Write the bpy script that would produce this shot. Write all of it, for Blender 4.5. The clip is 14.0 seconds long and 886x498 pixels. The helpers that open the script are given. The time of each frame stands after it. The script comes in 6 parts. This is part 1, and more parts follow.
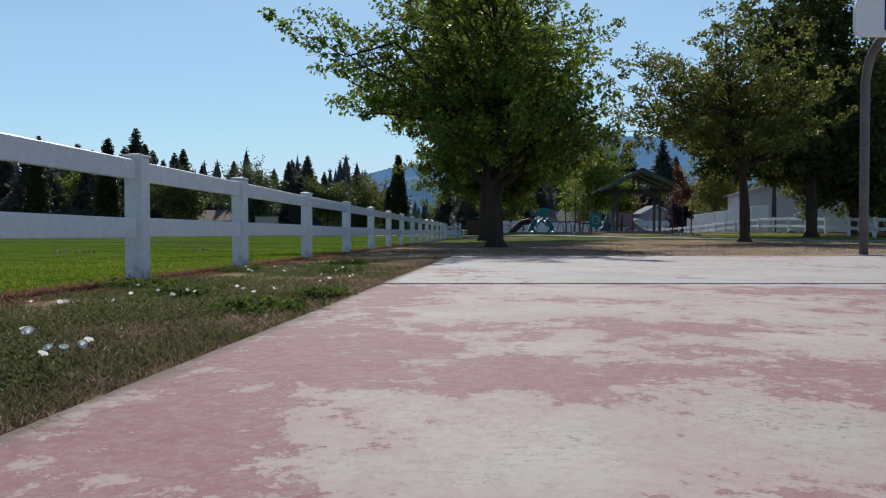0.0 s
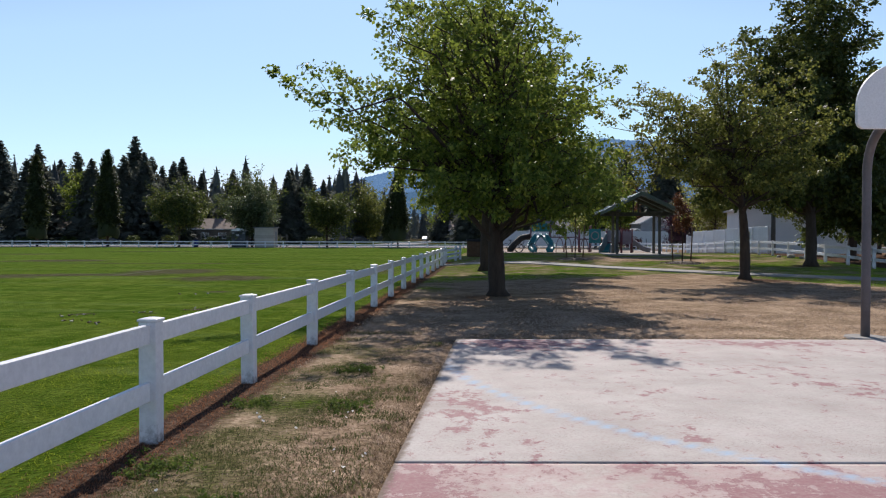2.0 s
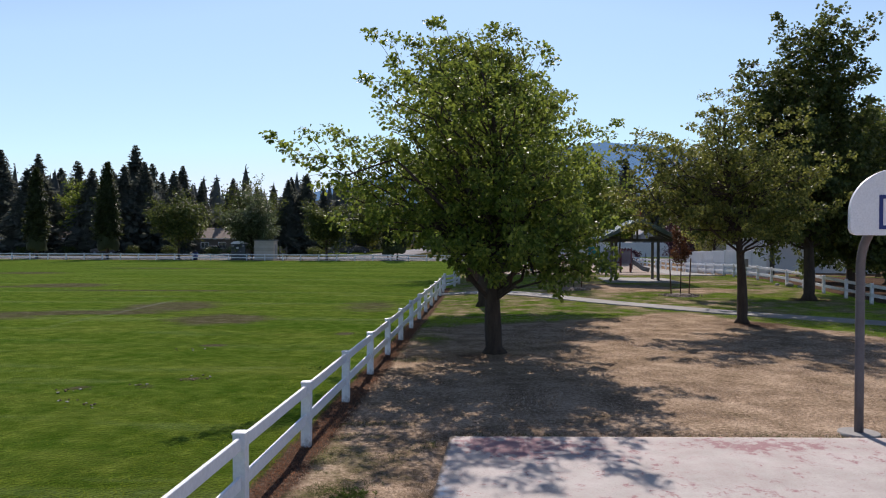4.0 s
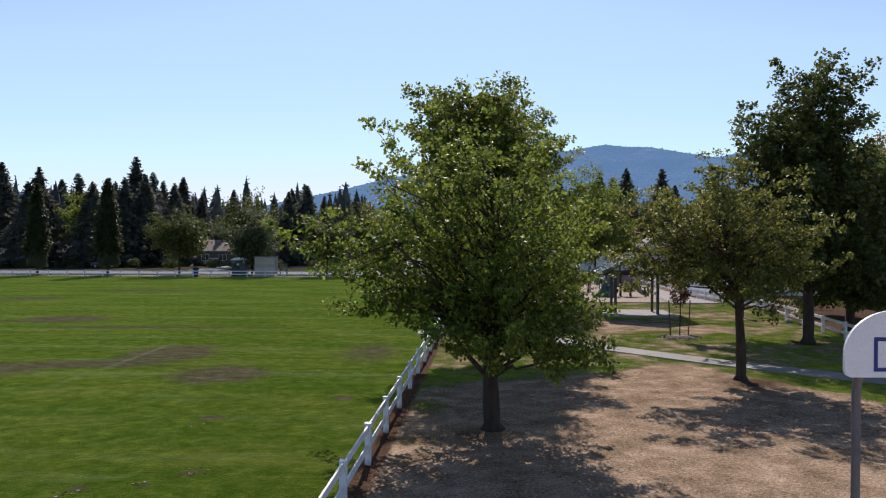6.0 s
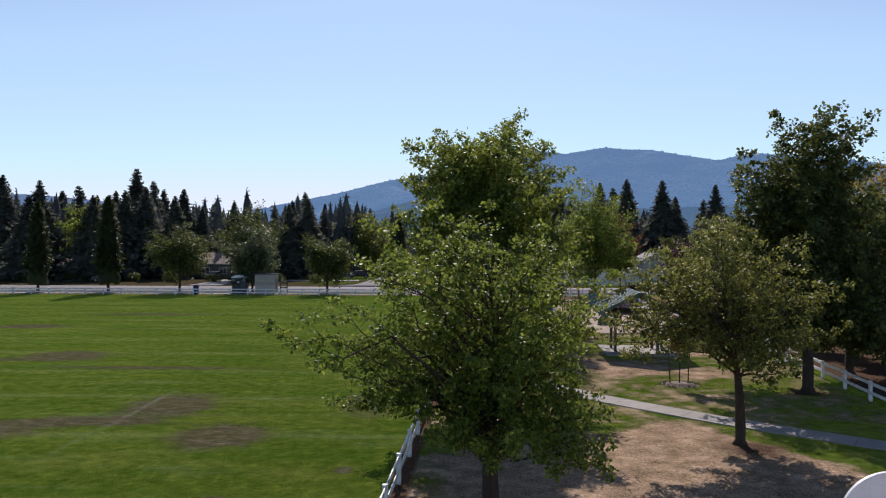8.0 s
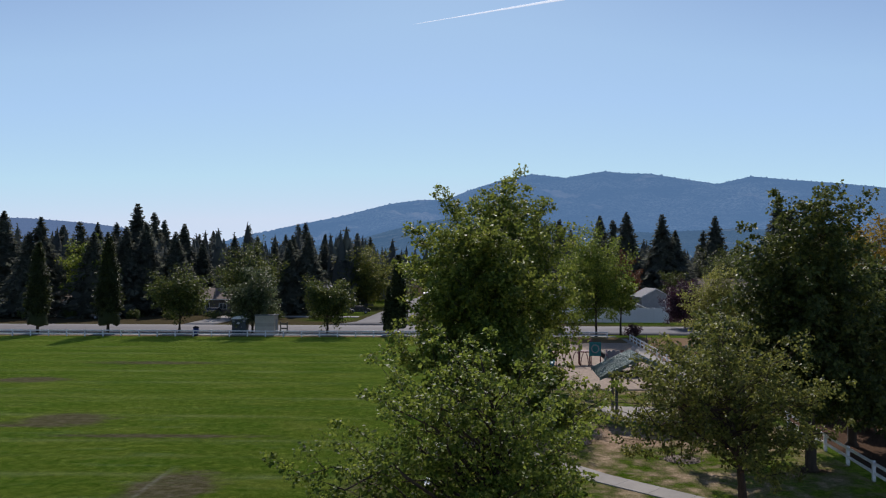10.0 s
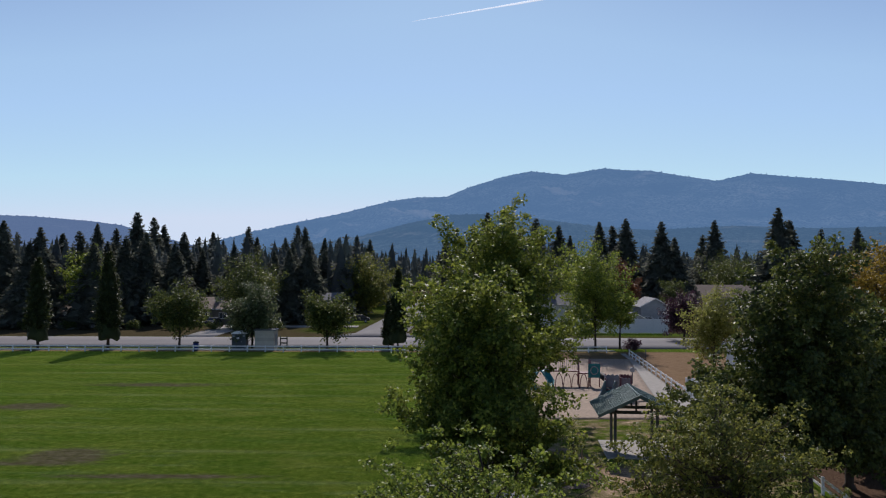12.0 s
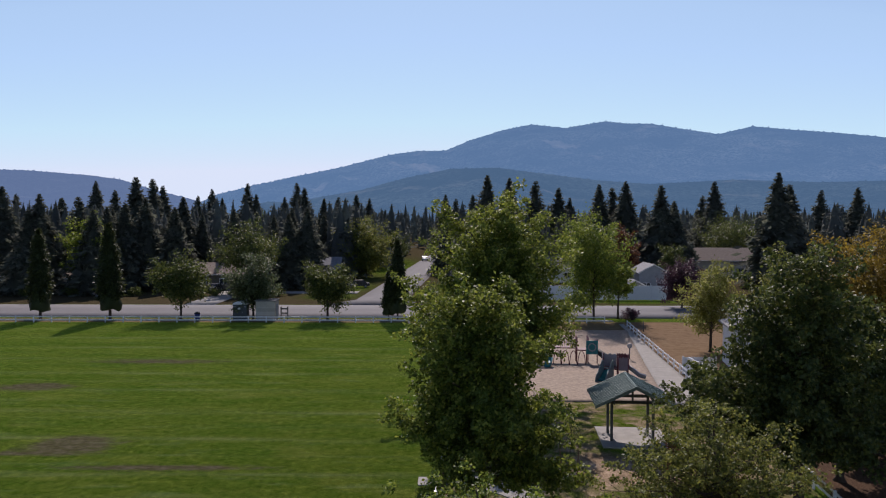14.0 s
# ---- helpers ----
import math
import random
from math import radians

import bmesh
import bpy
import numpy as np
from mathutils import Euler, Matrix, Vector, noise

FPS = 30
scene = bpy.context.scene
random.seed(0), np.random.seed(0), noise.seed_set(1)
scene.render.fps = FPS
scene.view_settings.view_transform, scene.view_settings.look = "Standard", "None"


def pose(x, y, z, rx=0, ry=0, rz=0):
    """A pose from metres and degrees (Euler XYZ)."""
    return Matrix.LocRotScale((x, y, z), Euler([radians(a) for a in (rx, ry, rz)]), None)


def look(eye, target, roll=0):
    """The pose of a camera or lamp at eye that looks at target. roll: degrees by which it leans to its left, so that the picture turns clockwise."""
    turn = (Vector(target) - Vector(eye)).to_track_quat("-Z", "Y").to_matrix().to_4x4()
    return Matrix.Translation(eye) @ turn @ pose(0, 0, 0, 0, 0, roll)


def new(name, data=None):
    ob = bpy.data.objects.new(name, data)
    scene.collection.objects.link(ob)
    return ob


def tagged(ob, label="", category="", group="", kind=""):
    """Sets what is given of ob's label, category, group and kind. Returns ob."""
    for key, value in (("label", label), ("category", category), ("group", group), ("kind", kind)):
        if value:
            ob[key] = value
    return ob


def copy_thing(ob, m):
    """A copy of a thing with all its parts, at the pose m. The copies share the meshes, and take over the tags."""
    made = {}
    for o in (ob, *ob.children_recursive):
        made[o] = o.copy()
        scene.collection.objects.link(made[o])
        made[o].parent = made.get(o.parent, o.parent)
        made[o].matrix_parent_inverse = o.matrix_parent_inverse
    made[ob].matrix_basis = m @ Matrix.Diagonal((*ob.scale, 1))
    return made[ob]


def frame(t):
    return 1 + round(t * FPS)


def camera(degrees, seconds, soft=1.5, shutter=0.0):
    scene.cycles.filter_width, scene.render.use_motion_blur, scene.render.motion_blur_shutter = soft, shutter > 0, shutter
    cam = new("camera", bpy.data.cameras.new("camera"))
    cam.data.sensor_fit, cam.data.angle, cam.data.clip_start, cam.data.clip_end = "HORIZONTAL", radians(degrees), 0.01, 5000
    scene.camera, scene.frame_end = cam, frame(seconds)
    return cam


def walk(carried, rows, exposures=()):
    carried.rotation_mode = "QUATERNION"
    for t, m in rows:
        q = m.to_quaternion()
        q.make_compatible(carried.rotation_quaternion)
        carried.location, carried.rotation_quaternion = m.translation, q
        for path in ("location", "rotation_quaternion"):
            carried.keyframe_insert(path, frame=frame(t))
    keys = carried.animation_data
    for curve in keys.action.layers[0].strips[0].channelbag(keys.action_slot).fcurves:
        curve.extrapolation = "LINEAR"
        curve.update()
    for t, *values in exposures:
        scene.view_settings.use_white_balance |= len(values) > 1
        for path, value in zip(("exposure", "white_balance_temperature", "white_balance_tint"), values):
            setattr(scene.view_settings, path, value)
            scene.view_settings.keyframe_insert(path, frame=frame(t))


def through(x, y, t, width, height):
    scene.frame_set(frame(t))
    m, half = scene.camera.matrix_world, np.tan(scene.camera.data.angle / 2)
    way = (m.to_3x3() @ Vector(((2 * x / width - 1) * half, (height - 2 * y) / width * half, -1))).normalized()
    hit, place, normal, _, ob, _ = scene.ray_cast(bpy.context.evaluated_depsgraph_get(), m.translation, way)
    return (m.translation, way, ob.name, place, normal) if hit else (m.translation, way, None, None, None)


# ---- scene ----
cam = camera(60.4, 14.0, soft=1.15)
METRES, EYE, TILT, LEAN, TURN = 13.5, 0.33, -1.15, 0.0, 0.0
ROWS = [
    (0.0, 0.0, 0.0, 0.0, 0.0, 0.0, -0.0),
    (0.5, -0.0032, 0.0008, 0.0338, -0.09, 0.1, -0.03),
    (1.0, -0.0061, -0.0018, 0.0608, -0.11, 0.18, -0.08),
    (1.5, -0.0067, -0.0033, 0.0701, -0.1, 0.21, -0.1),
    (2.0, -0.0064, -0.0048, 0.0835, -0.1, 0.24, -0.14),
    (2.5, -0.0055, -0.0046, 0.1046, -0.1, 0.29, -0.19),
    (3.0, -0.0042, -0.0054, 0.1283, -0.11, 0.35, -0.24),
    (5.5, 0.0032, -0.0109, 0.2821, -0.05, 0.62, -0.25),
    (6.0, 0.0035, -0.0115, 0.3188, -0.03, 0.66, -0.24),
    (6.5, 0.0045, -0.013, 0.354, -0.03, 0.71, -0.26),
    (7.0, 0.0049, -0.0142, 0.3922, -0.02, 0.75, -0.27),
    (7.5, 0.0049, -0.0157, 0.4327, 0.0, 0.78, -0.27),
    (8.0, 0.0044, -0.017, 0.4743, 0.0, 0.82, -0.29),
    (10.5, -0.0002, -0.0316, 0.6948, -0.0, 2.76, -0.25),
    (11.0, -0.0002, -0.0368, 0.7383, -0.0, 2.77, -0.23),
    (11.5, 0.001, -0.0415, 0.7825, -0.01, 2.7, -0.22),
    (12.0, 0.0023, -0.044, 0.8261, -0.02, 2.32, -0.19),
    (12.5, 0.0028, -0.0463, 0.869, -0.02, 1.58, -0.18),
    (13.0, 0.0031, -0.0494, 0.9114, -0.03, 0.66, -0.18),
    (13.5, 0.0036, -0.0543, 0.9545, -0.04, -0.26, -0.16),
    (14.0, 0.0033, -0.0568, 0.9971, -0.05, -1.17, -0.14),
]
walk(cam, [(t, pose(0, 0, EYE, TILT, LEAN, TURN) @ pose(METRES * x, METRES * y, METRES * z, 90 + pitch, roll, yaw)) for t, x, y, z, yaw, pitch, roll in ROWS],
     [(0.0, -0.12, 6300, 8), (0.5, 0.13, 6350, 10), (1.2, 0.25, 6500, 13), (3.2, 0.25, 6600, 17), (8.2, 0.14, 6700, 20), (10.3, -0.16, 6500, 16), (12.0, -0.15, 6500, 17), (14.0, -0.02, 6700, 22)])

# ---- world, sun ----
SUN_AZ = math.atan2(-0.012, 1.0)      # the sun stands straight ahead
SUN_EL = radians(40.5)
world = bpy.data.worlds.new("sky")
scene.world = world
world.use_nodes = True
wn = world.node_tree
sky = wn.nodes.new("ShaderNodeTexSky")
sky.sky_type = "NISHITA"
sky.sun_disc = False
sky.sun_elevation = SUN_EL
sky.sun_rotation = SUN_AZ
sky.altitude = 1500
sky.air_density = 0.75
sky.dust_density = 0.3
sky.ozone_density = 1.1
# thin summer haze evens the sky out towards the horizon
haze = wn.nodes.new("ShaderNodeMix")
haze.data_type = "RGBA"
haze.inputs[7].default_value = (3.85, 6.1, 7.7, 1)
split = wn.nodes.new("ShaderNodeSeparateColor")
wn.links.new(sky.outputs[0], split.inputs[0])
share = wn.nodes.new("ShaderNodeMapRange")
for k, v in enumerate((1.45, 2.5, 0.0, 0.5)):
    share.inputs[k + 1].default_value = v
wn.links.new(split.outputs[0], share.inputs[0])
wn.links.new(share.outputs[0], haze.inputs[0])
wn.links.new(sky.outputs[0], haze.inputs[6])
rim = wn.nodes.new("ShaderNodeMix")
rim.data_type = "RGBA"
rim.blend_type = "DARKEN"
rim.inputs[0].default_value = 1.0
rim.inputs[7].default_value = (5.25, 6.35, 7.6, 1)
wn.links.new(haze.outputs[2], rim.inputs[6])
wn.links.new(rim.outputs[2], wn.nodes["Background"].inputs[0])
wn.nodes["Background"].inputs[1].default_value = 0.126
sun_data = bpy.data.lights.new("sun", "SUN")
sun_data.energy = 4.7
sun_data.angle = radians(0.53)
sun_data.color = (1.0, 0.95, 0.88)
sun = new("sun", sun_data)
sun.matrix_world = look((math.sin(SUN_AZ) * 50, math.cos(SUN_AZ) * 50, 60), (0, 0, 60 - 50 * math.tan(SUN_EL)))


# ---- materials ----
def material(name, rough=0.8, metal=0.0, spec=0.3):
    m = bpy.data.materials.new(name)
    m.use_nodes = True
    b = m.node_tree.nodes["Principled BSDF"]
    b.inputs["Roughness"].default_value = rough
    b.inputs["Metallic"].default_value = metal
    b.inputs["Specular IOR Level"].default_value = spec
    return m


class Graph:
    """Short hand for building the nodes of a material."""

    def __init__(self, m):
        self.m, self.t = m, m.node_tree
        self.b = m.node_tree.nodes["Principled BSDF"]
        self.geo = self.t.nodes.new("ShaderNodeNewGeometry")
        self.tex = self.t.nodes.new("ShaderNodeTexCoord")

    def put(self, socket, value):
        if isinstance(value, (int, float)):
            socket.default_value = value
        elif isinstance(value, (tuple, list)):
            socket.default_value = (*value, 1.0) if len(value) == 3 and socket.type == "RGBA" else value
        else:
            self.t.links.new(value, socket)

    def noise(self, scale, detail=4, rough=0.55, stretch=None, where="world"):
        n = self.t.nodes.new("ShaderNodeTexNoise")
        n.inputs["Scale"].default_value = scale
        n.inputs["Detail"].default_value = detail
        n.inputs["Roughness"].default_value = rough
        at = self.geo.outputs["Position"] if where == "world" else self.tex.outputs["Object"]
        if stretch:
            mp = self.t.nodes.new("ShaderNodeMapping")
            mp.inputs["Scale"].default_value = stretch
            self.t.links.new(at, mp.inputs["Vector"])
            at = mp.outputs[0]
        self.t.links.new(at, n.inputs["Vector"])
        return n.outputs[0]

    def voronoi(self, scale, feature="F1", stretch=None):
        n = self.t.nodes.new("ShaderNodeTexVoronoi")
        n.inputs["Scale"].default_value = scale
        n.feature = feature
        at = self.geo.outputs["Position"]
        if stretch:
            mp = self.t.nodes.new("ShaderNodeMapping")
            mp.inputs["Scale"].default_value = stretch
            self.t.links.new(at, mp.inputs["Vector"])
            at = mp.outputs[0]
        self.t.links.new(at, n.inputs["Vector"])
        return n.outputs[0]

    def attr(self, name):
        n = self.t.nodes.new("ShaderNodeAttribute")
        n.attribute_name = name
        return n.outputs["Fac"]

    def math(self, op, a, b=0.0, c=0.0):
        n = self.t.nodes.new("ShaderNodeMath")
        n.operation = op
        for i, v in enumerate((a, b, c)):
            self.put(n.inputs[i], v)
        return n.outputs[0]

    def ramp(self, fac, *stops):
        n = self.t.nodes.new("ShaderNodeValToRGB")
        while len(n.color_ramp.elements) < len(stops):
            n.color_ramp.elements.new(0.5)
        for e, (p, c) in zip(n.color_ramp.elements, stops):
            e.position = p
            e.color = (c, c, c, 1) if isinstance(c, (int, float)) else (*c, 1)
        self.put(n.inputs[0], fac)
        return n.outputs[0]

    def span(self, v, a, b):
        n = self.t.nodes.new("ShaderNodeMapRange")
        n.clamp = True
        for i, x in enumerate((v, a, b, 0.0, 1.0)):
            self.put(n.inputs[i], x)
        return n.outputs[0]

    def mix(self, fac, a, b, kind="MIX"):
        n = self.t.nodes.new("ShaderNodeMix")
        n.data_type = "RGBA"
        n.blend_type = kind
        self.put(n.inputs[0], fac)
        self.put(n.inputs[6], a)
        self.put(n.inputs[7], b)
        return n.outputs[2]

    def bump(self, height, strength=0.4, distance=0.01):
        n = self.t.nodes.new("ShaderNodeBump")
        n.inputs["Strength"].default_value = strength
        n.inputs["Distance"].default_value = distance
        self.put(n.inputs["Height"], height)
        self.t.links.new(n.outputs[0], self.b.inputs["Normal"])

    def random(self, island=False):
        if island:
            return self.geo.outputs["Random Per Island"]
        n = self.t.nodes.new("ShaderNodeObjectInfo")
        return n.outputs["Random"]

    def colour(self, c):
        self.put(self.b.inputs["Base Color"], c)


def mottled(name, c1, c2, scale=6.0, rough=0.8, metal=0.0, bump=0.25, fine=60.0, spec=0.3, vary=0.12, where="object", stretch=None):
    """A surface of two near tones, with grain, fine relief and a little change from piece to piece."""
    m = material(name, rough, metal, spec)
    g = Graph(m)
    n1 = g.noise(scale, 5, 0.6, stretch, where)
    n2 = g.noise(fine, 3, 0.6, stretch, where)
    c = g.mix(g.span(n1, 0.3, 0.7), c1, c2)
    c = g.mix(g.math("MULTIPLY", g.span(n2, 0.35, 0.75), 0.35), c, tuple(x * 0.6 for x in c1))
    if vary:
        k = g.math("MULTIPLY_ADD", g.random(), vary * 2, 1 - vary)
        h = g.t.nodes.new("ShaderNodeHueSaturation")
        g.put(h.inputs["Value"], k)
        g.put(h.inputs["Color"], c)
        c = h.outputs[0]
    g.colour(c)
    g.put(g.b.inputs["Roughness"], g.math("MULTIPLY_ADD", n1, 0.25, rough - 0.12))
    if bump:
        g.bump(g.math("ADD", n2, g.math("MULTIPLY", n1, 0.6)), bump, 0.01)
    return m


def foliage(name, dark, light, tip, through=0.35, rough=0.5, spec=0.35):
    """Leaves: each one its own tone, part of the light shines through them."""
    m = material(name, rough, 0, spec)
    g = Graph(m)
    r = g.random(True)
    n = g.noise(0.9, 3, 0.6)
    c = g.ramp(g.math("MULTIPLY_ADD", g.math("SUBTRACT", n, 0.5), 0.9, r), (0.1, dark), (0.6, light), (1.0, tip))
    g.colour(c)
    tr = g.t.nodes.new("ShaderNodeBsdfTranslucent")
    g.put(tr.inputs[0], g.mix(0.5, c, tip))
    mx = g.t.nodes.new("ShaderNodeMixShader")
    mx.inputs[0].default_value = through
    g.t.links.new(g.b.outputs[0], mx.inputs[1])
    g.t.links.new(tr.outputs[0], mx.inputs[2])
    g.t.links.new(mx.outputs[0], g.t.nodes["Material Output"].inputs[0])
    return m


def ground_material():
    m = material("turf_and_soil", 1.0, 0, 0.0)
    g = Graph(m)
    big, mid, fine = g.noise(0.12, 4, 0.6), g.noise(1.1, 5, 0.65), g.noise(14, 4, 0.7)
    tuft = g.voronoi(22)
    # mown field
    blot = g.noise(3.2, 5, 0.7)
    lawn = g.ramp(g.math("MULTIPLY_ADD", fine, 0.35, g.math("MULTIPLY_ADD", mid, 0.3, g.math("MULTIPLY", blot, 0.35))), (0.34, (0.006, 0.017, 0.002)), (0.5, (0.029, 0.049, 0.005)), (0.66, (0.086, 0.105, 0.013)))
    clump = g.noise(1.9, 9, 0.76)
    lawn = g.mix(g.math("MULTIPLY", g.span(clump, 0.51, 0.62), 0.70), lawn, g.mix(fine, (0.008, 0.024, 0.003), (0.030, 0.058, 0.006)))
    lawn = g.mix(g.math("MULTIPLY", g.span(clump, 0.46, 0.36), 0.60), lawn, g.mix(fine, (0.070, 0.100, 0.010), (0.150, 0.175, 0.026)))
    lush = g.noise(0.22, 5, 0.62, (0.55, 1.25, 1))
    lawn = g.mix(g.math("MULTIPLY", g.span(lush, 0.46, 0.64), 0.62), lawn, g.mix(fine, (0.017, 0.042, 0.006), (0.048, 0.085, 0.011)))
    pale = g.noise(0.30, 5, 0.65, (0.5, 1.4, 1))
    lawn = g.mix(g.math("MULTIPLY", g.span(pale, 0.52, 0.70), 0.62), lawn, g.mix(fine, (0.067, 0.072, 0.014), (0.144, 0.150, 0.035)))
    lines = g.noise(0.35, 3, 0.6, (0.25, 2.2, 1))
    lawn = g.mix(g.math("MULTIPLY", g.attr("mown"), g.math("MULTIPLY", g.span(lines, 0.32, 0.66), 0.62)), lawn, (0.112, 0.128, 0.060))
    worn = g.span(g.math("ADD", g.attr("bare"), g.math("MULTIPLY", g.math("SUBTRACT", g.noise(1.1, 7, 0.78, (0.6, 1.3, 1)), 0.5), 2.2)), 0.25, 0.95)
    lawn = g.mix(worn, lawn, g.mix(g.span(g.noise(2.2, 7, 0.78, (0.7, 1.2, 1)), 0.46, 0.66), (0.060, 0.051, 0.030), (0.136, 0.118, 0.084)))
    frost = g.noise(0.55, 5, 0.68, (0.3, 1.5, 1))
    lawn = g.mix(g.math("MULTIPLY", g.span(frost, 0.56, 0.72), 0.45), lawn, g.mix(g.span(g.noise(9, 4, 0.7), 0.35, 0.65), (0.056, 0.084, 0.032), (0.168, 0.200, 0.104)))
    lawn = g.mix(g.math("MULTIPLY", g.attr("chalk"), g.math("MULTIPLY", g.span(g.noise(2.5, 4, 0.7), 0.35, 0.6), 0.6)), lawn, (0.272, 0.272, 0.232))
    lawn = g.mix(1.0, lawn, (0.78, 0.78, 0.80), "MULTIPLY")
    # dry lawn
    dry = g.ramp(g.math("MULTIPLY_ADD", fine, 0.55, g.math("MULTIPLY", mid, 0.45)), (0.36, (0.086, 0.062, 0.037)), (0.5, (0.290, 0.211, 0.142)), (0.64, (0.525, 0.402, 0.288)))
    dry = g.mix(g.math("MULTIPLY", g.span(g.noise(2.6, 4, 0.6), 0.57, 0.74), 0.30), dry, (0.068, 0.075, 0.029))
    dry = g.mix(g.math("MULTIPLY", g.span(g.noise(0.75, 6, 0.72), 0.50, 0.68), 0.60), dry, g.mix(fine, (0.068, 0.046, 0.030), (0.184, 0.132, 0.088)))
    edge = g.math("ADD", g.attr("dry"), g.math("ADD", g.math("MULTIPLY", g.math("SUBTRACT", mid, 0.5), 0.8), g.math("MULTIPLY", g.math("SUBTRACT", g.noise(0.33, 4, 0.6), 0.5), 0.9)))
    dried = g.span(edge, 0.30, 0.66)
    c = g.mix(dried, lawn, dry)
    # raw soil along the fence line, under the weeds and in patches below trees
    soil = g.ramp(fine, (0.3, (0.038, 0.023, 0.016)), (0.55, (0.094, 0.062, 0.044)), (0.75, (0.200, 0.144, 0.106)))
    se = g.math("ADD", g.attr("soil"), g.math("MULTIPLY", g.math("SUBTRACT", mid, 0.5), 0.7))
    raw = g.span(se, 0.38, 0.66)
    c = g.mix(raw, c, soil)
    # a brown, parched yard
    c = g.mix(g.attr("parched"), c, g.ramp(g.math("MULTIPLY_ADD", fine, 0.5, g.math("MULTIPLY", mid, 0.5)), (0.35, (0.130, 0.088, 0.054)), (0.65, (0.245, 0.172, 0.112))))
    # woodland floor and yards far away
    c = g.mix(g.attr("wood"), c, g.mix(mid, (0.036, 0.034, 0.016), (0.088, 0.068, 0.042)))
    g.colour(c)
    other = g.math("MAXIMUM", g.math("MAXIMUM", dried, raw), g.math("MAXIMUM", g.attr("wood"), g.attr("parched")))
    other = g.math("MAXIMUM", other, g.math("MULTIPLY", worn, 0.5))
    g.put(g.b.inputs["Sheen Weight"], g.math("MULTIPLY_ADD", other, -0.95, 0.95))
    g.b.inputs["Sheen Roughness"].default_value = 0.38
    glint = g.mix(g.span(g.math("MULTIPLY_ADD", clump, 0.45, g.math("MULTIPLY_ADD", blot, 0.3, g.math("MULTIPLY", lush, 0.25))), 0.42, 0.57), (0.72, 0.88, 0.14), (0.16, 0.32, 0.02))
    g.put(g.b.inputs["Sheen Tint"], g.mix(g.math("MULTIPLY_ADD", other, -0.62, 0.62), c, glint))
    g.bump(g.math("ADD", g.math("MULTIPLY", tuft, 0.8), g.math("ADD", fine, mid)), 0.7, 0.03)
    return m


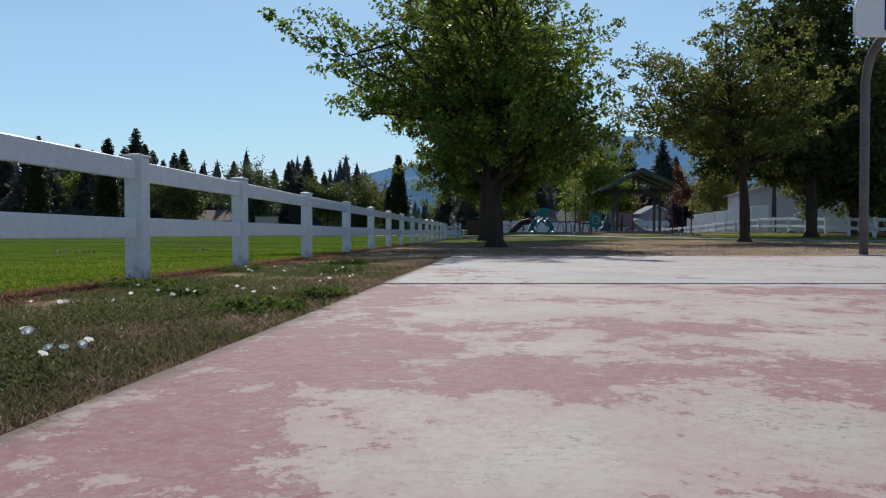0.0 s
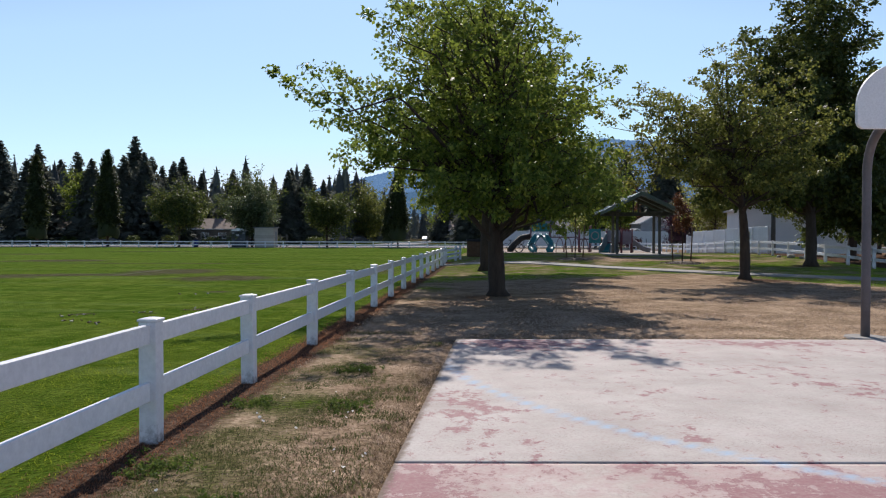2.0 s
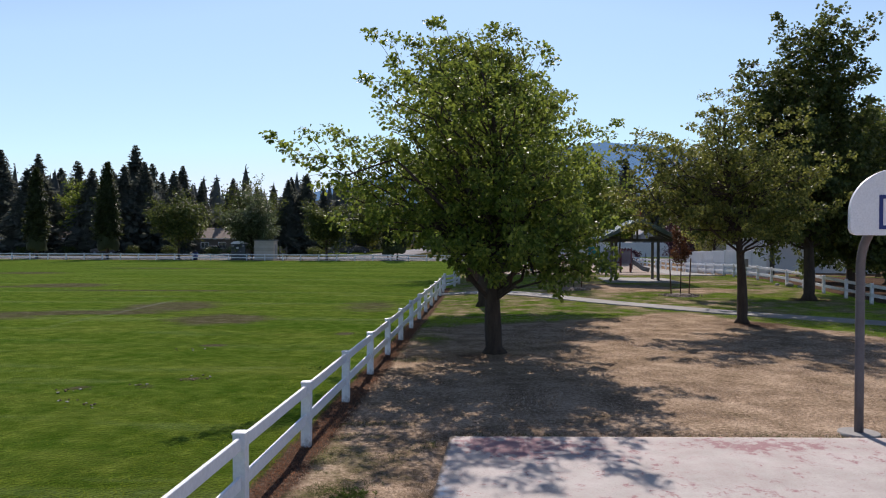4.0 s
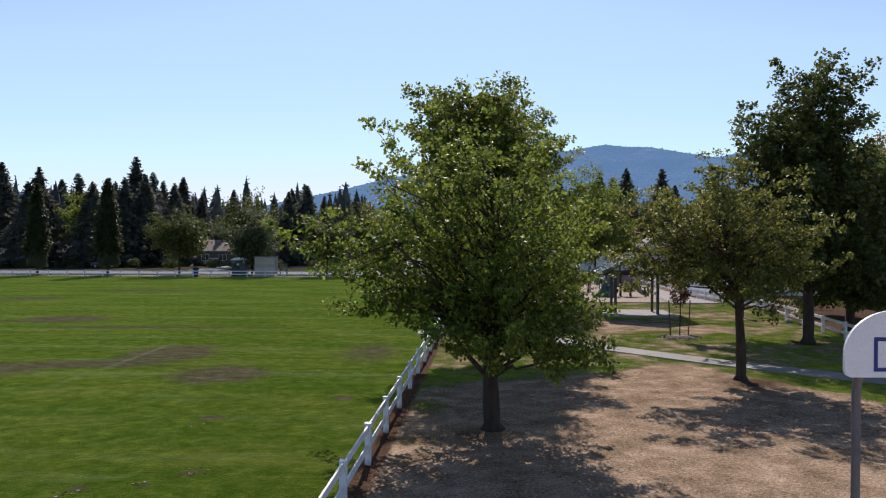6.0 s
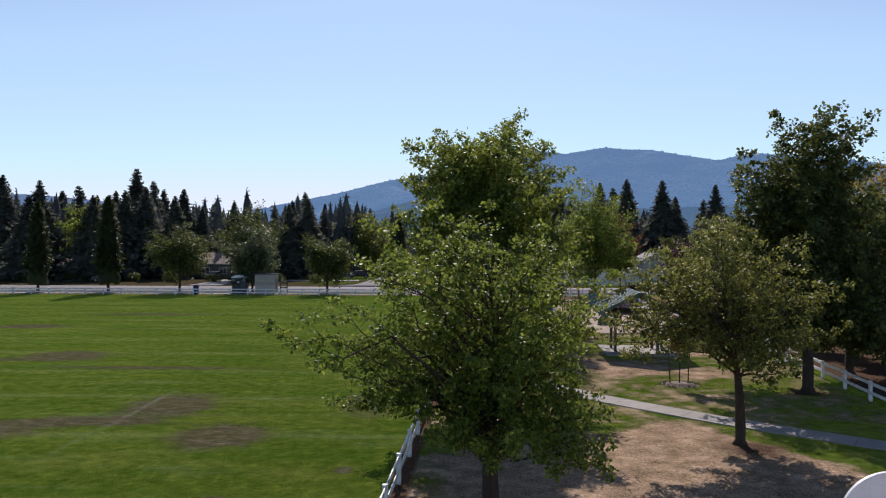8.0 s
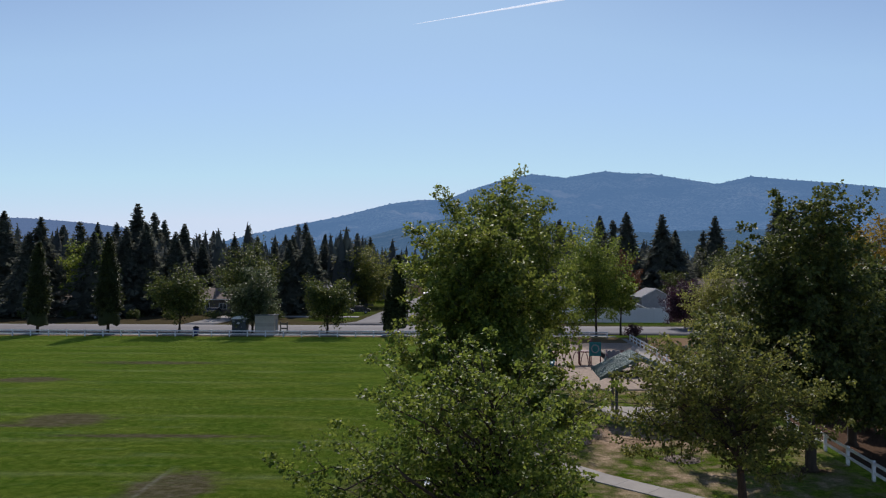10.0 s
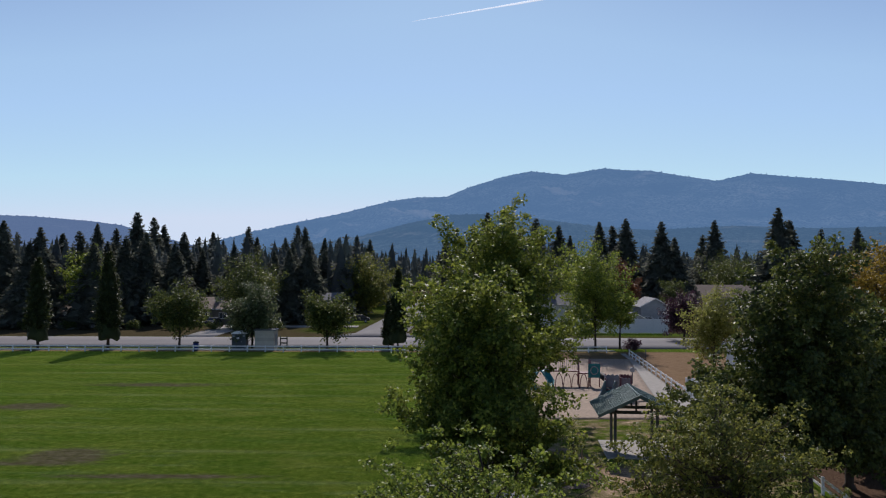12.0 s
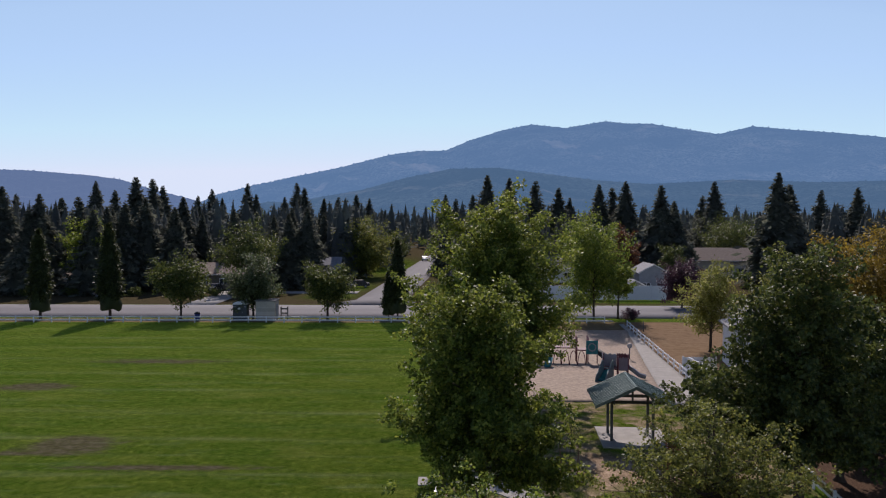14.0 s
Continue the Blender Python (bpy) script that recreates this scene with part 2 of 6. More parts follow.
def court_material():
    """Pale concrete with a worn coat of dull red paint."""
    m = material("worn_painted_concrete", 0.82, 0, 0.25)
    g = Graph(m)
    n1 = g.noise(0.75, 8, 0.70, (1.2, 0.75, 1))
    n2 = g.noise(3.6, 9, 0.80, (1.15, 0.85, 1))
    n3 = g.noise(42, 5, 0.7)
    n4 = g.noise(13, 6, 0.75, (1.1, 0.9, 1))
    chip = g.voronoi(7.5, "SMOOTH_F1")
    conc = g.ramp(g.noise(1.3, 5, 0.6), (0.3, (0.352, 0.304, 0.268)), (0.55, (0.448, 0.396, 0.356)), (0.75, (0.504, 0.460, 0.424)))
    conc = g.mix(g.math("MULTIPLY_ADD", g.attr("veil"), -0.8, 0.8), conc, g.ramp(g.noise(1.3, 5, 0.6), (0.3, (0.352, 0.328, 0.300)), (0.55, (0.435, 0.410, 0.378)), (0.75, (0.492, 0.470, 0.440))))
    conc = g.mix(g.math("MULTIPLY", g.span(n3, 0.46, 0.70), 0.5), conc, (0.288, 0.236, 0.208))
    conc = g.mix(g.math("MULTIPLY", g.span(g.noise(60, 5, 0.8), 0.55, 0.63), g.span(g.noise(2.4, 5, 0.7), 0.44, 0.62)), conc, (0.160, 0.124, 0.108))
    red = g.mix(g.noise(8, 4, 0.6), (0.228, 0.100, 0.108), (0.320, 0.172, 0.176))
    red = g.mix(g.math("MULTIPLY", g.span(n3, 0.45, 0.65), 0.4), red, conc)
    worn = g.math("ADD", g.math("MULTIPLY_ADD", n2, 0.50, g.math("MULTIPLY_ADD", n1, 0.30, g.math("MULTIPLY", n4, 0.20))), g.math("MULTIPLY", g.math("SUBTRACT", n3, 0.5), 0.14))
    worn = g.math("ADD", worn, g.math("MULTIPLY", g.math("SUBTRACT", chip, 0.45), 0.16))
    worn = g.math("ADD", worn, g.math("MULTIPLY", g.attr("paint"), 0.42))
    film = g.noise(1.7, 6, 0.7, (0.6, 1.6, 1))
    veil = g.math("MULTIPLY", g.span(g.math("ADD", worn, g.math("MULTIPLY", g.math("SUBTRACT", film, 0.5), 0.25)), 0.40, 0.56), g.math("MULTIPLY_ADD", g.attr("veil"), 0.48, 0.16))
    c = g.mix(veil, conc, (0.400, 0.264, 0.256))
    edge = g.span(g.math("ADD", worn, g.math("MULTIPLY", g.math("SUBTRACT", g.noise(22, 6, 0.8), 0.5), 0.28)), 0.540, 0.556)
    peel = g.span(g.math("ADD", g.noise(6.5, 8, 0.82), g.math("MULTIPLY", g.math("SUBTRACT", 0.60, worn), 0.9)), 0.56, 0.585)
    edge = g.math("MULTIPLY", edge, g.math("SUBTRACT", 1.0, peel))
    c = g.mix(edge, c, red)
    blue = g.math("MULTIPLY", g.attr("line"), g.span(g.noise(5, 6, 0.7), 0.36, 0.50))
    c = g.mix(g.math("MULTIPLY", blue, 0.8), c, (0.288, 0.416, 0.544))
    drift = g.span(g.math("ADD", g.attr("crack"), g.math("MULTIPLY", g.math("SUBTRACT", g.noise(7, 6, 0.75), 0.5), 1.4)), 0.42, 0.70)
    c = g.mix(g.math("MULTIPLY", drift, 0.9), c, g.mix(n3, (0.128, 0.092, 0.066), (0.248, 0.188, 0.140)))
    g.colour(c)
    g.bump(g.math("ADD", g.math("MULTIPLY", n3, 0.5), edge), 0.35, 0.004)
    return m


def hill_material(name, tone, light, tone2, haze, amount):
    """Forest on far hills: the blue haze of the air is mixed in as emission."""
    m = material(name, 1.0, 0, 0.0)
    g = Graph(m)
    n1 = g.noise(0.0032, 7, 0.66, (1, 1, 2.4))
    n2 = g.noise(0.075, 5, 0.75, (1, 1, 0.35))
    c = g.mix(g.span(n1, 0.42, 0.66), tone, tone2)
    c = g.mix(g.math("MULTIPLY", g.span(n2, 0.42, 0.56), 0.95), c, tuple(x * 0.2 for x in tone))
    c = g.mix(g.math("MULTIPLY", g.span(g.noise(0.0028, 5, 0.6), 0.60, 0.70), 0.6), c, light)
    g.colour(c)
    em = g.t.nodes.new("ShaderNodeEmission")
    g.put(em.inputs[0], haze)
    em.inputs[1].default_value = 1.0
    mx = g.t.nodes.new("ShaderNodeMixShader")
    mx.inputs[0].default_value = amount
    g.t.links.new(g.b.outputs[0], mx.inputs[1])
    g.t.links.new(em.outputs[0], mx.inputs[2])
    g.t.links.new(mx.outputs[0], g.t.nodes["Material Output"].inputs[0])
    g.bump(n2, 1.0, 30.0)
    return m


TURF = ground_material()
COURT = court_material()
def vinyl(name):
    """White vinyl with soil splashed up at the foot of each piece."""
    m = mottled(name, (0.76, 0.77, 0.79), (0.82, 0.82, 0.82), 3, 0.42, bump=0.05, fine=25, vary=0.03)
    g = Graph(m)
    z = g.t.nodes.new("ShaderNodeSeparateXYZ")
    g.t.links.new(g.tex.outputs["Object"], z.inputs[0])
    low = g.math("ADD", g.math("MULTIPLY", z.outputs[2], -4.2), g.math("MULTIPLY_ADD", g.noise(14, 6, 0.75, None, "object"), 2.2, -0.55))
    streak = g.math("MULTIPLY", g.span(g.noise(9, 5, 0.7, (1, 1, 0.15), "object"), 0.58, 0.75), 0.16)
    old = g.b.inputs["Base Color"].links[0].from_socket
    c = g.mix(streak, old, (0.40, 0.39, 0.36))
    g.colour(g.mix(g.math("MULTIPLY", g.span(low, 0.05, 0.75), 0.85), c, (0.10, 0.075, 0.055)))
    return m


VINYL = vinyl("white_vinyl")
BOARD = mottled("white_board_paint", (0.78, 0.78, 0.79), (0.84, 0.84, 0.84), 3, 0.4, bump=0.03, fine=40, vary=0)
BLUE = mottled("blue_paint", (0.02, 0.035, 0.16), (0.03, 0.05, 0.2), 8, 0.5, bump=0.05, vary=0)
STEEL = mottled("grey_painted_steel", (0.095, 0.088, 0.095), (0.145, 0.132, 0.14), 4, 0.55, 0.1, bump=0.1, vary=0.05)
BARK = mottled("bark", (0.040, 0.029, 0.022), (0.085, 0.064, 0.048), 7, 0.95, bump=0.9, fine=38, stretch=(1, 1, 0.25))
TWIG = mottled("twig_bark", (0.05, 0.035, 0.025), (0.09, 0.065, 0.045), 9, 0.95, bump=0.3)
CONC = mottled("path_concrete", (0.272, 0.260, 0.240), (0.360, 0.344, 0.320), 1.6, 0.9, bump=0.3, fine=50, vary=0.05, where="world", spec=0.1)
ASPHALT = mottled("asphalt", (0.112, 0.110, 0.118), (0.160, 0.158, 0.164), 0.5, 0.9, bump=0.3, fine=40, vary=0, where="world")
CHIPS = mottled("wood_chips", (0.190, 0.142, 0.104), (0.400, 0.318, 0.250), 3.5, 0.95, bump=0.8, fine=18, vary=0, where="world")
MULCH = mottled("bark_mulch", (0.160, 0.120, 0.092), (0.272, 0.224, 0.184), 6, 0.95, bump=0.9, fine=30, where="world")
ROOF = mottled("green_metal_roof", (0.110, 0.165, 0.148), (0.150, 0.215, 0.195), 2, 0.38, 0.15, bump=0.05, vary=0.08, spec=0.5)
TIMBER = mottled("weathered_post", (0.075, 0.075, 0.068), (0.13, 0.125, 0.11), 5, 0.8, bump=0.3)
BROWN = mottled("brown_timber", (0.10, 0.055, 0.03), (0.17, 0.10, 0.06), 5, 0.85, bump=0.4)
TEAL = mottled("teal_plastic", (0.012, 0.16, 0.18), (0.02, 0.22, 0.23), 3, 0.52, bump=0.03, spec=0.35)
MAROON = mottled("maroon_coated_steel", (0.12, 0.035, 0.045), (0.17, 0.055, 0.065), 4, 0.45, bump=0.05)
GREYP = mottled("grey_plastic", (0.25, 0.26, 0.28), (0.34, 0.35, 0.37), 3, 0.5, bump=0.05)
DARK = mottled("dark_rubber", (0.02, 0.02, 0.022), (0.035, 0.035, 0.037), 6, 0.7, bump=0.1)
SIDING = mottled("white_siding", (0.66, 0.68, 0.70), (0.74, 0.75, 0.76), 1.2, 0.6, bump=0.1, where="world")
BEIGE = mottled("beige_siding", (0.42, 0.38, 0.32), (0.5, 0.46, 0.39), 1.2, 0.75, bump=0.1)
GREYS = mottled("grey_siding", (0.24, 0.25, 0.26), (0.32, 0.33, 0.34), 1.2, 0.75, bump=0.1)
# siding coloured dark to carry the shade on houses under the spruces
SHADED_SIDING = mottled("shaded_siding", (0.10, 0.085, 0.07), (0.16, 0.135, 0.11), 1.2, 0.8, bump=0.1)
SHINGLE = mottled("brown_shingle", (0.15, 0.115, 0.095), (0.25, 0.20, 0.165), 2.5, 0.9, bump=0.5, fine=12)
SLATE = mottled("grey_shingle", (0.15, 0.155, 0.165), (0.25, 0.255, 0.27), 2.5, 0.9, bump=0.5, fine=12)
TRIM = mottled("white_trim", (0.7, 0.7, 0.7), (0.78, 0.78, 0.78), 3, 0.5, bump=0.03)
GLASS = material("window_glass", 0.06, 0, 0.6)
GLASS.node_tree.nodes["Principled BSDF"].inputs["Base Color"].default_value = (0.03, 0.035, 0.04, 1)
OAK = foliage("broad_leaves", (0.036, 0.072, 0.015), (0.104, 0.170, 0.028), (0.29, 0.34, 0.056), 0.46, 0.52, 0.22)
MAPLE = foliage("maple_leaves", (0.032, 0.062, 0.013), (0.110, 0.168, 0.028), (0.32, 0.355, 0.060), 0.40, 0.52, 0.26)
OAK2 = foliage("yellowing_leaves", (0.042, 0.066, 0.018), (0.115, 0.150, 0.034), (0.27, 0.27, 0.060), 0.44, 0.52, 0.26)
DEEP = foliage("dark_leaves", (0.026, 0.048, 0.015), (0.066, 0.100, 0.027), (0.165, 0.185, 0.042), 0.36, 0.54, 0.28)
LIME = foliage("light_green_leaves", (0.085, 0.105, 0.020), (0.195, 0.220, 0.045), (0.34, 0.335, 0.09), 0.52)
SILVER = foliage("silvery_leaves", (0.035, 0.055, 0.022), (0.085, 0.115, 0.05), (0.16, 0.19, 0.09), 0.35)
AMBER = foliage("autumn_leaves", (0.085, 0.070, 0.012), (0.22, 0.150, 0.022), (0.36, 0.25, 0.04), 0.45, 0.55, 0.3)
RUST = foliage("rusty_leaves", (0.06, 0.022, 0.012), (0.13, 0.05, 0.024), (0.20, 0.09, 0.04), 0.35)
PLUM = foliage("purple_leaves", (0.022, 0.010, 0.018), (0.055, 0.020, 0.036), (0.10, 0.04, 0.06), 0.3)
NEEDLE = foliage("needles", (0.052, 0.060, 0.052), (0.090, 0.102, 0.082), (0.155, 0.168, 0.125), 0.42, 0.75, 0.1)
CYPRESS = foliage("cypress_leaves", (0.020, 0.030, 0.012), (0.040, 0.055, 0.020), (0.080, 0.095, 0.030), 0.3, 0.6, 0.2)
# the needles again, paler and bluer: distance haze put into the leaf colour
HAZED_NEEDLE = foliage("hazed_needles", (0.075, 0.086, 0.084), (0.115, 0.130, 0.120), (0.165, 0.180, 0.150), 0.35, 0.8, 0.1)
BLADE = foliage("grass_blades", (0.028, 0.052, 0.014), (0.060, 0.095, 0.024), (0.17, 0.165, 0.07), 0.45, 0.7, 0.1)
STRAW = foliage("dry_blades", (0.212, 0.140, 0.098), (0.391, 0.289, 0.212), (0.544, 0.433, 0.340), 0.5, 0.8, 0.1)
DEAD = foliage("dead_stems", (0.076, 0.049, 0.029), (0.170, 0.119, 0.072), (0.306, 0.230, 0.149), 0.4, 0.8, 0.1)
FIELD = foliage("field_blades", (0.080, 0.133, 0.011), (0.139, 0.208, 0.016), (0.245, 0.288, 0.031), 0.62, 0.8, 0.05)
WEED = foliage("weed_leaves", (0.036, 0.068, 0.014), (0.072, 0.120, 0.022), (0.14, 0.185, 0.04), 0.45, 0.7, 0.15)
RUSTY = foliage("rusty_dead_grass", (0.145, 0.055, 0.029), (0.246, 0.106, 0.056), (0.357, 0.183, 0.106), 0.45, 0.8, 0.1)
PETAL = foliage("white_petals", (0.66, 0.66, 0.64), (0.74, 0.74, 0.72), (0.8, 0.8, 0.78), 0.5)


# ---- helpers for building ----
def part(name, bm, mat, parent=None, label=""):
    """Links a bmesh as one mesh object, under a thing or under a part."""
    me = bpy.data.meshes.new(name)
    bm.to_mesh(me)
    bm.free()
    return part_of(name, me, mat, parent, label)


def part_of(name, me, mat, parent=None, label=""):
    if mat is not None and not me.materials:
        me.materials.append(mat)
    ob = new(name, me)
    ob.parent = parent
    if label:
        ob["label"] = label
    return ob


def thing(name, x, y, z, turn=0, label="", category="", group="", kind=""):
    ob = new(name)
    ob.matrix_basis = pose(x, y, z, 0, 0, turn)
    return tagged(ob, label, category, group, kind)


def from_arrays(name, verts, faces):
    """A mesh from numpy arrays: verts (n, 3), faces (m, 3) or (m, 4)."""
    verts, faces = np.asarray(verts, np.float32), np.asarray(faces, np.int32)
    me = bpy.data.meshes.new(name)
    k = faces.shape[1]
    me.vertices.add(len(verts))
    me.vertices.foreach_set("co", verts.ravel())
    me.loops.add(faces.size)
    me.loops.foreach_set("vertex_index", faces.ravel())
    me.polygons.add(len(faces))
    me.polygons.foreach_set("loop_start", np.arange(0, faces.size, k, dtype=np.int32))
    me.update(calc_edges=True)
    return me


def smooth(me):
    me.polygons.foreach_set("use_smooth", np.ones(len(me.polygons), bool))
    return me


def box(bm, x0, x1, y0, y1, z0, z1, bevel=0.0, m=None):
    r = bmesh.ops.create_cube(bm, size=1.0)
    vs = r["verts"]
    for v in vs:
        v.co = Vector((x0 + (v.co.x + 0.5) * (x1 - x0), y0 + (v.co.y + 0.5) * (y1 - y0), z0 + (v.co.z + 0.5) * (z1 - z0)))
    if m is not None:
        bmesh.ops.transform(bm, matrix=m, verts=vs)
    if bevel:
        es = list({e for v in vs for e in v.link_edges})
        bmesh.ops.bevel(bm, geom=es, offset=bevel, segments=1, affect="EDGES", profile=0.5)
    return bm


def boxed(*a, **k):
    return box(bmesh.new(), *a, **k)


def tube(bm, pts, radii, sides=8, caps=True):
    """A tapered tube along points."""
    pts = [Vector(p) for p in pts]
    if isinstance(radii, (int, float)):
        radii = [radii] * len(pts)
    rings = []
    side = None
    for i, p in enumerate(pts):
        d = (pts[min(i + 1, len(pts) - 1)] - pts[max(i - 1, 0)]).normalized()
        if side is None:
            side = d.orthogonal().normalized()
        side = (side - d * side.dot(d)).normalized()
        up = d.cross(side)
        rings.append([bm.verts.new(p + (side * math.cos(a) + up * math.sin(a)) * radii[i]) for a in (2 * math.pi * k / sides for k in range(sides))])
    for a, b in zip(rings, rings[1:]):
        for k in range(sides):
            f = bm.faces.new((a[k], a[(k + 1) % sides], b[(k + 1) % sides], b[k]))
            f.smooth = True
    if caps:
        bm.faces.new(rings[0][::-1])
        bm.faces.new(rings[-1])
    return bm


def tubed(*a, **k):
    return tube(bmesh.new(), *a, **k)


def prism(pts, z0, z1, axis="z", bevel=0.0):
    """An outline in two axes drawn out along the third."""
    bm = bmesh.new()
    put = {"z": lambda a, b, c: (a, b, c), "y": lambda a, b, c: (a, c, b), "x": lambda a, b, c: (c, a, b)}[axis]
    lo = [bm.verts.new(put(a, b, z0)) for a, b in pts]
    hi = [bm.verts.new(put(a, b, z1)) for a, b in pts]
    n = len(pts)
    bm.faces.new(lo)
    bm.faces.new(hi[::-1])
    for i in range(n):
        bm.faces.new((lo[i], hi[i], hi[(i + 1) % n], lo[(i + 1) % n]))
    bmesh.ops.recalc_face_normals(bm, faces=bm.faces[:])
    if bevel:
        bmesh.ops.bevel(bm, geom=bm.edges[:], offset=bevel, segments=1, affect="EDGES", profile=0.5)
    return bm


def step(v, a, b):
    t = np.clip((np.asarray(v, float) - a) / (b - a), 0, 1)
    return t * t * (3 - 2 * t)


def rise(x, y):
    """The height of the ground: a flat field, and a low swell under the lawn beside it."""
    return 0.42 * np.exp(-(((np.asarray(y, float) - 47) / 15) ** 2)) * step(x, -0.5, 5) * (1 - step(x, 26, 40))


def fence_x(y):
    return -2.47 + 0.0625 * y


def right_x(y):
    return 15.6 + 0.083 * y


def court_left(y):
    return -0.80 + 0.086 * y


# ---- ground ----
def axis_steps(*spans):
    out = []
    for a, b, s in spans:
        out += list(np.arange(a, b - 1e-6, s))
    return np.array(out + [spans[-1][1]])


def blob(x, y, cx, cy, rx, ry):
    return np.exp(-(((x - cx) / rx) ** 2 + ((y - cy) / ry) ** 2))


def add_attr(me, name, values):
    me.attributes.new(name, "FLOAT", "POINT").data.foreach_set("value", np.asarray(values, np.float32).ravel())


def build_ground():
    xs = axis_steps((-4400, -800, 900), (-800, -150, 65), (-150, -64, 8), (-64, -14, 1.0), (-14, 24, 0.2), (24, 60, 1.0), (60, 150, 8), (150, 800, 65), (800, 4400, 900))
    ys = axis_steps((-4400, -400, 1000), (-400, -60, 40), (-60, -4, 4), (-4, 48, 0.2), (48, 132, 0.8), (132, 300, 6), (300, 900, 50), (900, 4400, 500))
    X, Y = np.meshgrid(xs, ys)
    Z = rise(X, Y)
    # a few centimetres of unevenness near the court, none under slabs
    rough = np.array([noise.noise((a * 0.9, b * 0.9, 3.0)) for a, b in zip(X.ravel(), Y.ravel())]).reshape(X.shape)
    off_court = np.maximum(step(-X, -court_left(Y) - 0.0, -court_left(Y) + 0.25), step(Y, 10.75, 11.0))
    Z = Z + 0.015 * rough * (np.abs(X) < 40) * (Y < 100) * off_court
    Z = Z - 0.06 * (1 - off_court) * (Y > -20) * (X < 15.5)
    nx, ny = len(xs), len(ys)
    i = np.arange(nx * ny).reshape(ny, nx)
    faces = np.stack([i[:-1, :-1], i[:-1, 1:], i[1:, 1:], i[1:, :-1]], -1).reshape(-1, 4)
    me = smooth(from_arrays("ground", np.stack([X, Y, Z], -1).reshape(-1, 3), faces))
    f = fence_x(Y)
    park = step(X - f, -0.05, 0.25)
    # dry lawn between court and footpath, and the yard behind the far fence
    far_edge = np.minimum(31.5 - 0.65 * (X - 6.0) - 4.5 * step(X, 9, 14), 26.6 + 0.27 * (X - 2.2) + 0.6 * np.maximum(0, X - 5.7))
    dry = park * (1 - step(Y, far_edge - 3.0, far_edge + 0.5))
    dry = np.maximum(dry, 0.40 * park * step(Y, 20, 30) * (1 - step(Y, 92, 98)) * (X < right_x(Y)))
    dry = dry * (1 - 0.55 * blob(X, Y, -0.6, 21.5, 1.6, 4.5))
    dry = np.maximum(dry, 0.95 * blob(X, Y, 9.3, 40.0, 3.4, 3.0))
    dry = np.maximum(dry, 0.75 * blob(X, Y, 13.2, 38.6, 2.4, 2.2))
    dry = np.maximum(dry, 0.5 * blob(X, Y, 12.0, 29.5, 2.5, 1.5))
    yard = step(X - right_x(Y), -0.3, 0.2) * step(Y, 55, 60) * (1 - step(Y, 99, 101)) * (1 - step(X, 60, 80))
    parched = yard + 0.8 * step(Y, 90.5, 92) * (1 - step(Y, 100, 101)) * step(X, 2, 4) * (1 - step(X, 29, 34))
    parched = np.maximum(parched, 0.8 * step(Y, 99.5, 99.8) * (1 - step(Y, 102.5, 104)) * (X < 3))
    dry = np.where((X < court_left(Y)) & (Y < 11) & (park > 0.5), 0.72 - 0.16 * (X < f + 1.0), dry)
    soil = blob(X - f, 0 * Y, 0.03, 0, 0.33, 1) * (Y < 44) * (Y > -30) * 0.95
    soil = np.maximum(soil, 0.80 * step(X - right_x(Y), 0.0, 1.0) * (1 - step(Y, 52, 58)) * step(Y, 10, 20) * (1 - step(X, 45, 60)))
    # litter patches under the trees: their dark colour also paints in crown shade
    soil = np.maximum(soil, 0.72 * blob(X, Y, 10.3, 24.9, 1.9, 1.6) + 0.70 * blob(X, Y, 16.4, 33.8, 1.5, 1.1) + 0.55 * blob(X, Y, 0.9, 18.2, 1.5, 1.5) * park + 0.42 * blob(X, Y, 0.6, 24.5, 2.0, 2.5))
    soil = np.maximum(soil, 0.62 * (1 - step(Y, 2.4, 4.4)) * (X < court_left(Y)) * park)
    edge_dirt = blob(X - court_left(Y), 0 * Y, -0.12, 0, 0.16, 1) * (Y < 10.9) * (Y > -10)
    dry = np.maximum(dry, edge_dirt * 0.9)
    bare = (0.95 * blob(X, Y, -7.7, 26.5, 1.5, 1.5) + 0.85 * blob(X, Y, -11.2, 31.6, 1.7, 2.2) + 0.8 * blob(X, Y, -13.6, 28.6, 2.6, 0.8) + 0.7 * blob(X, Y, -16.5, 27.0, 2.0, 1.2)
            + 0.8 * blob(X, Y, -33.2, 61, 3.0, 1.4) + 0.9 * blob(X, Y, -22.4, 45.4, 2.4, 1.6) + 0.45 * blob(X, Y, -3.0, 32.0, 1.4, 3.0) + 0.62 * blob(X, Y, -15.5, 41, 6, 0.5)
            + 0.6 * blob(X, Y, -30, 43.5, 8, 0.6) + 0.55 * blob(X, Y, -27, 72, 7, 1.2) + 0.8 * blob(X, Y, -6.0, 19.9, 0.30, 0.25) + 0.8 * blob(X, Y, -5.0, 15.15, 0.24, 0.16)
            + 0.75 * blob(X, Y, -6.8, 14.15, 0.2, 0.2) + 0.7 * blob(X, Y, -5.6, 14.3, 0.12, 0.12) + 0.6 * blob(X, Y, -2.9, 22.5, 0.3, 0.4))
    bare *= X < f
    wave = np.abs(((Y + 0.02 * X) / 6.6 + 0.5) % 1 - 0.5)
    wave2 = np.abs(((Y + 0.02 * X) / 3.3 + 0.5) % 1 - 0.5)
    mown = np.exp(-(wave / 0.06) ** 2) + 0.45 * np.exp(-(wave2 / 0.05) ** 2)
    diag = np.exp(-(((X + 12.17) - (Y - 32.0) * 0.028) / 0.09) ** 2) * step(Y, 22, 29) * (1 - step(Y, 34.5, 35))
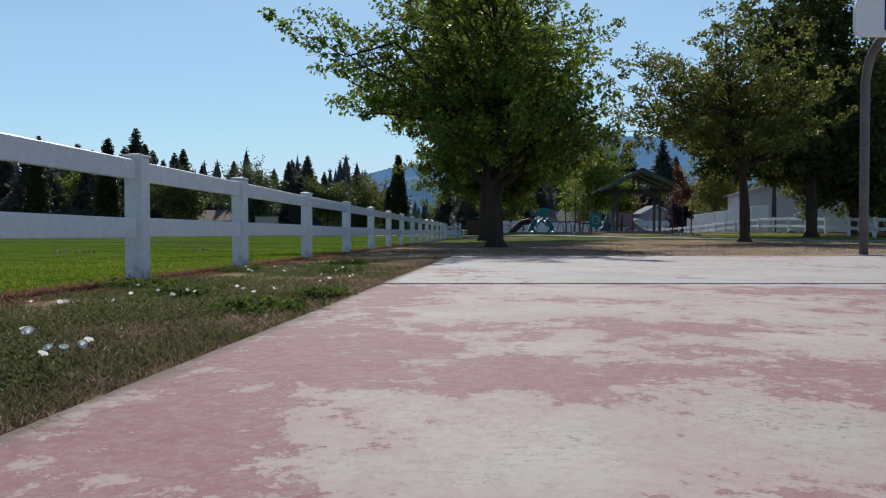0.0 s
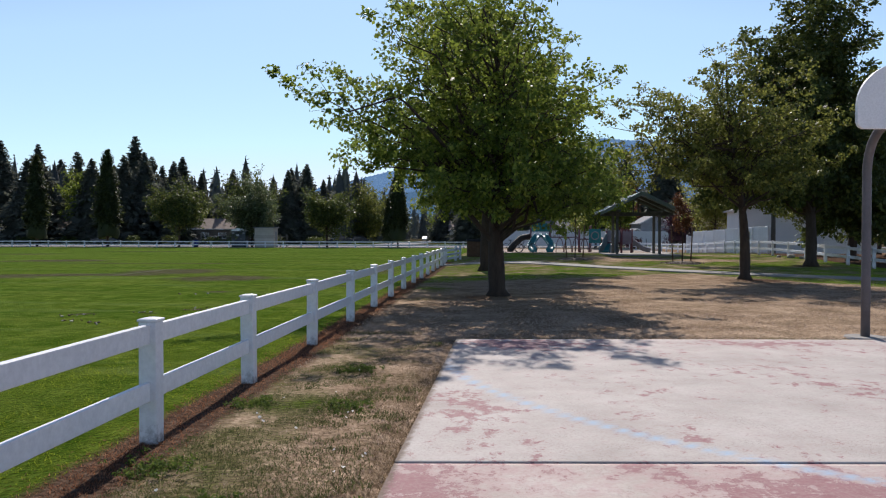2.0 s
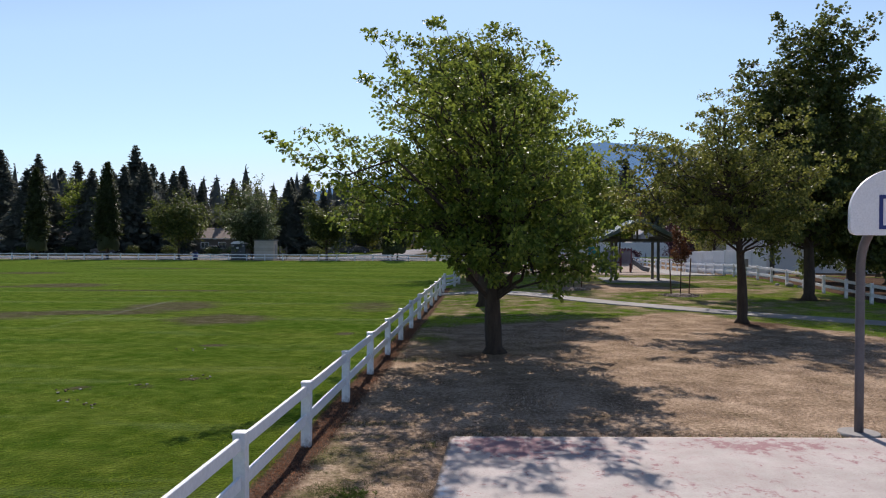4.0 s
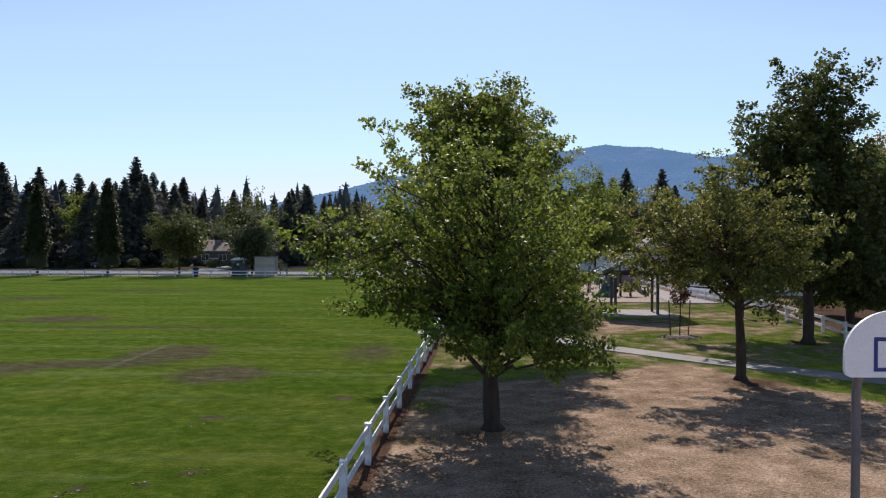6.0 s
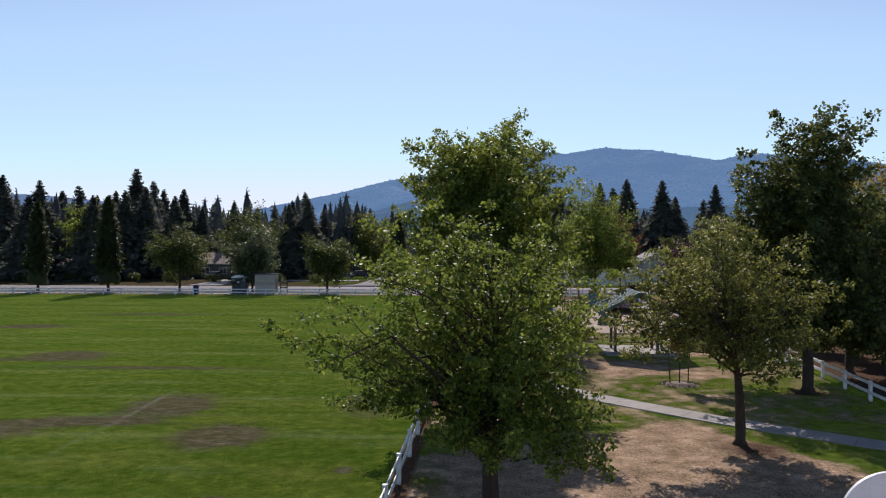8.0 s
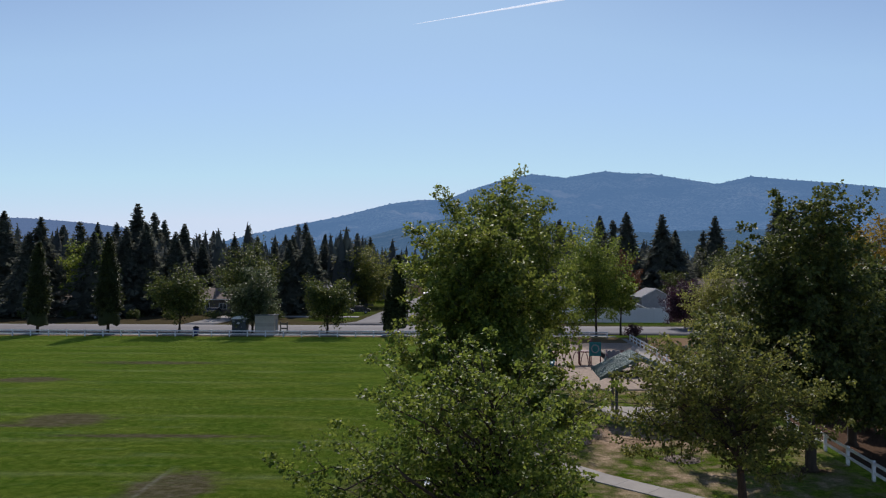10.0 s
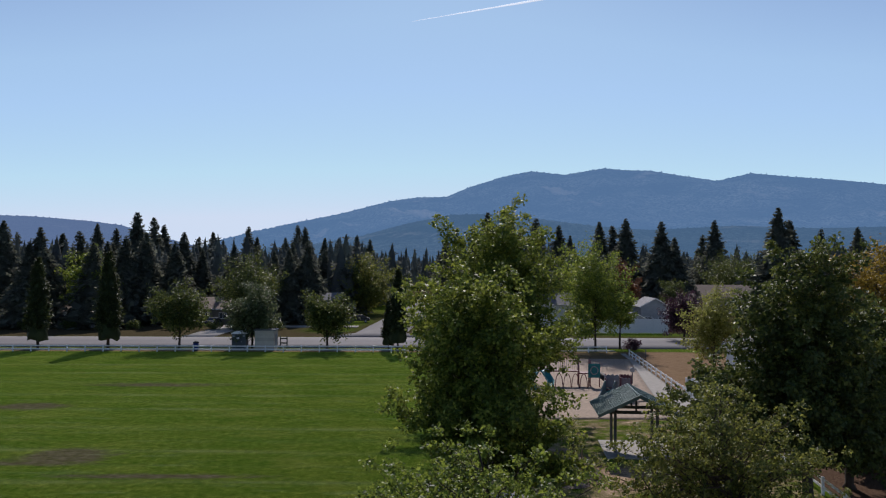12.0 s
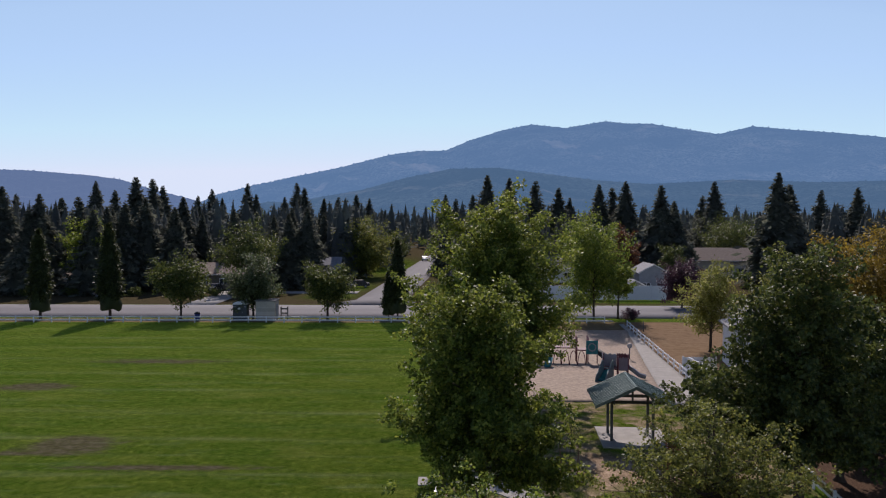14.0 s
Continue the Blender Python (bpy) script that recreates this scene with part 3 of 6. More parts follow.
    mown = mown * step(Y, 16, 30) * (X < f) * (Y < 99)
    wood = np.maximum(step(Y, 119.7, 120.4), step(np.abs(X + 10), 95, 110))
    lawns = (blob(X, Y, -19.5, 133, 4.5, 5) + blob(X, Y, -19, 150, 5, 9) + blob(X, Y, -14, 215, 7, 40) + blob(X, Y, 6, 150, 7, 20) + blob(X, Y, 33, 126, 9, 4)) * 1.4
    wood = wood * (1 - np.clip(lawns, 0, 1))
    for name, v in (("chalk", 0.8 * diag * (X < f)), ("parched", np.clip(parched, 0, 1)), ("dry", dry), ("soil", np.clip(soil, 0, 1)), ("bare", np.clip(2.0 * bare, 0, 1.25)), ("mown", np.clip(mown, 0, 1)), ("wood", wood)):
        add_attr(me, name, v)
    ob = part_of("ground", me, TURF)
    return tagged(ob, "mown green sports field beside a dry, patchy park lawn", "ground", kind="structure")


def sheet(name, mat, edges, ys, lift, label, category, nx=12, thick=0.06, attrs=None):
    """A slab with a top that follows the ground and edges that reach into it; edges(y) gives its two sides."""
    u = np.linspace(0, 1, nx)
    L = np.array([edges(y) for y in ys])
    X = L[:, :1] + (L[:, 1:] - L[:, :1]) * u
    Y = np.repeat(np.asarray(ys, float)[:, None], nx, 1)
    Z = rise(X, Y) + lift
    n = X.size
    i = np.arange(n).reshape(X.shape)
    top = np.stack([i[:-1, :-1], i[:-1, 1:], i[1:, 1:], i[1:, :-1]], -1).reshape(-1, 4)
    rim = np.concatenate([i[0, :], i[1:, -1], i[-1, -2::-1], i[-2:0:-1, 0]])
    verts = np.stack([X, Y, Z], -1).reshape(-1, 3)
    low = verts[rim] - np.array([0, 0, thick + lift])
    k = np.arange(len(rim))
    k2 = (k + 1) % len(rim)
    wall = np.stack([n + k, n + k2, rim[k2], rim[k]], -1)
    me = from_arrays(name, np.concatenate([verts, low]), np.concatenate([top, wall]))
    if attrs:
        for key, fn in attrs.items():
            add_attr(me, key, np.concatenate([fn(X, Y).ravel(), np.zeros(len(rim))]))
    return tagged(part_of(name, me, mat), label, category, kind="structure")


def arc_line(x, y):
    d = np.hypot(x - 6.08, y - 9.5)
    return np.exp(-(((d - 6.18) / 0.045) ** 4)) * (y < 9.5) + np.exp(-(((x + 0.10 - 0.04 * (y - 9.5)) / 0.045) ** 4)) * (y >= 9.5)


def slab_joint(x, y):
    """Soil that has drifted over the edge of the slab, most beside the verge."""
    return 0.8 * np.exp(-((x - court_left(y)) / 0.036)) + 0.5 * np.exp(-((10.7 - y) / 0.10))


ground = build_ground()
JOINT = 4.80
court_ys = np.concatenate([np.arange(-12, 0, 0.5), np.arange(0, JOINT - 0.007, 0.05), [JOINT - 0.007]])
def paint(x, y):
    """Where the first slab has kept more, or less, of its red coat."""
    v = 0.24 * blob(x, y, -0.42, 1.12, 0.26, 0.35) + 0.34 * blob(x, y, -0.22, 2.0, 0.26, 0.6) + 0.30 * blob(x, y, 0.28, 1.72, 0.26, 0.20) + 0.30 * blob(x, y, 0.85, 1.75, 0.25, 0.22)
    v = v + 0.26 * blob(x, y, 0.8, 2.6, 0.5, 0.25) + 0.30 * blob(x, y, 2.3, 4.2, 0.8, 0.30) + 0.30 * blob(x, y, -0.2, 4.0, 0.16, 0.6) + 0.24 * blob(x, y, 0.6, 3.6, 0.35, 0.2) + 0.22 * blob(x, y, 4.2, 3.4, 1.6, 0.5)
    v = v - 0.24 * blob(x, y, 0.1, 1.08, 0.22, 0.22) - 0.22 * blob(x, y, -0.09, 1.45, 0.12, 0.15) - 0.24 * blob(x, y, 0.25, 3.15, 0.4, 0.3) - 0.2 * blob(x, y, 0.55, 1.3, 0.2, 0.15) - 0.2 * blob(x, y, 1.0, 4.1, 0.45, 0.3)
    v = v + 0.15 * np.exp(-(((x - court_left(y) - 0.16) / 0.17) ** 2)) * step(y, 0.6, 1.4)
    return v + 0.03


paint2 = lambda x, y: 0.36 * blob(x, y, 1.0, 10.2, 1.0, 0.5) + 0.3 * blob(x, y, 4.2, 10.3, 0.9, 0.3) + 0.22 * blob(x, y, 0.15, 6.3, 0.35, 0.7) + 0.26 * blob(x, y, 5.4, 7.3, 1.2, 0.3) - 0.05
sheet("court_slab", COURT, lambda y: (court_left(y), 14.5), court_ys, 0.012, "worn red-painted concrete basketball court slab", "court", 150, 0.12,
      {"paint": paint, "line": arc_line, "crack": slab_joint, "veil": lambda x, y: 1.0 + 0 * x})
court_ys = np.concatenate([[JOINT + 0.007], np.arange(JOINT + 0.05, 10.7, 0.05), [10.7]])
sheet("court_slab", COURT, lambda y: (court_left(y), 14.5), court_ys, 0.017, "pale concrete basketball court slab with faded paint", "court", 150, 0.12,
      {"paint": paint2, "line": arc_line, "crack": slab_joint, "veil": lambda x, y: 0.25 * step(y, 8.5, 10.0)})


def bent_path(x):
    """The middle of the footpath across the lawn."""
    return 25.9 + 0.0 * x + np.interp(x, [1.5, 3.4, 6.8, 10.5, 14, 16, 24], [13.0, 11.0, 6.6, 3.0, 0.15, -1.4, -7.5])


def footpath():
    """Cast slabs, one after another, with a narrow joint between each pair."""
    base = tagged(new("footpath"), "narrow pale concrete footpath across the lawn", "path", kind="structure")
    line = [Vector((x, float(bent_path(x)), 0)) for x in np.linspace(-1.2, 18.8, 160)]
    along = np.concatenate([[0], np.cumsum([(b - a).length for a, b in zip(line, line[1:])])])
    px, py = [p.x for p in line], [p.y for p in line]
    at = lambda d: Vector((float(np.interp(d, along, px)), float(np.interp(d, along, py)), 0))
    for k in range(int(along[-1] / 1.5)):
        verts, faces = [], []
        for d in np.linspace(k * 1.5 + 0.008, k * 1.5 + 1.492, 4):
            c, t = at(d), (at(d + 0.4) - at(d - 0.4)).normalized()
            n = Vector((-t.y, t.x, 0))
            for q, dz in ((-0.62, -0.08), (-0.605, 0.0), (0.605, 0.0), (0.62, -0.08)):
                v = c + n * q
                verts.append((v.x, v.y, float(rise(v.x, v.y)) + 0.042 + dz))
        for i in range(3):
            for j in range(3):
                a = i * 4 + j
                faces.append((a, a + 1, a + 5, a + 4))
        faces += [(0, 3, 2, 1), (12, 13, 14, 15)]
        me = from_arrays("slab", verts, faces)
        bm = bmesh.new()
        bm.from_mesh(me)
        bmesh.ops.recalc_face_normals(bm, faces=bm.faces[:])
        for f in bm.faces:
            f.smooth = False
        bm.to_mesh(me)
        bm.free()
        part_of("slab", me, CONC, base)
    return base


footpath()
ys_play = np.linspace(55.0, 93, 40)
sheet("playground_surface", CHIPS, lambda y: (3.5 + 0.08 * (y - 54), 16.48 + (y - 53.9) * 0.162), ys_play, 0.03, "pale wood chip playground surface", "playground", 20, 0.1)
sheet("walkway", CONC, lambda y: (16.5 + (y - 53.9) * 0.162 - 0.6 * max(0, y - 92) * 0.162, right_x(y) - 0.03), np.linspace(54, 98.5, 40), 0.045, "wide pale concrete walkway beside the fence", "path", 6, 0.1)
sheet("road", ASPHALT, lambda y: (-400, 400), np.linspace(104.2, 119.5, 4), 0.03, "sun-bleached grey asphalt street behind the field", "road", 40, 0.1)
sheet("side_road", ASPHALT, lambda y: (-14.6 + 0.063 * (y - 125) - max(0, 125 - y) * 0.7, -6.2 + 0.063 * (y - 125) + max(0, 125 - y) * 0.7), np.linspace(119.6, 420, 40), 0.032, "straight grey asphalt side street", "road", 4, 0.1)
sheet("pavement", CONC, lambda y: (-400, 23.0), np.linspace(100.8, 102.0, 3), 0.05, "pale concrete pavement along the street", "pavement", 30, 0.1)
sheet("driveway", CONC, lambda y: (-41, -36), np.linspace(119.7, 150, 6), 0.03, "pale concrete driveway to a house", "driveway", 4, 0.1)
sheet("driveway", CONC, lambda y: (-30, -15.5), np.linspace(138, 142, 3), 0.03, "pale concrete driveway beside the side street", "driveway", 4, 0.1)


# ---- far hills ----
def hills(name, mat, dist, skyline, label, rough, seed):
    """A ridge whose crest follows the bearings and heights of the skyline, falling away towards the camera."""
    bear = np.linspace(-52, 52, 1500)
    crest = np.interp(bear, [p[0] for p in skyline], [p[1] for p in skyline])
    rows = []
    for j, s in enumerate(np.linspace(0, 1, 26)):
        d = dist * (1 - 0.52 * s)
        fall = (1 - s) ** 1.35
        for b, c in zip(bear, crest):
            a = radians(b)
            n = noise.fractal((b * 0.22 + seed, s * 3.0, seed), 0.9, 2.1, 5) * rough * dist * 0.024 * min(1, s * 4)
            tooth = (max(0.0, noise.noise((b * 9, s * 40, seed)) + 0.6 * noise.noise((b * 3.1, s * 9, seed))) * 0.0026 if j == 0 else 0.0010 * noise.noise((b * 5, s * 40, seed))) * dist
            z = 14 + dist * math.tan(radians(c)) * fall + n * fall + tooth - (60 * s if s > 0.95 else 0)
            rows.append((d * math.sin(a), d * math.cos(a), z - (14 * s)))
    nb = len(bear)
    i = np.arange(nb * 26).reshape(26, nb)
    faces = np.stack([i[:-1, :-1], i[1:, :-1], i[1:, 1:], i[:-1, 1:]], -1).reshape(-1, 4)
    ob = part_of(name, smooth(from_arrays(name, rows, faces)), mat)
    return tagged(ob, label, "hill", kind="backdrop")


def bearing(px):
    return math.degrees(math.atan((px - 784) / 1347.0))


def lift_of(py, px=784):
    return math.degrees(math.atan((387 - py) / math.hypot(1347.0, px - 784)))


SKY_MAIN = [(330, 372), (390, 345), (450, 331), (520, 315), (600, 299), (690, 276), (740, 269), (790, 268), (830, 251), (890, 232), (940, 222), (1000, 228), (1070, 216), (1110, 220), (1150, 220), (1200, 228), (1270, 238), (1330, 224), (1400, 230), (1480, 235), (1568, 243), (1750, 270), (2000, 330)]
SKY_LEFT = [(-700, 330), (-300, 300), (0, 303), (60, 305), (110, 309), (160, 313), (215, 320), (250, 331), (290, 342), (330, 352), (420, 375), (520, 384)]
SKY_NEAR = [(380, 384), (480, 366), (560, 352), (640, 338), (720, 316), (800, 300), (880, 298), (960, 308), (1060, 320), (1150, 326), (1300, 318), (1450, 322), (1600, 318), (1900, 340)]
# each hill's glow colour and share stand in for the air before it
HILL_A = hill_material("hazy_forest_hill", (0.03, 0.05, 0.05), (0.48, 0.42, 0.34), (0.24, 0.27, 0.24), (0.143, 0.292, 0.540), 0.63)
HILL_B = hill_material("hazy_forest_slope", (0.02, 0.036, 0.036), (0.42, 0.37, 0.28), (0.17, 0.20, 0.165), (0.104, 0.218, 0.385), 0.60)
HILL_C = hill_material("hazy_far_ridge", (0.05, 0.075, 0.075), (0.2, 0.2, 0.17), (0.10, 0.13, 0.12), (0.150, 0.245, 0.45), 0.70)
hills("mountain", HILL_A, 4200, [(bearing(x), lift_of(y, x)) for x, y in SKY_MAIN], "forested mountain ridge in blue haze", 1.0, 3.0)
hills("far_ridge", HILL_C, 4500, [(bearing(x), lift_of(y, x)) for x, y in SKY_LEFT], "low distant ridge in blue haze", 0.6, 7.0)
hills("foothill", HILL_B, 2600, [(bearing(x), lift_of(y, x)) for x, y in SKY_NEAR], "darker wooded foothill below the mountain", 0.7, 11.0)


# ---- fences ----
def fence_post(parent, m, h=0.86, w=0.127):
    ob = part("post", boxed(-w / 2, w / 2, -w / 2, w / 2, -0.1, h, 0.006), VINYL, parent)
    ob.matrix_basis = m
    bm = boxed(-w / 2 - 0.008, w / 2 + 0.008, -w / 2 - 0.008, w / 2 + 0.008, h, h + 0.018, 0.004)
    r = bmesh.ops.create_cone(bm, cap_ends=True, segments=4, radius1=(w / 2 + 0.006) * 1.414, radius2=0.03, depth=0.010)
    bmesh.ops.transform(bm, matrix=Matrix.Translation((0, 0, h + 0.023)) @ Matrix.Rotation(math.pi / 4, 4, "Z"), verts=r["verts"])
    part("cap", bm, VINYL, ob)
    return ob


def rail_fence(name, pts, label, rails=(0.375, 0.767), rail_h=0.138, group=""):
    """Posts at the points, with two rails let into each pair of posts."""
    x0, y0 = pts[0]
    base = thing(name, x0, y0, float(rise(x0, y0)), 0, label, "fence", group)
    first = None
    for k, (x, y) in enumerate(pts):
        a = pts[max(k - 1, 0)]
        b = pts[min(k + 1, len(pts) - 1)]
        ang = math.degrees(math.atan2(b[1] - a[1], b[0] - a[0]))
        lean = random.uniform(-0.5, 0.5)
        m = pose(x - x0, y - y0, float(rise(x, y) - rise(x0, y0)), lean, random.uniform(-0.5, 0.5), ang)
        if first is None:
            first = fence_post(base, m)
        else:
            o = part_of("post", first.data, VINYL, base)
            o.matrix_basis = m
            part_of("cap", first.children[0].data, VINYL, o)
        if k == len(pts) - 1:
            break
        c = pts[k + 1]
        d = math.hypot(c[0] - x, c[1] - y)
        z0, z1 = float(rise(x, y) - rise(x0, y0)), float(rise(*c) - rise(x0, y0))
        for h in rails:
            bm = boxed(-0.0, d, -0.02, 0.02, h - rail_h / 2, h + rail_h / 2, 0.006)
            o = part("rail", bm, VINYL, base)
            o.matrix_basis = pose(x - x0, y - y0, z0, 0, -math.degrees(math.atan2(z1 - z0, d)) + random.uniform(-0.15, 0.15), math.degrees(math.atan2(c[1] - y, c[0] - x)))
    return base


random.seed(5)
side = [(fence_x(y), y) for y in (-2.9, -0.2, 2.6, 5.33, 7.52, 10.22, 13.05, 15.75, 18.45, 21.2, 24.0, 26.8, 29.5, 32.3, 35.1, 38.0, 40.6)]
rail_fence("field_fence", side, "white two-rail vinyl fence along the sports field")
rail_fence("street_fence", [(x, 99.3 + 0.006 * x) for x in np.arange(-86.4, 22.6, 2.345)], "white two-rail vinyl fence between field and street")
rail_fence("yard_fence", [(right_x(y), y) for y in np.arange(22.5, 96, 2.44)], "white two-rail vinyl fence beside the park lawn")
rail_fence("end_fence", [(0.15, 43.2), (0.75, 45.0), (1.05, 46.6)], "short white fence section by the park entrance", rails=(0.2, 0.42, 0.66))


def privacy_fence():
    ys = np.arange(50.0, 63.0, 2.4)
    base = thing("privacy_fence", 21.4, 50.0, float(rise(21.4, 50)), 0, "tall solid white vinyl privacy fence", "fence")
    panel = post = None
    for y in ys:
        x = -0.014 * (y - 50)
        z = float(rise(x + base.location.x, y)) - base.location.z
        if panel is None:
            panel = part("top_rail", boxed(-0.03, 0.03, 0.0, 2.4, 1.70, 1.80, 0.006), VINYL, base)
            board = boxed(-0.02, 0.02, 0.0, 0.147, 0.08, 1.705, 0.004)
            board_mesh = bpy.data.meshes.new("board")
            board.to_mesh(board_mesh)
            board.free()
            low_mesh = bpy.data.meshes.new("bottom_rail")
            low = boxed(-0.03, 0.03, 0.0, 2.4, 0.04, 0.14, 0.006)
            low.to_mesh(low_mesh)
            low.free()
            post = part("post", boxed(-0.064, 0.064, -0.064, 0.064, -0.1, 1.86, 0.006), VINYL, base)
            o1, o2 = panel, post
        else:
            o1, o2 = part_of("top_rail", panel.data, VINYL, base), part_of("post", post.data, VINYL, base)
        m = pose(x, y - 50.0, z, 0, 0, 0.8)
        o1.matrix_basis = o2.matrix_basis = m
        part_of("bottom_rail", low_mesh, VINYL, base).matrix_basis = m
        for k in range(15):
            part_of("board", board_mesh, VINYL, base).matrix_basis = m @ Matrix.Translation((0.003 * (k % 2), 0.055 + k * 0.153, 0))
    return base


privacy_fence()


# ---- trees ----
def leaf_mesh(name, centres, spread, per, size, rng, flat=1.0, aspect=0.62):
    """Many folded leaves in clumps round the centres."""
    n = len(centres) * per
    c = np.repeat(centres, per, 0)
    s = np.repeat(spread, per)[:, None] if not np.isscalar(spread) else spread
    v = rng.normal(size=(n, 3))
    v *= (rng.uniform(0, 1, n) ** 0.45 / (np.linalg.norm(v, axis=1) + 1e-6))[:, None]
    p = c + v * 1.75 * s * np.array([1, 1, flat])
    out = p - centres.mean(0) * np.array([1, 1, 1])
    out /= np.linalg.norm(out, axis=1)[:, None] + 1e-6
    # blades lie towards the light, tips hang outwards
    w = rng.normal(size=(n, 3)) * 0.60 + out * 0.30 + np.array([0, 0, 0.38])
    w /= np.linalg.norm(w, axis=1)[:, None]
    d = rng.normal(size=(n, 3)) * 0.8 + out * 0.5 + np.array([0, 0, -0.45])
    d -= w * (d * w).sum(1)[:, None]
    d /= np.linalg.norm(d, axis=1)[:, None]
    u = np.cross(w, d)
    L = (size * rng.uniform(0.6, 1.3, n))[:, None]
    a = p
    b = p + d * L * 0.56 + u * L * aspect * 0.5 + w * L * 0.10
    t = p + d * L
    e = p + d * L * 0.60 - u * L * aspect * 0.5 + w * L * 0.10
    verts = np.stack([a, b, t, e], 1).reshape(-1, 3)
    i = np.arange(n)[:, None] * 4
    faces = np.concatenate([i + [0, 1, 2], i + [0, 2, 3]])
    return from_arrays(name, verts, faces)


def crown_centres(blobs, n, rng, hollow=0.45):
    """Clump centres spread through ellipsoids, thicker towards their skins."""
    vol = np.array([b[3] * b[4] * b[5] for b in blobs])
    pick = rng.choice(len(blobs), n, p=vol / vol.sum())
    v = rng.normal(size=(n, 3))
    v /= np.linalg.norm(v, axis=1)[:, None]
    r = rng.uniform(0, 1, n) ** hollow
    # an uneven skin
    lump = 1 + 0.22 * np.sin(v[:, 0] * 5 + pick) * np.cos(v[:, 1] * 6 + 2 * pick) + 0.13 * np.sin(v[:, 2] * 9 + v[:, 0] * 7)
    B = np.array(blobs, float)
    return B[pick, :3] + v * (r * lump)[:, None] * B[pick, 3:6]


def broadleaf(name, x, y, height, blobs, label, mat, seed, limbs=70, per=24, leaf=0.15, twig=0.55, trunk=0.2, fork=0.3, twigs=7, group="", spread=0.15, inner=0.10, apart=0.6, gap=1.35, airy=0.0):
    """A tapered trunk that forks into limbs; twigs stand off the outer half of each limb and carry the leaf clumps.
    Blobs are the ellipsoids that the limbs reach, relative to the foot."""
    rng = np.random.default_rng(seed)
    tree = thing(name, x, y, float(rise(x, y)) - 0.02, 0, label, "tree", group)
    # the twigs reach past the tips of the limbs
    blobs = [(*b[:3], *(max(0.45 * r, r - 0.62 * twig) for r in b[3:6])) for b in blobs]
    tips = []
    for b in blobs:
        for c in crown_centres([b], 3, rng, 0.2):
            if all(np.linalg.norm(c - k) > 0.7 * apart for k in tips):
                tips.append(c)
    for c in crown_centres(blobs, limbs * 5, rng, 0.26):
        if len(tips) < limbs and all(np.linalg.norm(c - k) > apart for k in tips):
            tips.append(c)
    bm = bmesh.new()
    cx, cy = np.mean([b[0] for b in blobs]), np.mean([b[1] for b in blobs])
    top = height * 0.9
    path = []
    for k in range(12):
        s = k / 11
        path.append(Vector((0.6 * cx * s ** 1.5 + 1.5 * trunk * math.sin(5.1 * s + seed) * s, 0.6 * cy * s ** 1.5 + 1.5 * trunk * math.sin(4.0 * s + 2 * seed) * s, top * s)))
    rad = [trunk * (1.35 if k == 0 else 1.0) * (1 - 0.95 * (k / 11) ** 0.72) * (1.25 if k < 4 else 1.0) + 0.008 for k in range(12)]
    path.insert(1, path[0].lerp(path[1], 0.28))
    rad.insert(1, trunk * 1.05)
    tube(bm, path, rad, 10)
    cs = []
    for c in tips:
        c = Vector(c)
        reach = math.hypot(c.x - path[6].x, c.y - path[6].y)
        z0 = min(max(c.z - 0.8 * reach - 0.2, fork * height * rng.uniform(0.8, 1.7)), top * 0.92)
        k = z0 / top * 11
        i = min(int(k), 10)
        a = path[i + 1].lerp(path[i + 2], k - i) if i + 2 < len(path) else path[-1]
        r0 = max(0.016, 0.42 * trunk * (1 - z0 / height) * rng.uniform(0.5, 1.0))
        sag = 0.09 * reach * rng.uniform(0.4, 1.3)
        pts = []
        for j in range(7):
            f = j / 6
            w = Vector((rng.normal(), rng.normal(), rng.normal())) * 0.05 * reach * (0 < j < 6)
            pts.append(a.lerp(c, f) + Vector((0, 0, sag * math.sin(math.pi * f))) + w)
        tube(bm, pts, [r0 * (1 - 0.88 * j / 6) + 0.004 for j in range(7)], 5, False)
        d = (pts[-1] - pts[3]).normalized()
        for t in range(twigs):
            f = 0.50 + 0.50 * (t + rng.uniform(0, 0.9)) / twigs
            j = min(int(f * 6), 5)
            p = pts[j].lerp(pts[j + 1], f * 6 - j)
            v = Vector(rng.normal(size=3)) + d * 0.7 + Vector((0, 0, -0.15))
            q = p + v.normalized() * twig * rng.uniform(0.45, 1.25)
            if f > 0.86:
                q = p + (d + 0.35 * v.normalized() + Vector((0, 0, 0.25))).normalized() * twig * rng.uniform(0.9, 1.7)
            if t % 2 == 0:
                tube(bm, [p, p.lerp(q, 0.5) + Vector((0, 0, 0.04)), q], [0.009, 0.006, 0.003], 3, False)
            cs += [p.lerp(q, 0.55), q]
        cs.append(c)
    cs = np.array([tuple(c) for c in cs])
    fill = crown_centres([(b[0], b[1], b[2], b[3] * 0.7, b[4] * 0.7, b[5] * 0.7) for b in blobs], int(inner * len(cs)) + 1, rng, 0.6)
    cs = np.concatenate([cs, fill])
    cs = cs[cs[:, 2] > 0.09 * height]
    # bunches keep apart from one another, so that gaps stay between them, wider ones in an airy top
    kept = []
    for c in rng.permutation(cs):
        room = gap * spread * (1 + airy * min(max(c[2] / height - 0.35, 0) / 0.45, 1))
        if not kept or ((np.array(kept) - c) ** 2).sum(1).min() > room ** 2:
            kept.append(c)
    cs = np.array(kept)
    part("trunk", bm, BARK, tree, "dark rough trunk and limbs")
    sp = spread * rng.uniform(0.6, 1.3, len(cs))
    part_of("crown", leaf_mesh("crown", cs, sp, per, leaf, rng, 0.72, 0.72), mat, tree)
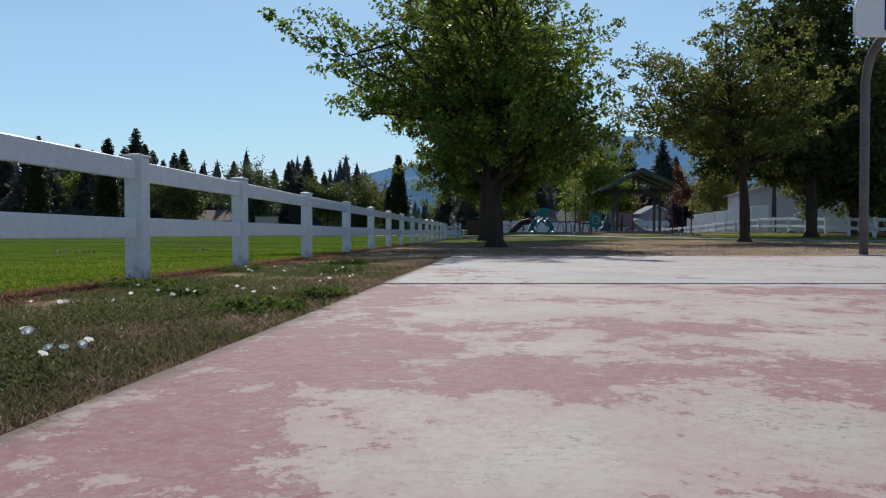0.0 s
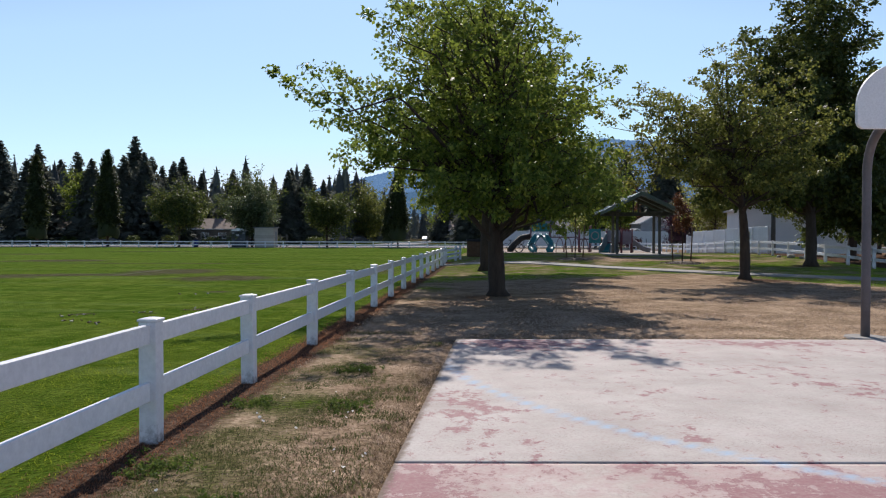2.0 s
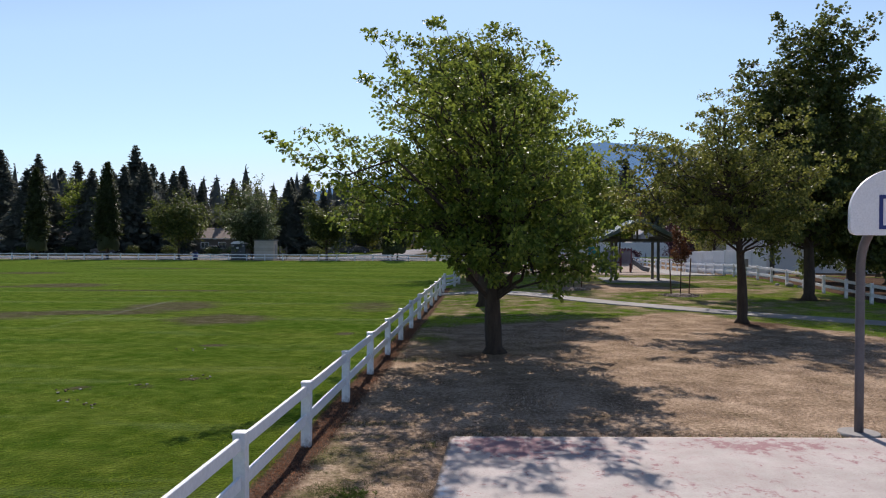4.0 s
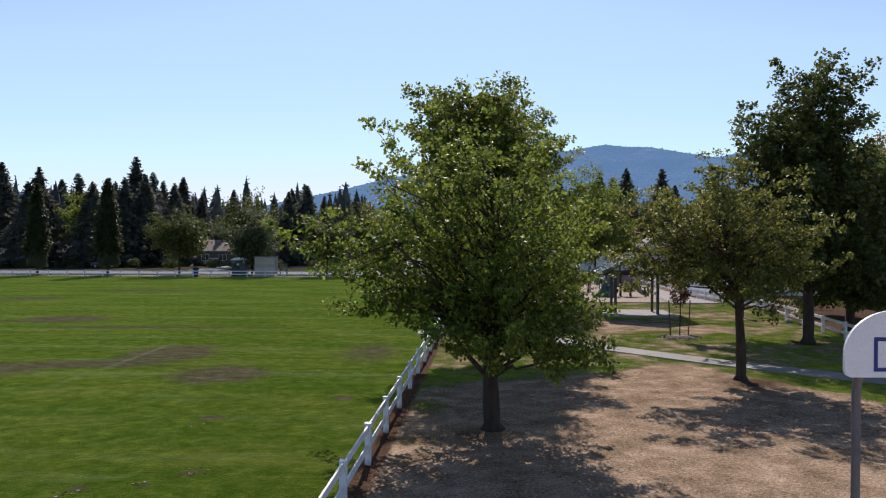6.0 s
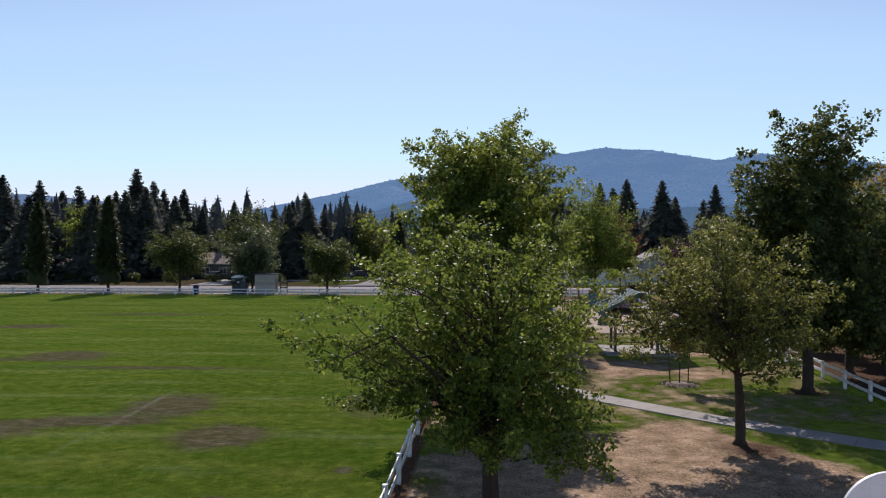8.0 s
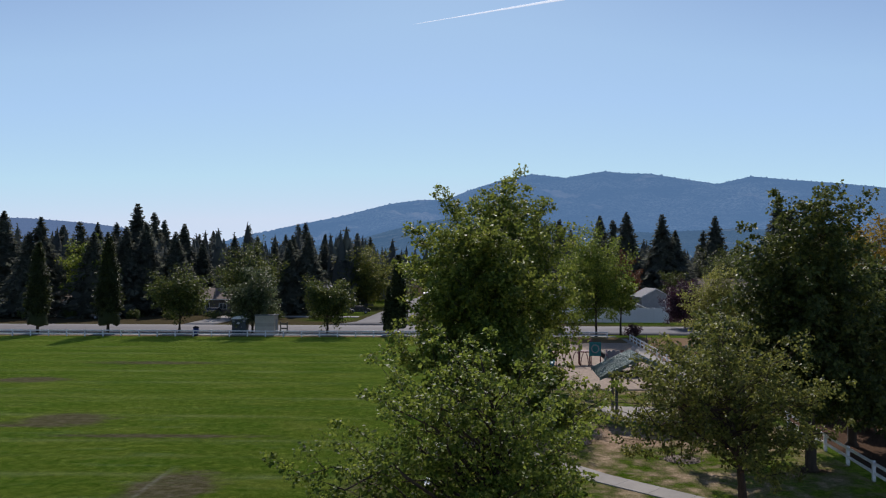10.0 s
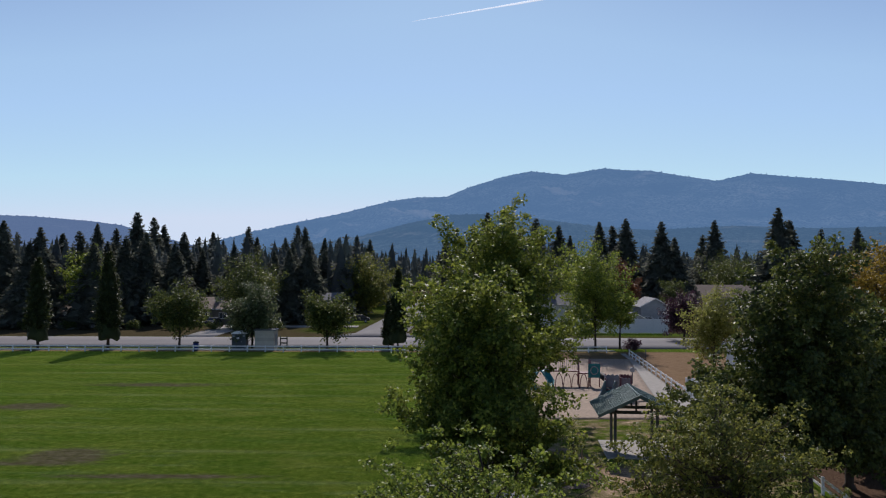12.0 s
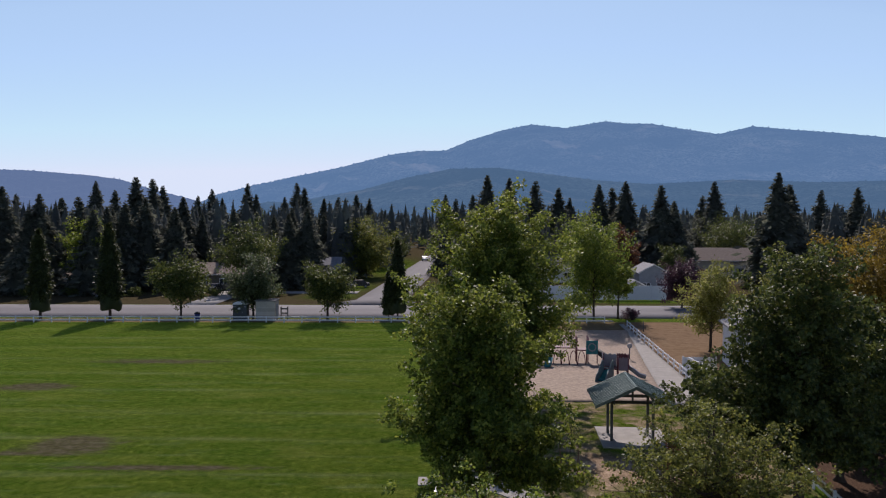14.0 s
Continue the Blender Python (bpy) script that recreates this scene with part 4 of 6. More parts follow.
    return tree


def rel(x, y, blobs):
    return [(bx - x, by - y, bz, rx, ry, rz) for bx, by, bz, rx, ry, rz in blobs]


TA, TB, TC, T2, T3 = (1.3, 18.8), (1.72, 31.6), (3.7, 55.5), (10.1, 25.5), (16.4, 33.9)
broadleaf("maple_tree", *TA, 7.8, rel(*TA, [(1.0, 18.7, 4.6, 2.5, 2.3, 1.9), (0.7, 18.0, 5.8, 2.4, 2.0, 1.2), (-1.1, 18.0, 4.9, 1.3, 1.3, 1.0), (0.5, 17.3, 6.7, 1.5, 1.2, 0.8), (-1.1, 16.4, 6.8, 0.6, 0.6, 0.7), (-1.3, 18.3, 5.6, 0.8, 0.9, 0.7), (-1.9, 17.0, 3.9, 0.9, 0.9, 0.6), (-2.5, 16.7, 4.35, 0.8, 0.5, 0.30), (-3.1, 16.4, 4.5, 0.35, 0.35, 0.2), (2.4, 18.6, 6.0, 0.8, 0.9, 0.7), (3.0, 18.2, 4.2, 0.8, 1.3, 1.2), (3.0, 16.6, 3.0, 0.7, 0.8, 0.7), (3.1, 16.4, 2.3, 0.4, 0.45, 0.4), (1.6, 17.3, 2.95, 1.6, 1.2, 0.6), (0.0, 17.4, 2.95, 1.2, 1.1, 0.55), (-1.3, 17.3, 3.15, 0.8, 0.9, 0.45), (0.9, 16.9, 2.45, 1.0, 0.8, 0.35), (2.1, 16.8, 2.5, 0.7, 0.7, 0.35), (4.3, 20.4, 5.6, 0.5, 0.5, 0.4), (-1.9, 20.2, 4.0, 1.0, 1.0, 0.8), (2.7, 18.0, 3.0, 1.1, 1.2, 0.9), (1.3, 20.6, 3.6, 2.0, 1.4, 0.9), (2.6, 20.2, 3.0, 1.2, 1.1, 0.7), (2.9, 16.0, 2.35, 0.8, 0.8, 0.6), (1.7, 15.9, 2.45, 1.0, 0.8, 0.5), (0.3, 16.0, 2.55, 1.0, 0.8, 0.5), (2.3, 17.0, 3.2, 1.3, 1.2, 0.9)]),
          "broad green maple tree with drooping lower branches", OAK, 11, 150, 60, 0.107, 0.55, 0.20, 0.2, 11, spread=0.158, inner=0.10, apart=0.7, gap=1.8, airy=0.45)
broadleaf("maple_tree", *TB, 11.3, rel(*TB, [(1.5, 31.2, 5.4, 3.3, 2.8, 2.4), (-1.4, 29.6, 5.6, 0.9, 0.9, 0.9), (4.2, 31.0, 4.6, 1.2, 1.3, 1.3), (1.3, 31.2, 8.2, 3.0, 2.5, 1.9), (1.2, 31.0, 10.1, 1.9, 1.6, 1.1), (-0.6, 30.3, 10.0, 0.7, 0.6, 0.5), (2.7, 31.0, 10.0, 0.7, 0.7, 0.7), (3.4, 30.4, 3.2, 1.4, 1.4, 1.0), (4.7, 30.6, 3.2, 1.3, 1.3, 1.2), (0.2, 30.0, 3.2, 1.4, 1.2, 0.9)]),
          "green maple tree on the lawn behind the court", MAPLE, 12, 110, 46, 0.160, 0.70, 0.2, 0.22, 11, spread=0.21, inner=0.45, apart=0.8, gap=1.3)
broadleaf("poplar_tree", *TC, 16.0, rel(*TC, [(3.7, 55.5, 6.0, 5.6, 5.0, 3.9), (4.3, 55.5, 10.2, 4.9, 4.4, 3.4), (4.7, 55.5, 13.0, 3.1, 2.9, 2.2), (4.9, 55.5, 14.7, 1.2, 1.2, 1.3), (0.7, 55.5, 12.4, 1.0, 1.0, 2.0), (-2.0, 57.0, 8.0, 1.3, 1.5, 1.3), (8.4, 57.0, 4.6, 1.6, 1.8, 1.8)]),
          "tall leafy green tree beside the playground", MAPLE, 13, 140, 46, 0.225, 1.1, 0.28, 0.16, 12, spread=0.30, inner=0.50, apart=1.2, gap=1.45)
broadleaf("ash_tree", *T2, 8.0, rel(*T2, [(9.8, 26.2, 5.0, 2.8, 3.2, 1.9), (10.2, 27.6, 3.9, 2.2, 1.6, 1.0), (9.2, 25.2, 6.8, 1.3, 1.3, 0.7), (11.0, 23.9, 6.5, 1.2, 1.1, 0.7), (12.2, 24.6, 5.1, 0.9, 1.3, 1.0), (7.0, 24.6, 5.5, 1.3, 1.2, 0.9), (6.1, 24.2, 5.7, 0.8, 0.8, 0.9), (5.3, 24.2, 4.8, 0.9, 0.8, 0.8), (5.6, 24.5, 3.6, 0.7, 0.7, 0.6), (6.4, 24.8, 4.4, 0.9, 0.9, 0.8), (12.3, 24.5, 3.9, 0.8, 0.9, 0.7), (7.2, 24.6, 3.9, 0.9, 0.9, 0.7), (6.6, 24.6, 3.2, 0.5, 0.6, 0.5), (9.3, 24.2, 3.7, 2.7, 1.9, 0.8), (9.4, 23.0, 2.9, 0.5, 0.5, 0.7), (10.5, 23.2, 3.0, 0.6, 0.5, 0.7), (8.7, 25.0, 7.4, 0.4, 0.4, 0.4)]),
          "open-crowned tree with yellowing leaves and a slim dark trunk", OAK2, 14, 96, 52, 0.110, 0.55, 0.16, 0.34, 10, spread=0.158, inner=0.04, apart=0.7, gap=1.85, airy=0.25)
broadleaf("maple_tree", *T3, 12.8, rel(*T3, [(16.2, 34, 8.8, 2.6, 2.8, 2.6), (16.6, 34, 6.0, 3.0, 2.9, 2.3), (15.7, 35.2, 4.7, 4.6, 4.4, 2.0), (14.6, 36.2, 3.6, 2.4, 2.0, 1.0), (16.4, 33, 11.4, 1.9, 1.6, 1.2), (14.3, 33.6, 7.6, 1.4, 1.5, 1.3), (13.0, 32.4, 9.2, 0.9, 0.9, 0.6), (17.6, 33.6, 10.6, 0.8, 0.9, 0.8), (15.4, 33.4, 3.9, 1.2, 1.2, 1.0), (17.7, 33.2, 3.6, 1.5, 1.3, 1.1), (12.3, 33.4, 6.2, 1.5, 1.2, 0.8), (18.9, 33.6, 5.0, 1.3, 1.4, 1.6), (19.2, 33.8, 7.6, 1.2, 1.4, 1.4), (17.6, 36.6, 4.2, 3.0, 2.2, 1.6), (15.0, 37.0, 3.6, 2.2, 1.6, 1.0), (14.6, 35.4, 5.2, 2.0, 2.0, 1.3)]),
          "tall dark green maple tree beside the yard fence", DEEP, 15, 210, 46, 0.188, 0.72, 0.22, 0.2, 11, spread=0.205, inner=0.5, apart=0.8, gap=1.6, airy=0.2)


def conifer_mesh(name, height, radius, seed, boughs=420, bits=7, droop=0.30, bottom=0.05, shape=0.74, size=1.0, core=0.62, up_tip=0.22, sides=14, m=14):
    """Boughs at random heights round a dense core; each is a drooping frond of short needle sprays that turns up at its tip."""
    rng = np.random.default_rng(seed)
    n = boughs
    s = rng.uniform(0, 1, n) ** 0.92
    tier = np.round(s * 30) / 30
    s = np.clip(tier + rng.normal(size=n) * 0.008, 0, 1)
    a = rng.uniform(0, 2 * math.pi, n)
    lump = 1 + 0.09 * np.sin(3 * a + 9 * s + seed) + 0.11 * np.sin(23 * s + 2 * a)
    r = radius * (np.maximum(0.0, 1 - s) ** shape) * lump * rng.uniform(0.72, 1.10, n) + 0.006 * height
    z = height * (bottom + (0.985 - bottom) * s)
    dz = droop * rng.uniform(0.4, 1.5, n) - 0.55 * np.clip((s - 0.72) / 0.28, 0, 1)
    k = np.repeat(np.arange(n), bits * 2)
    f = 0.30 + 0.70 * rng.uniform(0, 1, len(k))
    q = rng.choice([-1.0, 1.0], len(k))
    out = np.stack([np.cos(a[k]), np.sin(a[k]), 0 * f], -1)
    cross = np.stack([-np.sin(a[k]), np.cos(a[k]), 0 * f], -1)
    up = np.array([0, 0, 1.0])
    p = out * (r[k] * f)[:, None] + up * (z[k] - dz[k] * r[k] * f + up_tip * r[k] * f * f)[:, None]
    L = ((0.16 * r[k] * (1.3 - 0.7 * f) + 0.032 * height * (1.15 - 0.72 * s[k])) * size * rng.uniform(0.6, 1.3, len(k)))[:, None]
    d = out * rng.uniform(0.3, 1.0, (len(k), 1)) + cross * (q * rng.uniform(0.1, 0.9, len(k)))[:, None] - up * (rng.uniform(-0.2, 0.9, len(k)) - 0.8 * np.clip((s[k] - 0.7) / 0.3, 0, 1))[:, None]
    d /= np.linalg.norm(d, axis=1)[:, None]
    w = cross * (0.34 * L[:, 0] * rng.uniform(0.5, 1, len(k)))[:, None] + up * (rng.normal(size=len(k)) * 0.18 * L[:, 0])[:, None]
    verts = np.stack([p - d * 0.3 * L, p + d * 0.35 * L + w, p + d * L, p + d * 0.35 * L - w], 1).reshape(-1, 3)
    i = np.arange(len(k))[:, None] * 4
    faces = [np.concatenate([i + [0, 1, 2], i + [0, 2, 3]])]
    # leader and core
    extra, fs, base = [], [], len(verts)
    for j in range(4):
        t = j * math.pi / 4
        extra += [(0.010 * height * math.cos(t), 0.010 * height * math.sin(t), height * 0.93), (-0.010 * height * math.cos(t), -0.010 * height * math.sin(t), height * 0.93), (0, 0, height)]
        fs.append((base + 3 * j, base + 3 * j + 1, base + 3 * j + 2))
    base += len(extra)
    for g in range(m):
        v = g / (m - 1)
        for j in range(sides):
            b = (core * radius * (1 - 0.985 * v) ** shape * (1 if g % 2 else 0.82)) * rng.uniform(0.8, 1.2)
            extra.append((b * math.cos(j * 2 * math.pi / sides), b * math.sin(j * 2 * math.pi / sides), height * (bottom + (0.965 - bottom) * v) + rng.normal() * 0.010 * height))
    for g in range(m - 1):
        for j in range(sides):
            c, e = base + g * sides + j, base + g * sides + (j + 1) % sides
            fs += [(c, e, e + sides), (c, e + sides, c + sides)]
    return from_arrays(name, np.concatenate([verts, np.array(extra, float)]), np.concatenate(faces + [np.array(fs)]))


def tree_of(name, x, y, turn, crown, trunk_h, trunk_r, mat, label, scale=1.0, group="", z=None, broad=1.0):
    t = thing(name, x, y, float(rise(x, y)) if z is None else z, turn, label, "tree", group)
    o = part("trunk", tubed([(0, 0, -0.1), (0, 0, trunk_h * 0.5), (0, 0, trunk_h)], [trunk_r * 1.2, trunk_r, trunk_r * 0.3], 7), BARK, t)
    c = part_of("crown", crown, mat, t)
    o.scale = (scale,) * 3
    c.scale = (scale * broad, scale * broad, scale)
    return t


SPRUCE = [conifer_mesh("spruce_crown", 18, 5.9, 21, 800, 3, shape=1.0, core=0.70), conifer_mesh("spruce_crown", 17, 5.0, 22, 740, 3, shape=0.94, core=0.70), conifer_mesh("spruce_crown", 20, 6.6, 23, 800, 3, droop=0.45, shape=1.05, core=0.70), conifer_mesh("pine_crown", 19, 5.0, 24, 520, 3, bottom=0.08, shape=0.90, core=0.52, size=1.1)]
rng = np.random.default_rng(31)


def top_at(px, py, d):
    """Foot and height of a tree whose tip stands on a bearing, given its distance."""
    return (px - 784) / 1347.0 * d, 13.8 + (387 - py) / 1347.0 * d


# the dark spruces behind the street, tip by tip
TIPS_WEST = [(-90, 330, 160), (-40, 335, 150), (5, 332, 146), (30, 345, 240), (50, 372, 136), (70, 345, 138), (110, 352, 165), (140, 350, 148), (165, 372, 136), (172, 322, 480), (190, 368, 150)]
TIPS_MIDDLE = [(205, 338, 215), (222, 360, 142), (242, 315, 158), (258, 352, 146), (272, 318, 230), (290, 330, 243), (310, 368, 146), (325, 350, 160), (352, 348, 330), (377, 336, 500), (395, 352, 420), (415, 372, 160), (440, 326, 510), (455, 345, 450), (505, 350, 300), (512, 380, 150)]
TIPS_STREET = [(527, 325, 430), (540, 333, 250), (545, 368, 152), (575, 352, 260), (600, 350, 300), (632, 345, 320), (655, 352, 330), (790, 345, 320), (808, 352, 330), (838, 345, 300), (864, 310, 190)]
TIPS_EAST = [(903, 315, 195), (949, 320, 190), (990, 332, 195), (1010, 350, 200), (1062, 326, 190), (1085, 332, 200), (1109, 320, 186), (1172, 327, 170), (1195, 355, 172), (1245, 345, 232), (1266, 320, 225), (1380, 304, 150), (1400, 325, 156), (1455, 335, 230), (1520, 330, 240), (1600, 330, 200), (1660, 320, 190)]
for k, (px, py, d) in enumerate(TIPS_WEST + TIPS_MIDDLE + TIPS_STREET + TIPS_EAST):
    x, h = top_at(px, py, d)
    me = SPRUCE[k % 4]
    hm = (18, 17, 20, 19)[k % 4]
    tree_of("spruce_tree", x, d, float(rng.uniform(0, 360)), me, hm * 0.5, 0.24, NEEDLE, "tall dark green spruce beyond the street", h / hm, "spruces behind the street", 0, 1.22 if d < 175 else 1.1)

for k in range(46):
    x = -98 + k * 3.9 + float(rng.uniform(-1.5, 1.5))
    if -20 < x < 0 or 28 < x < 42:
        continue
    d, h = float(rng.uniform(152, 185)), float(rng.uniform(11.5, 16))
    if x > 26:
        d += 60
    tree_of("spruce_tree", x * 1.15, d, float(rng.uniform(0, 360)), SPRUCE[k % 3], 8, 0.22, NEEDLE, "dark green spruce filling the row beyond the street", h / (18, 17, 20)[k % 3], "spruces behind the street", 0)

COLUMN = conifer_mesh("cypress_crown", 12, 1.65, 41, 1300, 5, droop=-1.0, bottom=0.09, shape=0.62, size=0.7, core=0.86, up_tip=0.5)
for x, h in ((-54.6, 12.2), (-45.1, 13.0)):
    tree_of("cypress_tree", x, 102.6, 40 * h, COLUMN, 5, 0.16, CYPRESS, "columnar dark green evergreen by the street fence", h / 12, "street trees")


def street_tree(x, y, h, r, z, mat, label, seed, leaf=0.34, clumps=170, per=34, group="street trees", name="street_tree", trunk=0.14):
    r *= 1.14
    return broadleaf(name, x, y, h, [(0, 0, z, r, r, (h - z) * 1.05), (-0.35 * r, 0.1, z * 0.86, r * 0.7, r * 0.7, (h - z) * 0.6), (0.4 * r, 0, z * 0.9, r * 0.6, r * 0.6, (h - z) * 0.65)], label, mat, seed, max(22, clumps // 4), max(14, int(per * 0.62)), leaf * 0.86, 0.26 * r, trunk, 0.2, 6, group=group, spread=0.11 * r, inner=0.35, apart=0.2 * r, gap=0.75)


street_tree(-35.5, 102.6, 9.0, 3.7, 5.4, DEEP, "rounded dark green street tree", 51)
street_tree(-25.7, 102.8, 9.2, 3.1, 5.2, SILVER, "grey-green street tree behind the shed", 52)
street_tree(-15.5, 102.4, 8.4, 3.0, 4.8, DEEP, "rounded green street tree", 53)
street_tree(20.4, 101.2, 14.8, 4.3, 8.2, OAK, "tall green tree by the street", 54, 0.32, 260, 40)
street_tree(24.3, 104.0, 8.6, 2.2, 5.5, OAK, "slim green tree by the street", 55, 0.3, 90)
street_tree(27.9, 78.0, 9.8, 2.8, 5.6, LIME, "light green tree in the dry yard", 56, 0.22, 200, 40, "yard trees", "yard_tree")
street_tree(37.2, 117.0, 7.8, 2.9, 4.2, PLUM, "purple-leaved tree across the street", 57, 0.25, 190, 40, "yard trees", "plum_tree")
street_tree(46.0, 152, 10.2, 2.8, 5.6, DEEP, "green tree beside a house", 58, 0.3, 120, 34, "yard trees", "yard_tree")
street_tree(77, 204, 14.5, 7.5, 8.5, DEEP, "broad green tree behind houses", 59, 0.42, 200, 36, "yard trees", "yard_tree")
street_tree(37.0, 154, 11.8, 3.0, 7.0, RUST, "reddish brown tree behind a fence", 60, 0.32, 140, 34, "yard trees", "yard_tree")
street_tree(-17.6, 176.0, 13.2, 6.2, 6.8, OAK2, "broad yellow-green tree beside the side street", 61, 0.46, 280, 40, "yard trees", "yard_tree")
street_tree(-35.0, 140.0, 13.0, 5.5, 8.0, DEEP, "dark green tree among the spruces", 62, 0.42, 160, 36, "yard trees", "yard_tree")
street_tree(-15.5, 235.0, 9.5, 5, 5.4, DEEP, "rounded green tree down the side street", 63, 0.5, 130, 34, "yard trees", "yard_tree")
street_tree(33.6, 58.5, 13.2, 4.0, 8.0, AMBER, "golden autumn tree beyond the yard", 64, 0.26, 300, 46, "yard trees", "autumn_tree")
street_tree(40.0, 62.0, 13.4, 4.2, 8.2, AMBER, "golden autumn tree beyond the yard", 74, 0.26, 300, 46, "yard trees", "autumn_tree")
street_tree(34.5, 76.0, 10.5, 3.0, 6.4, OAK2, "yellowing tree beyond the yard", 65, 0.26, 200, 42, "yard trees", "yard_tree")
street_tree(-64.0, 138.0, 13.5, 4.5, 8.4, OAK, "green tree among spruces", 66, 0.42, 140, 34, "yard trees", "yard_tree")
street_tree(1.0, 190.0, 12.0, 5.0, 7.0, OAK, "green tree along the side street", 67, 0.5, 110, 30, "yard trees", "yard_tree")
street_tree(12.0, 150.0, 13.0, 5.5, 7.5, OAK2, "yellow-green tree behind the playground", 68, 0.42, 170, 36, "yard trees", "yard_tree")
street_tree(28.0, 150.0, 13.5, 4.5, 8.0, OAK, "green tree behind houses", 69, 0.42, 140, 36, "yard trees", "yard_tree")
for k, (x, y, h) in enumerate(((20.6, 38.3, 9.8), (25.0, 42.5, 8.6))):
    broadleaf("maple_tree", x, y, h, [(0, 0, h * 0.60, 2.8, 2.8, h * 0.27), (0.4, 0, h * 0.80, 1.8, 1.8, h * 0.17), (-0.3, 0, h * 0.45, 2.2, 2.2, h * 0.10), (-0.5, -0.9, h * 0.29, 3.0, 2.4, h * 0.20)], "dense dark tree behind the yard fence", DEEP, 70 + k, 100, 30, 0.23, 0.7, 0.2, 0.2, 8, group="yard trees", spread=0.26, inner=0.4, gap=1.1)
street_tree(22.6, 47.0, 5.6, 1.7, 3.6, OAK2, "small yellow-green tree behind the yard fence", 72, 0.16, 120, 40, "yard trees", "yard_tree", 0.09)


def forest():
    """The woods that run on behind the houses to the foot of the hills."""
    rng = np.random.default_rng(81)
    small = []
    for seed in range(3):
        me = conifer_mesh("wood_tree", 1.0, 0.21, 200 + seed, 40, 2, size=1.6, core=0.66, sides=7, m=7)
        v = np.zeros(len(me.vertices) * 3, np.float32)
        me.vertices.foreach_get("co", v)
        f = np.zeros(len(me.polygons) * 3, np.int32)
        me.polygons.foreach_get("vertices", f)
        small.append((v.reshape(-1, 3), f.reshape(-1, 3)))
        bpy.data.meshes.remove(me)
    verts, faces, n, made = [], [], 0, 0
    while made < 1300:
        d = 168 * (1500 / 168) ** rng.uniform(0, 1)
        b = radians(rng.uniform(-40, 40))
        x, y = d * math.sin(b), d * math.cos(b)
        if y < 140 or (-21 < x - 0.063 * (y - 125) < 1 and y < 440) or (36 < x < 105 and y < 232):
            continue
        made += 1
        h = rng.uniform(9, 19) + 3 * (d > 400) + 0.012 * max(0, d - 700)
        v, f = small[made % 3]
        a = rng.uniform(0, 6.28)
        w = h * rng.uniform(0.8, 1.25)
        c, s = math.cos(a) * w, math.sin(a) * w
        verts.append(np.stack([x + v[:, 0] * c - v[:, 1] * s, y + v[:, 0] * s + v[:, 1] * c, v[:, 2] * h], -1))
        faces.append(f + n)
        n += len(v)
    # a second stand between the houses and the far woods
    made = 0
    while made < 330:
        d, b = rng.uniform(172, 300), radians(rng.uniform(-38, 30))
        x, y = d * math.sin(b), d * math.cos(b)
        if -21 < x - 0.063 * (y - 125) < 1 or (22 < x < 105 and y < 232):
            continue
        made += 1
        h = rng.uniform(11, 19)
        v, f = small[made % 3]
        a, w = rng.uniform(0, 6.28), h * rng.uniform(1.0, 1.4)
        c, e = math.cos(a) * w, math.sin(a) * w
        verts.append(np.stack([x + v[:, 0] * c - v[:, 1] * e, y + v[:, 0] * e + v[:, 1] * c, v[:, 2] * h], -1))
        faces.append(f + n)
        n += len(v)
    ob = part_of("woods", from_arrays("woods", np.concatenate(verts), np.concatenate(faces)), HAZED_NEEDLE)
    return tagged(ob, "dense dark conifer woods behind the houses", "forest", kind="stuff")


forest()


# ---- basketball goal ----
def basketball_goal():
    g = thing("basketball_goal", 6.08, 11.0, 0.0, 0, "white fan-shaped basketball backboard on a grey gooseneck pole", "basketball hoop")
    pts = [(0, 0, -0.1), (0, 0, 1.0), (0, 0, 2.2)]
    for k in range(9):
        a = k / 8 * math.pi * 0.45
        pts.append((-0.06 * k / 8, -0.62 * (1 - math.cos(a)), 2.3 + 0.72 * math.sin(a)))
    pts += [(-0.10, -0.85, 3.10)]
    part("pole", tubed(pts, 0.062, 14), STEEL, g)
    part("footing", tubed([(0, 0, -0.05), (0, 0, 0.03)], [0.30, 0.28], 16), CONC, g)
    # fan-shaped board, 1.37 m wide
    prof = [(-0.60, 0.0), (0.60, 0.0), (0.66, 0.03), (0.685, 0.09), (0.685, 0.30)]
    prof += [(0.685 * math.cos(a), 0.30 + 0.585 * math.sin(a)) for a in np.linspace(0.12, math.pi - 0.12, 22)]
    prof += [(-0.685, 0.30), (-0.685, 0.09), (-0.66, 0.03)]
    bm = prism(prof, -0.03, 0.03, "y", 0.006)
    board = part("backboard", bm, BOARD, g)
    board.matrix_basis = pose(-0.06, -1.06, 2.885)
    bm = bmesh.new()
    x0, x1, z0, z1, w = -0.305, 0.305, 0.08, 0.53, 0.05
    for a in ((x0, x1, z0, z0 + w), (x0, x1, z1 - w, z1), (x0, x0 + w, z0 + w, z1 - w), (x1 - w, x1, z0 + w, z1 - w)):
        box(bm, a[0], a[1], -0.036, -0.031, a[2], a[3])
    part("target_square", bm, BLUE, board, "dark blue painted rectangle")
    part("mounting_bracket", boxed(-0.16, 0.16, 0.032, 0.18, 0.12, 0.42, 0.01), STEEL, board)
    return g


basketball_goal()


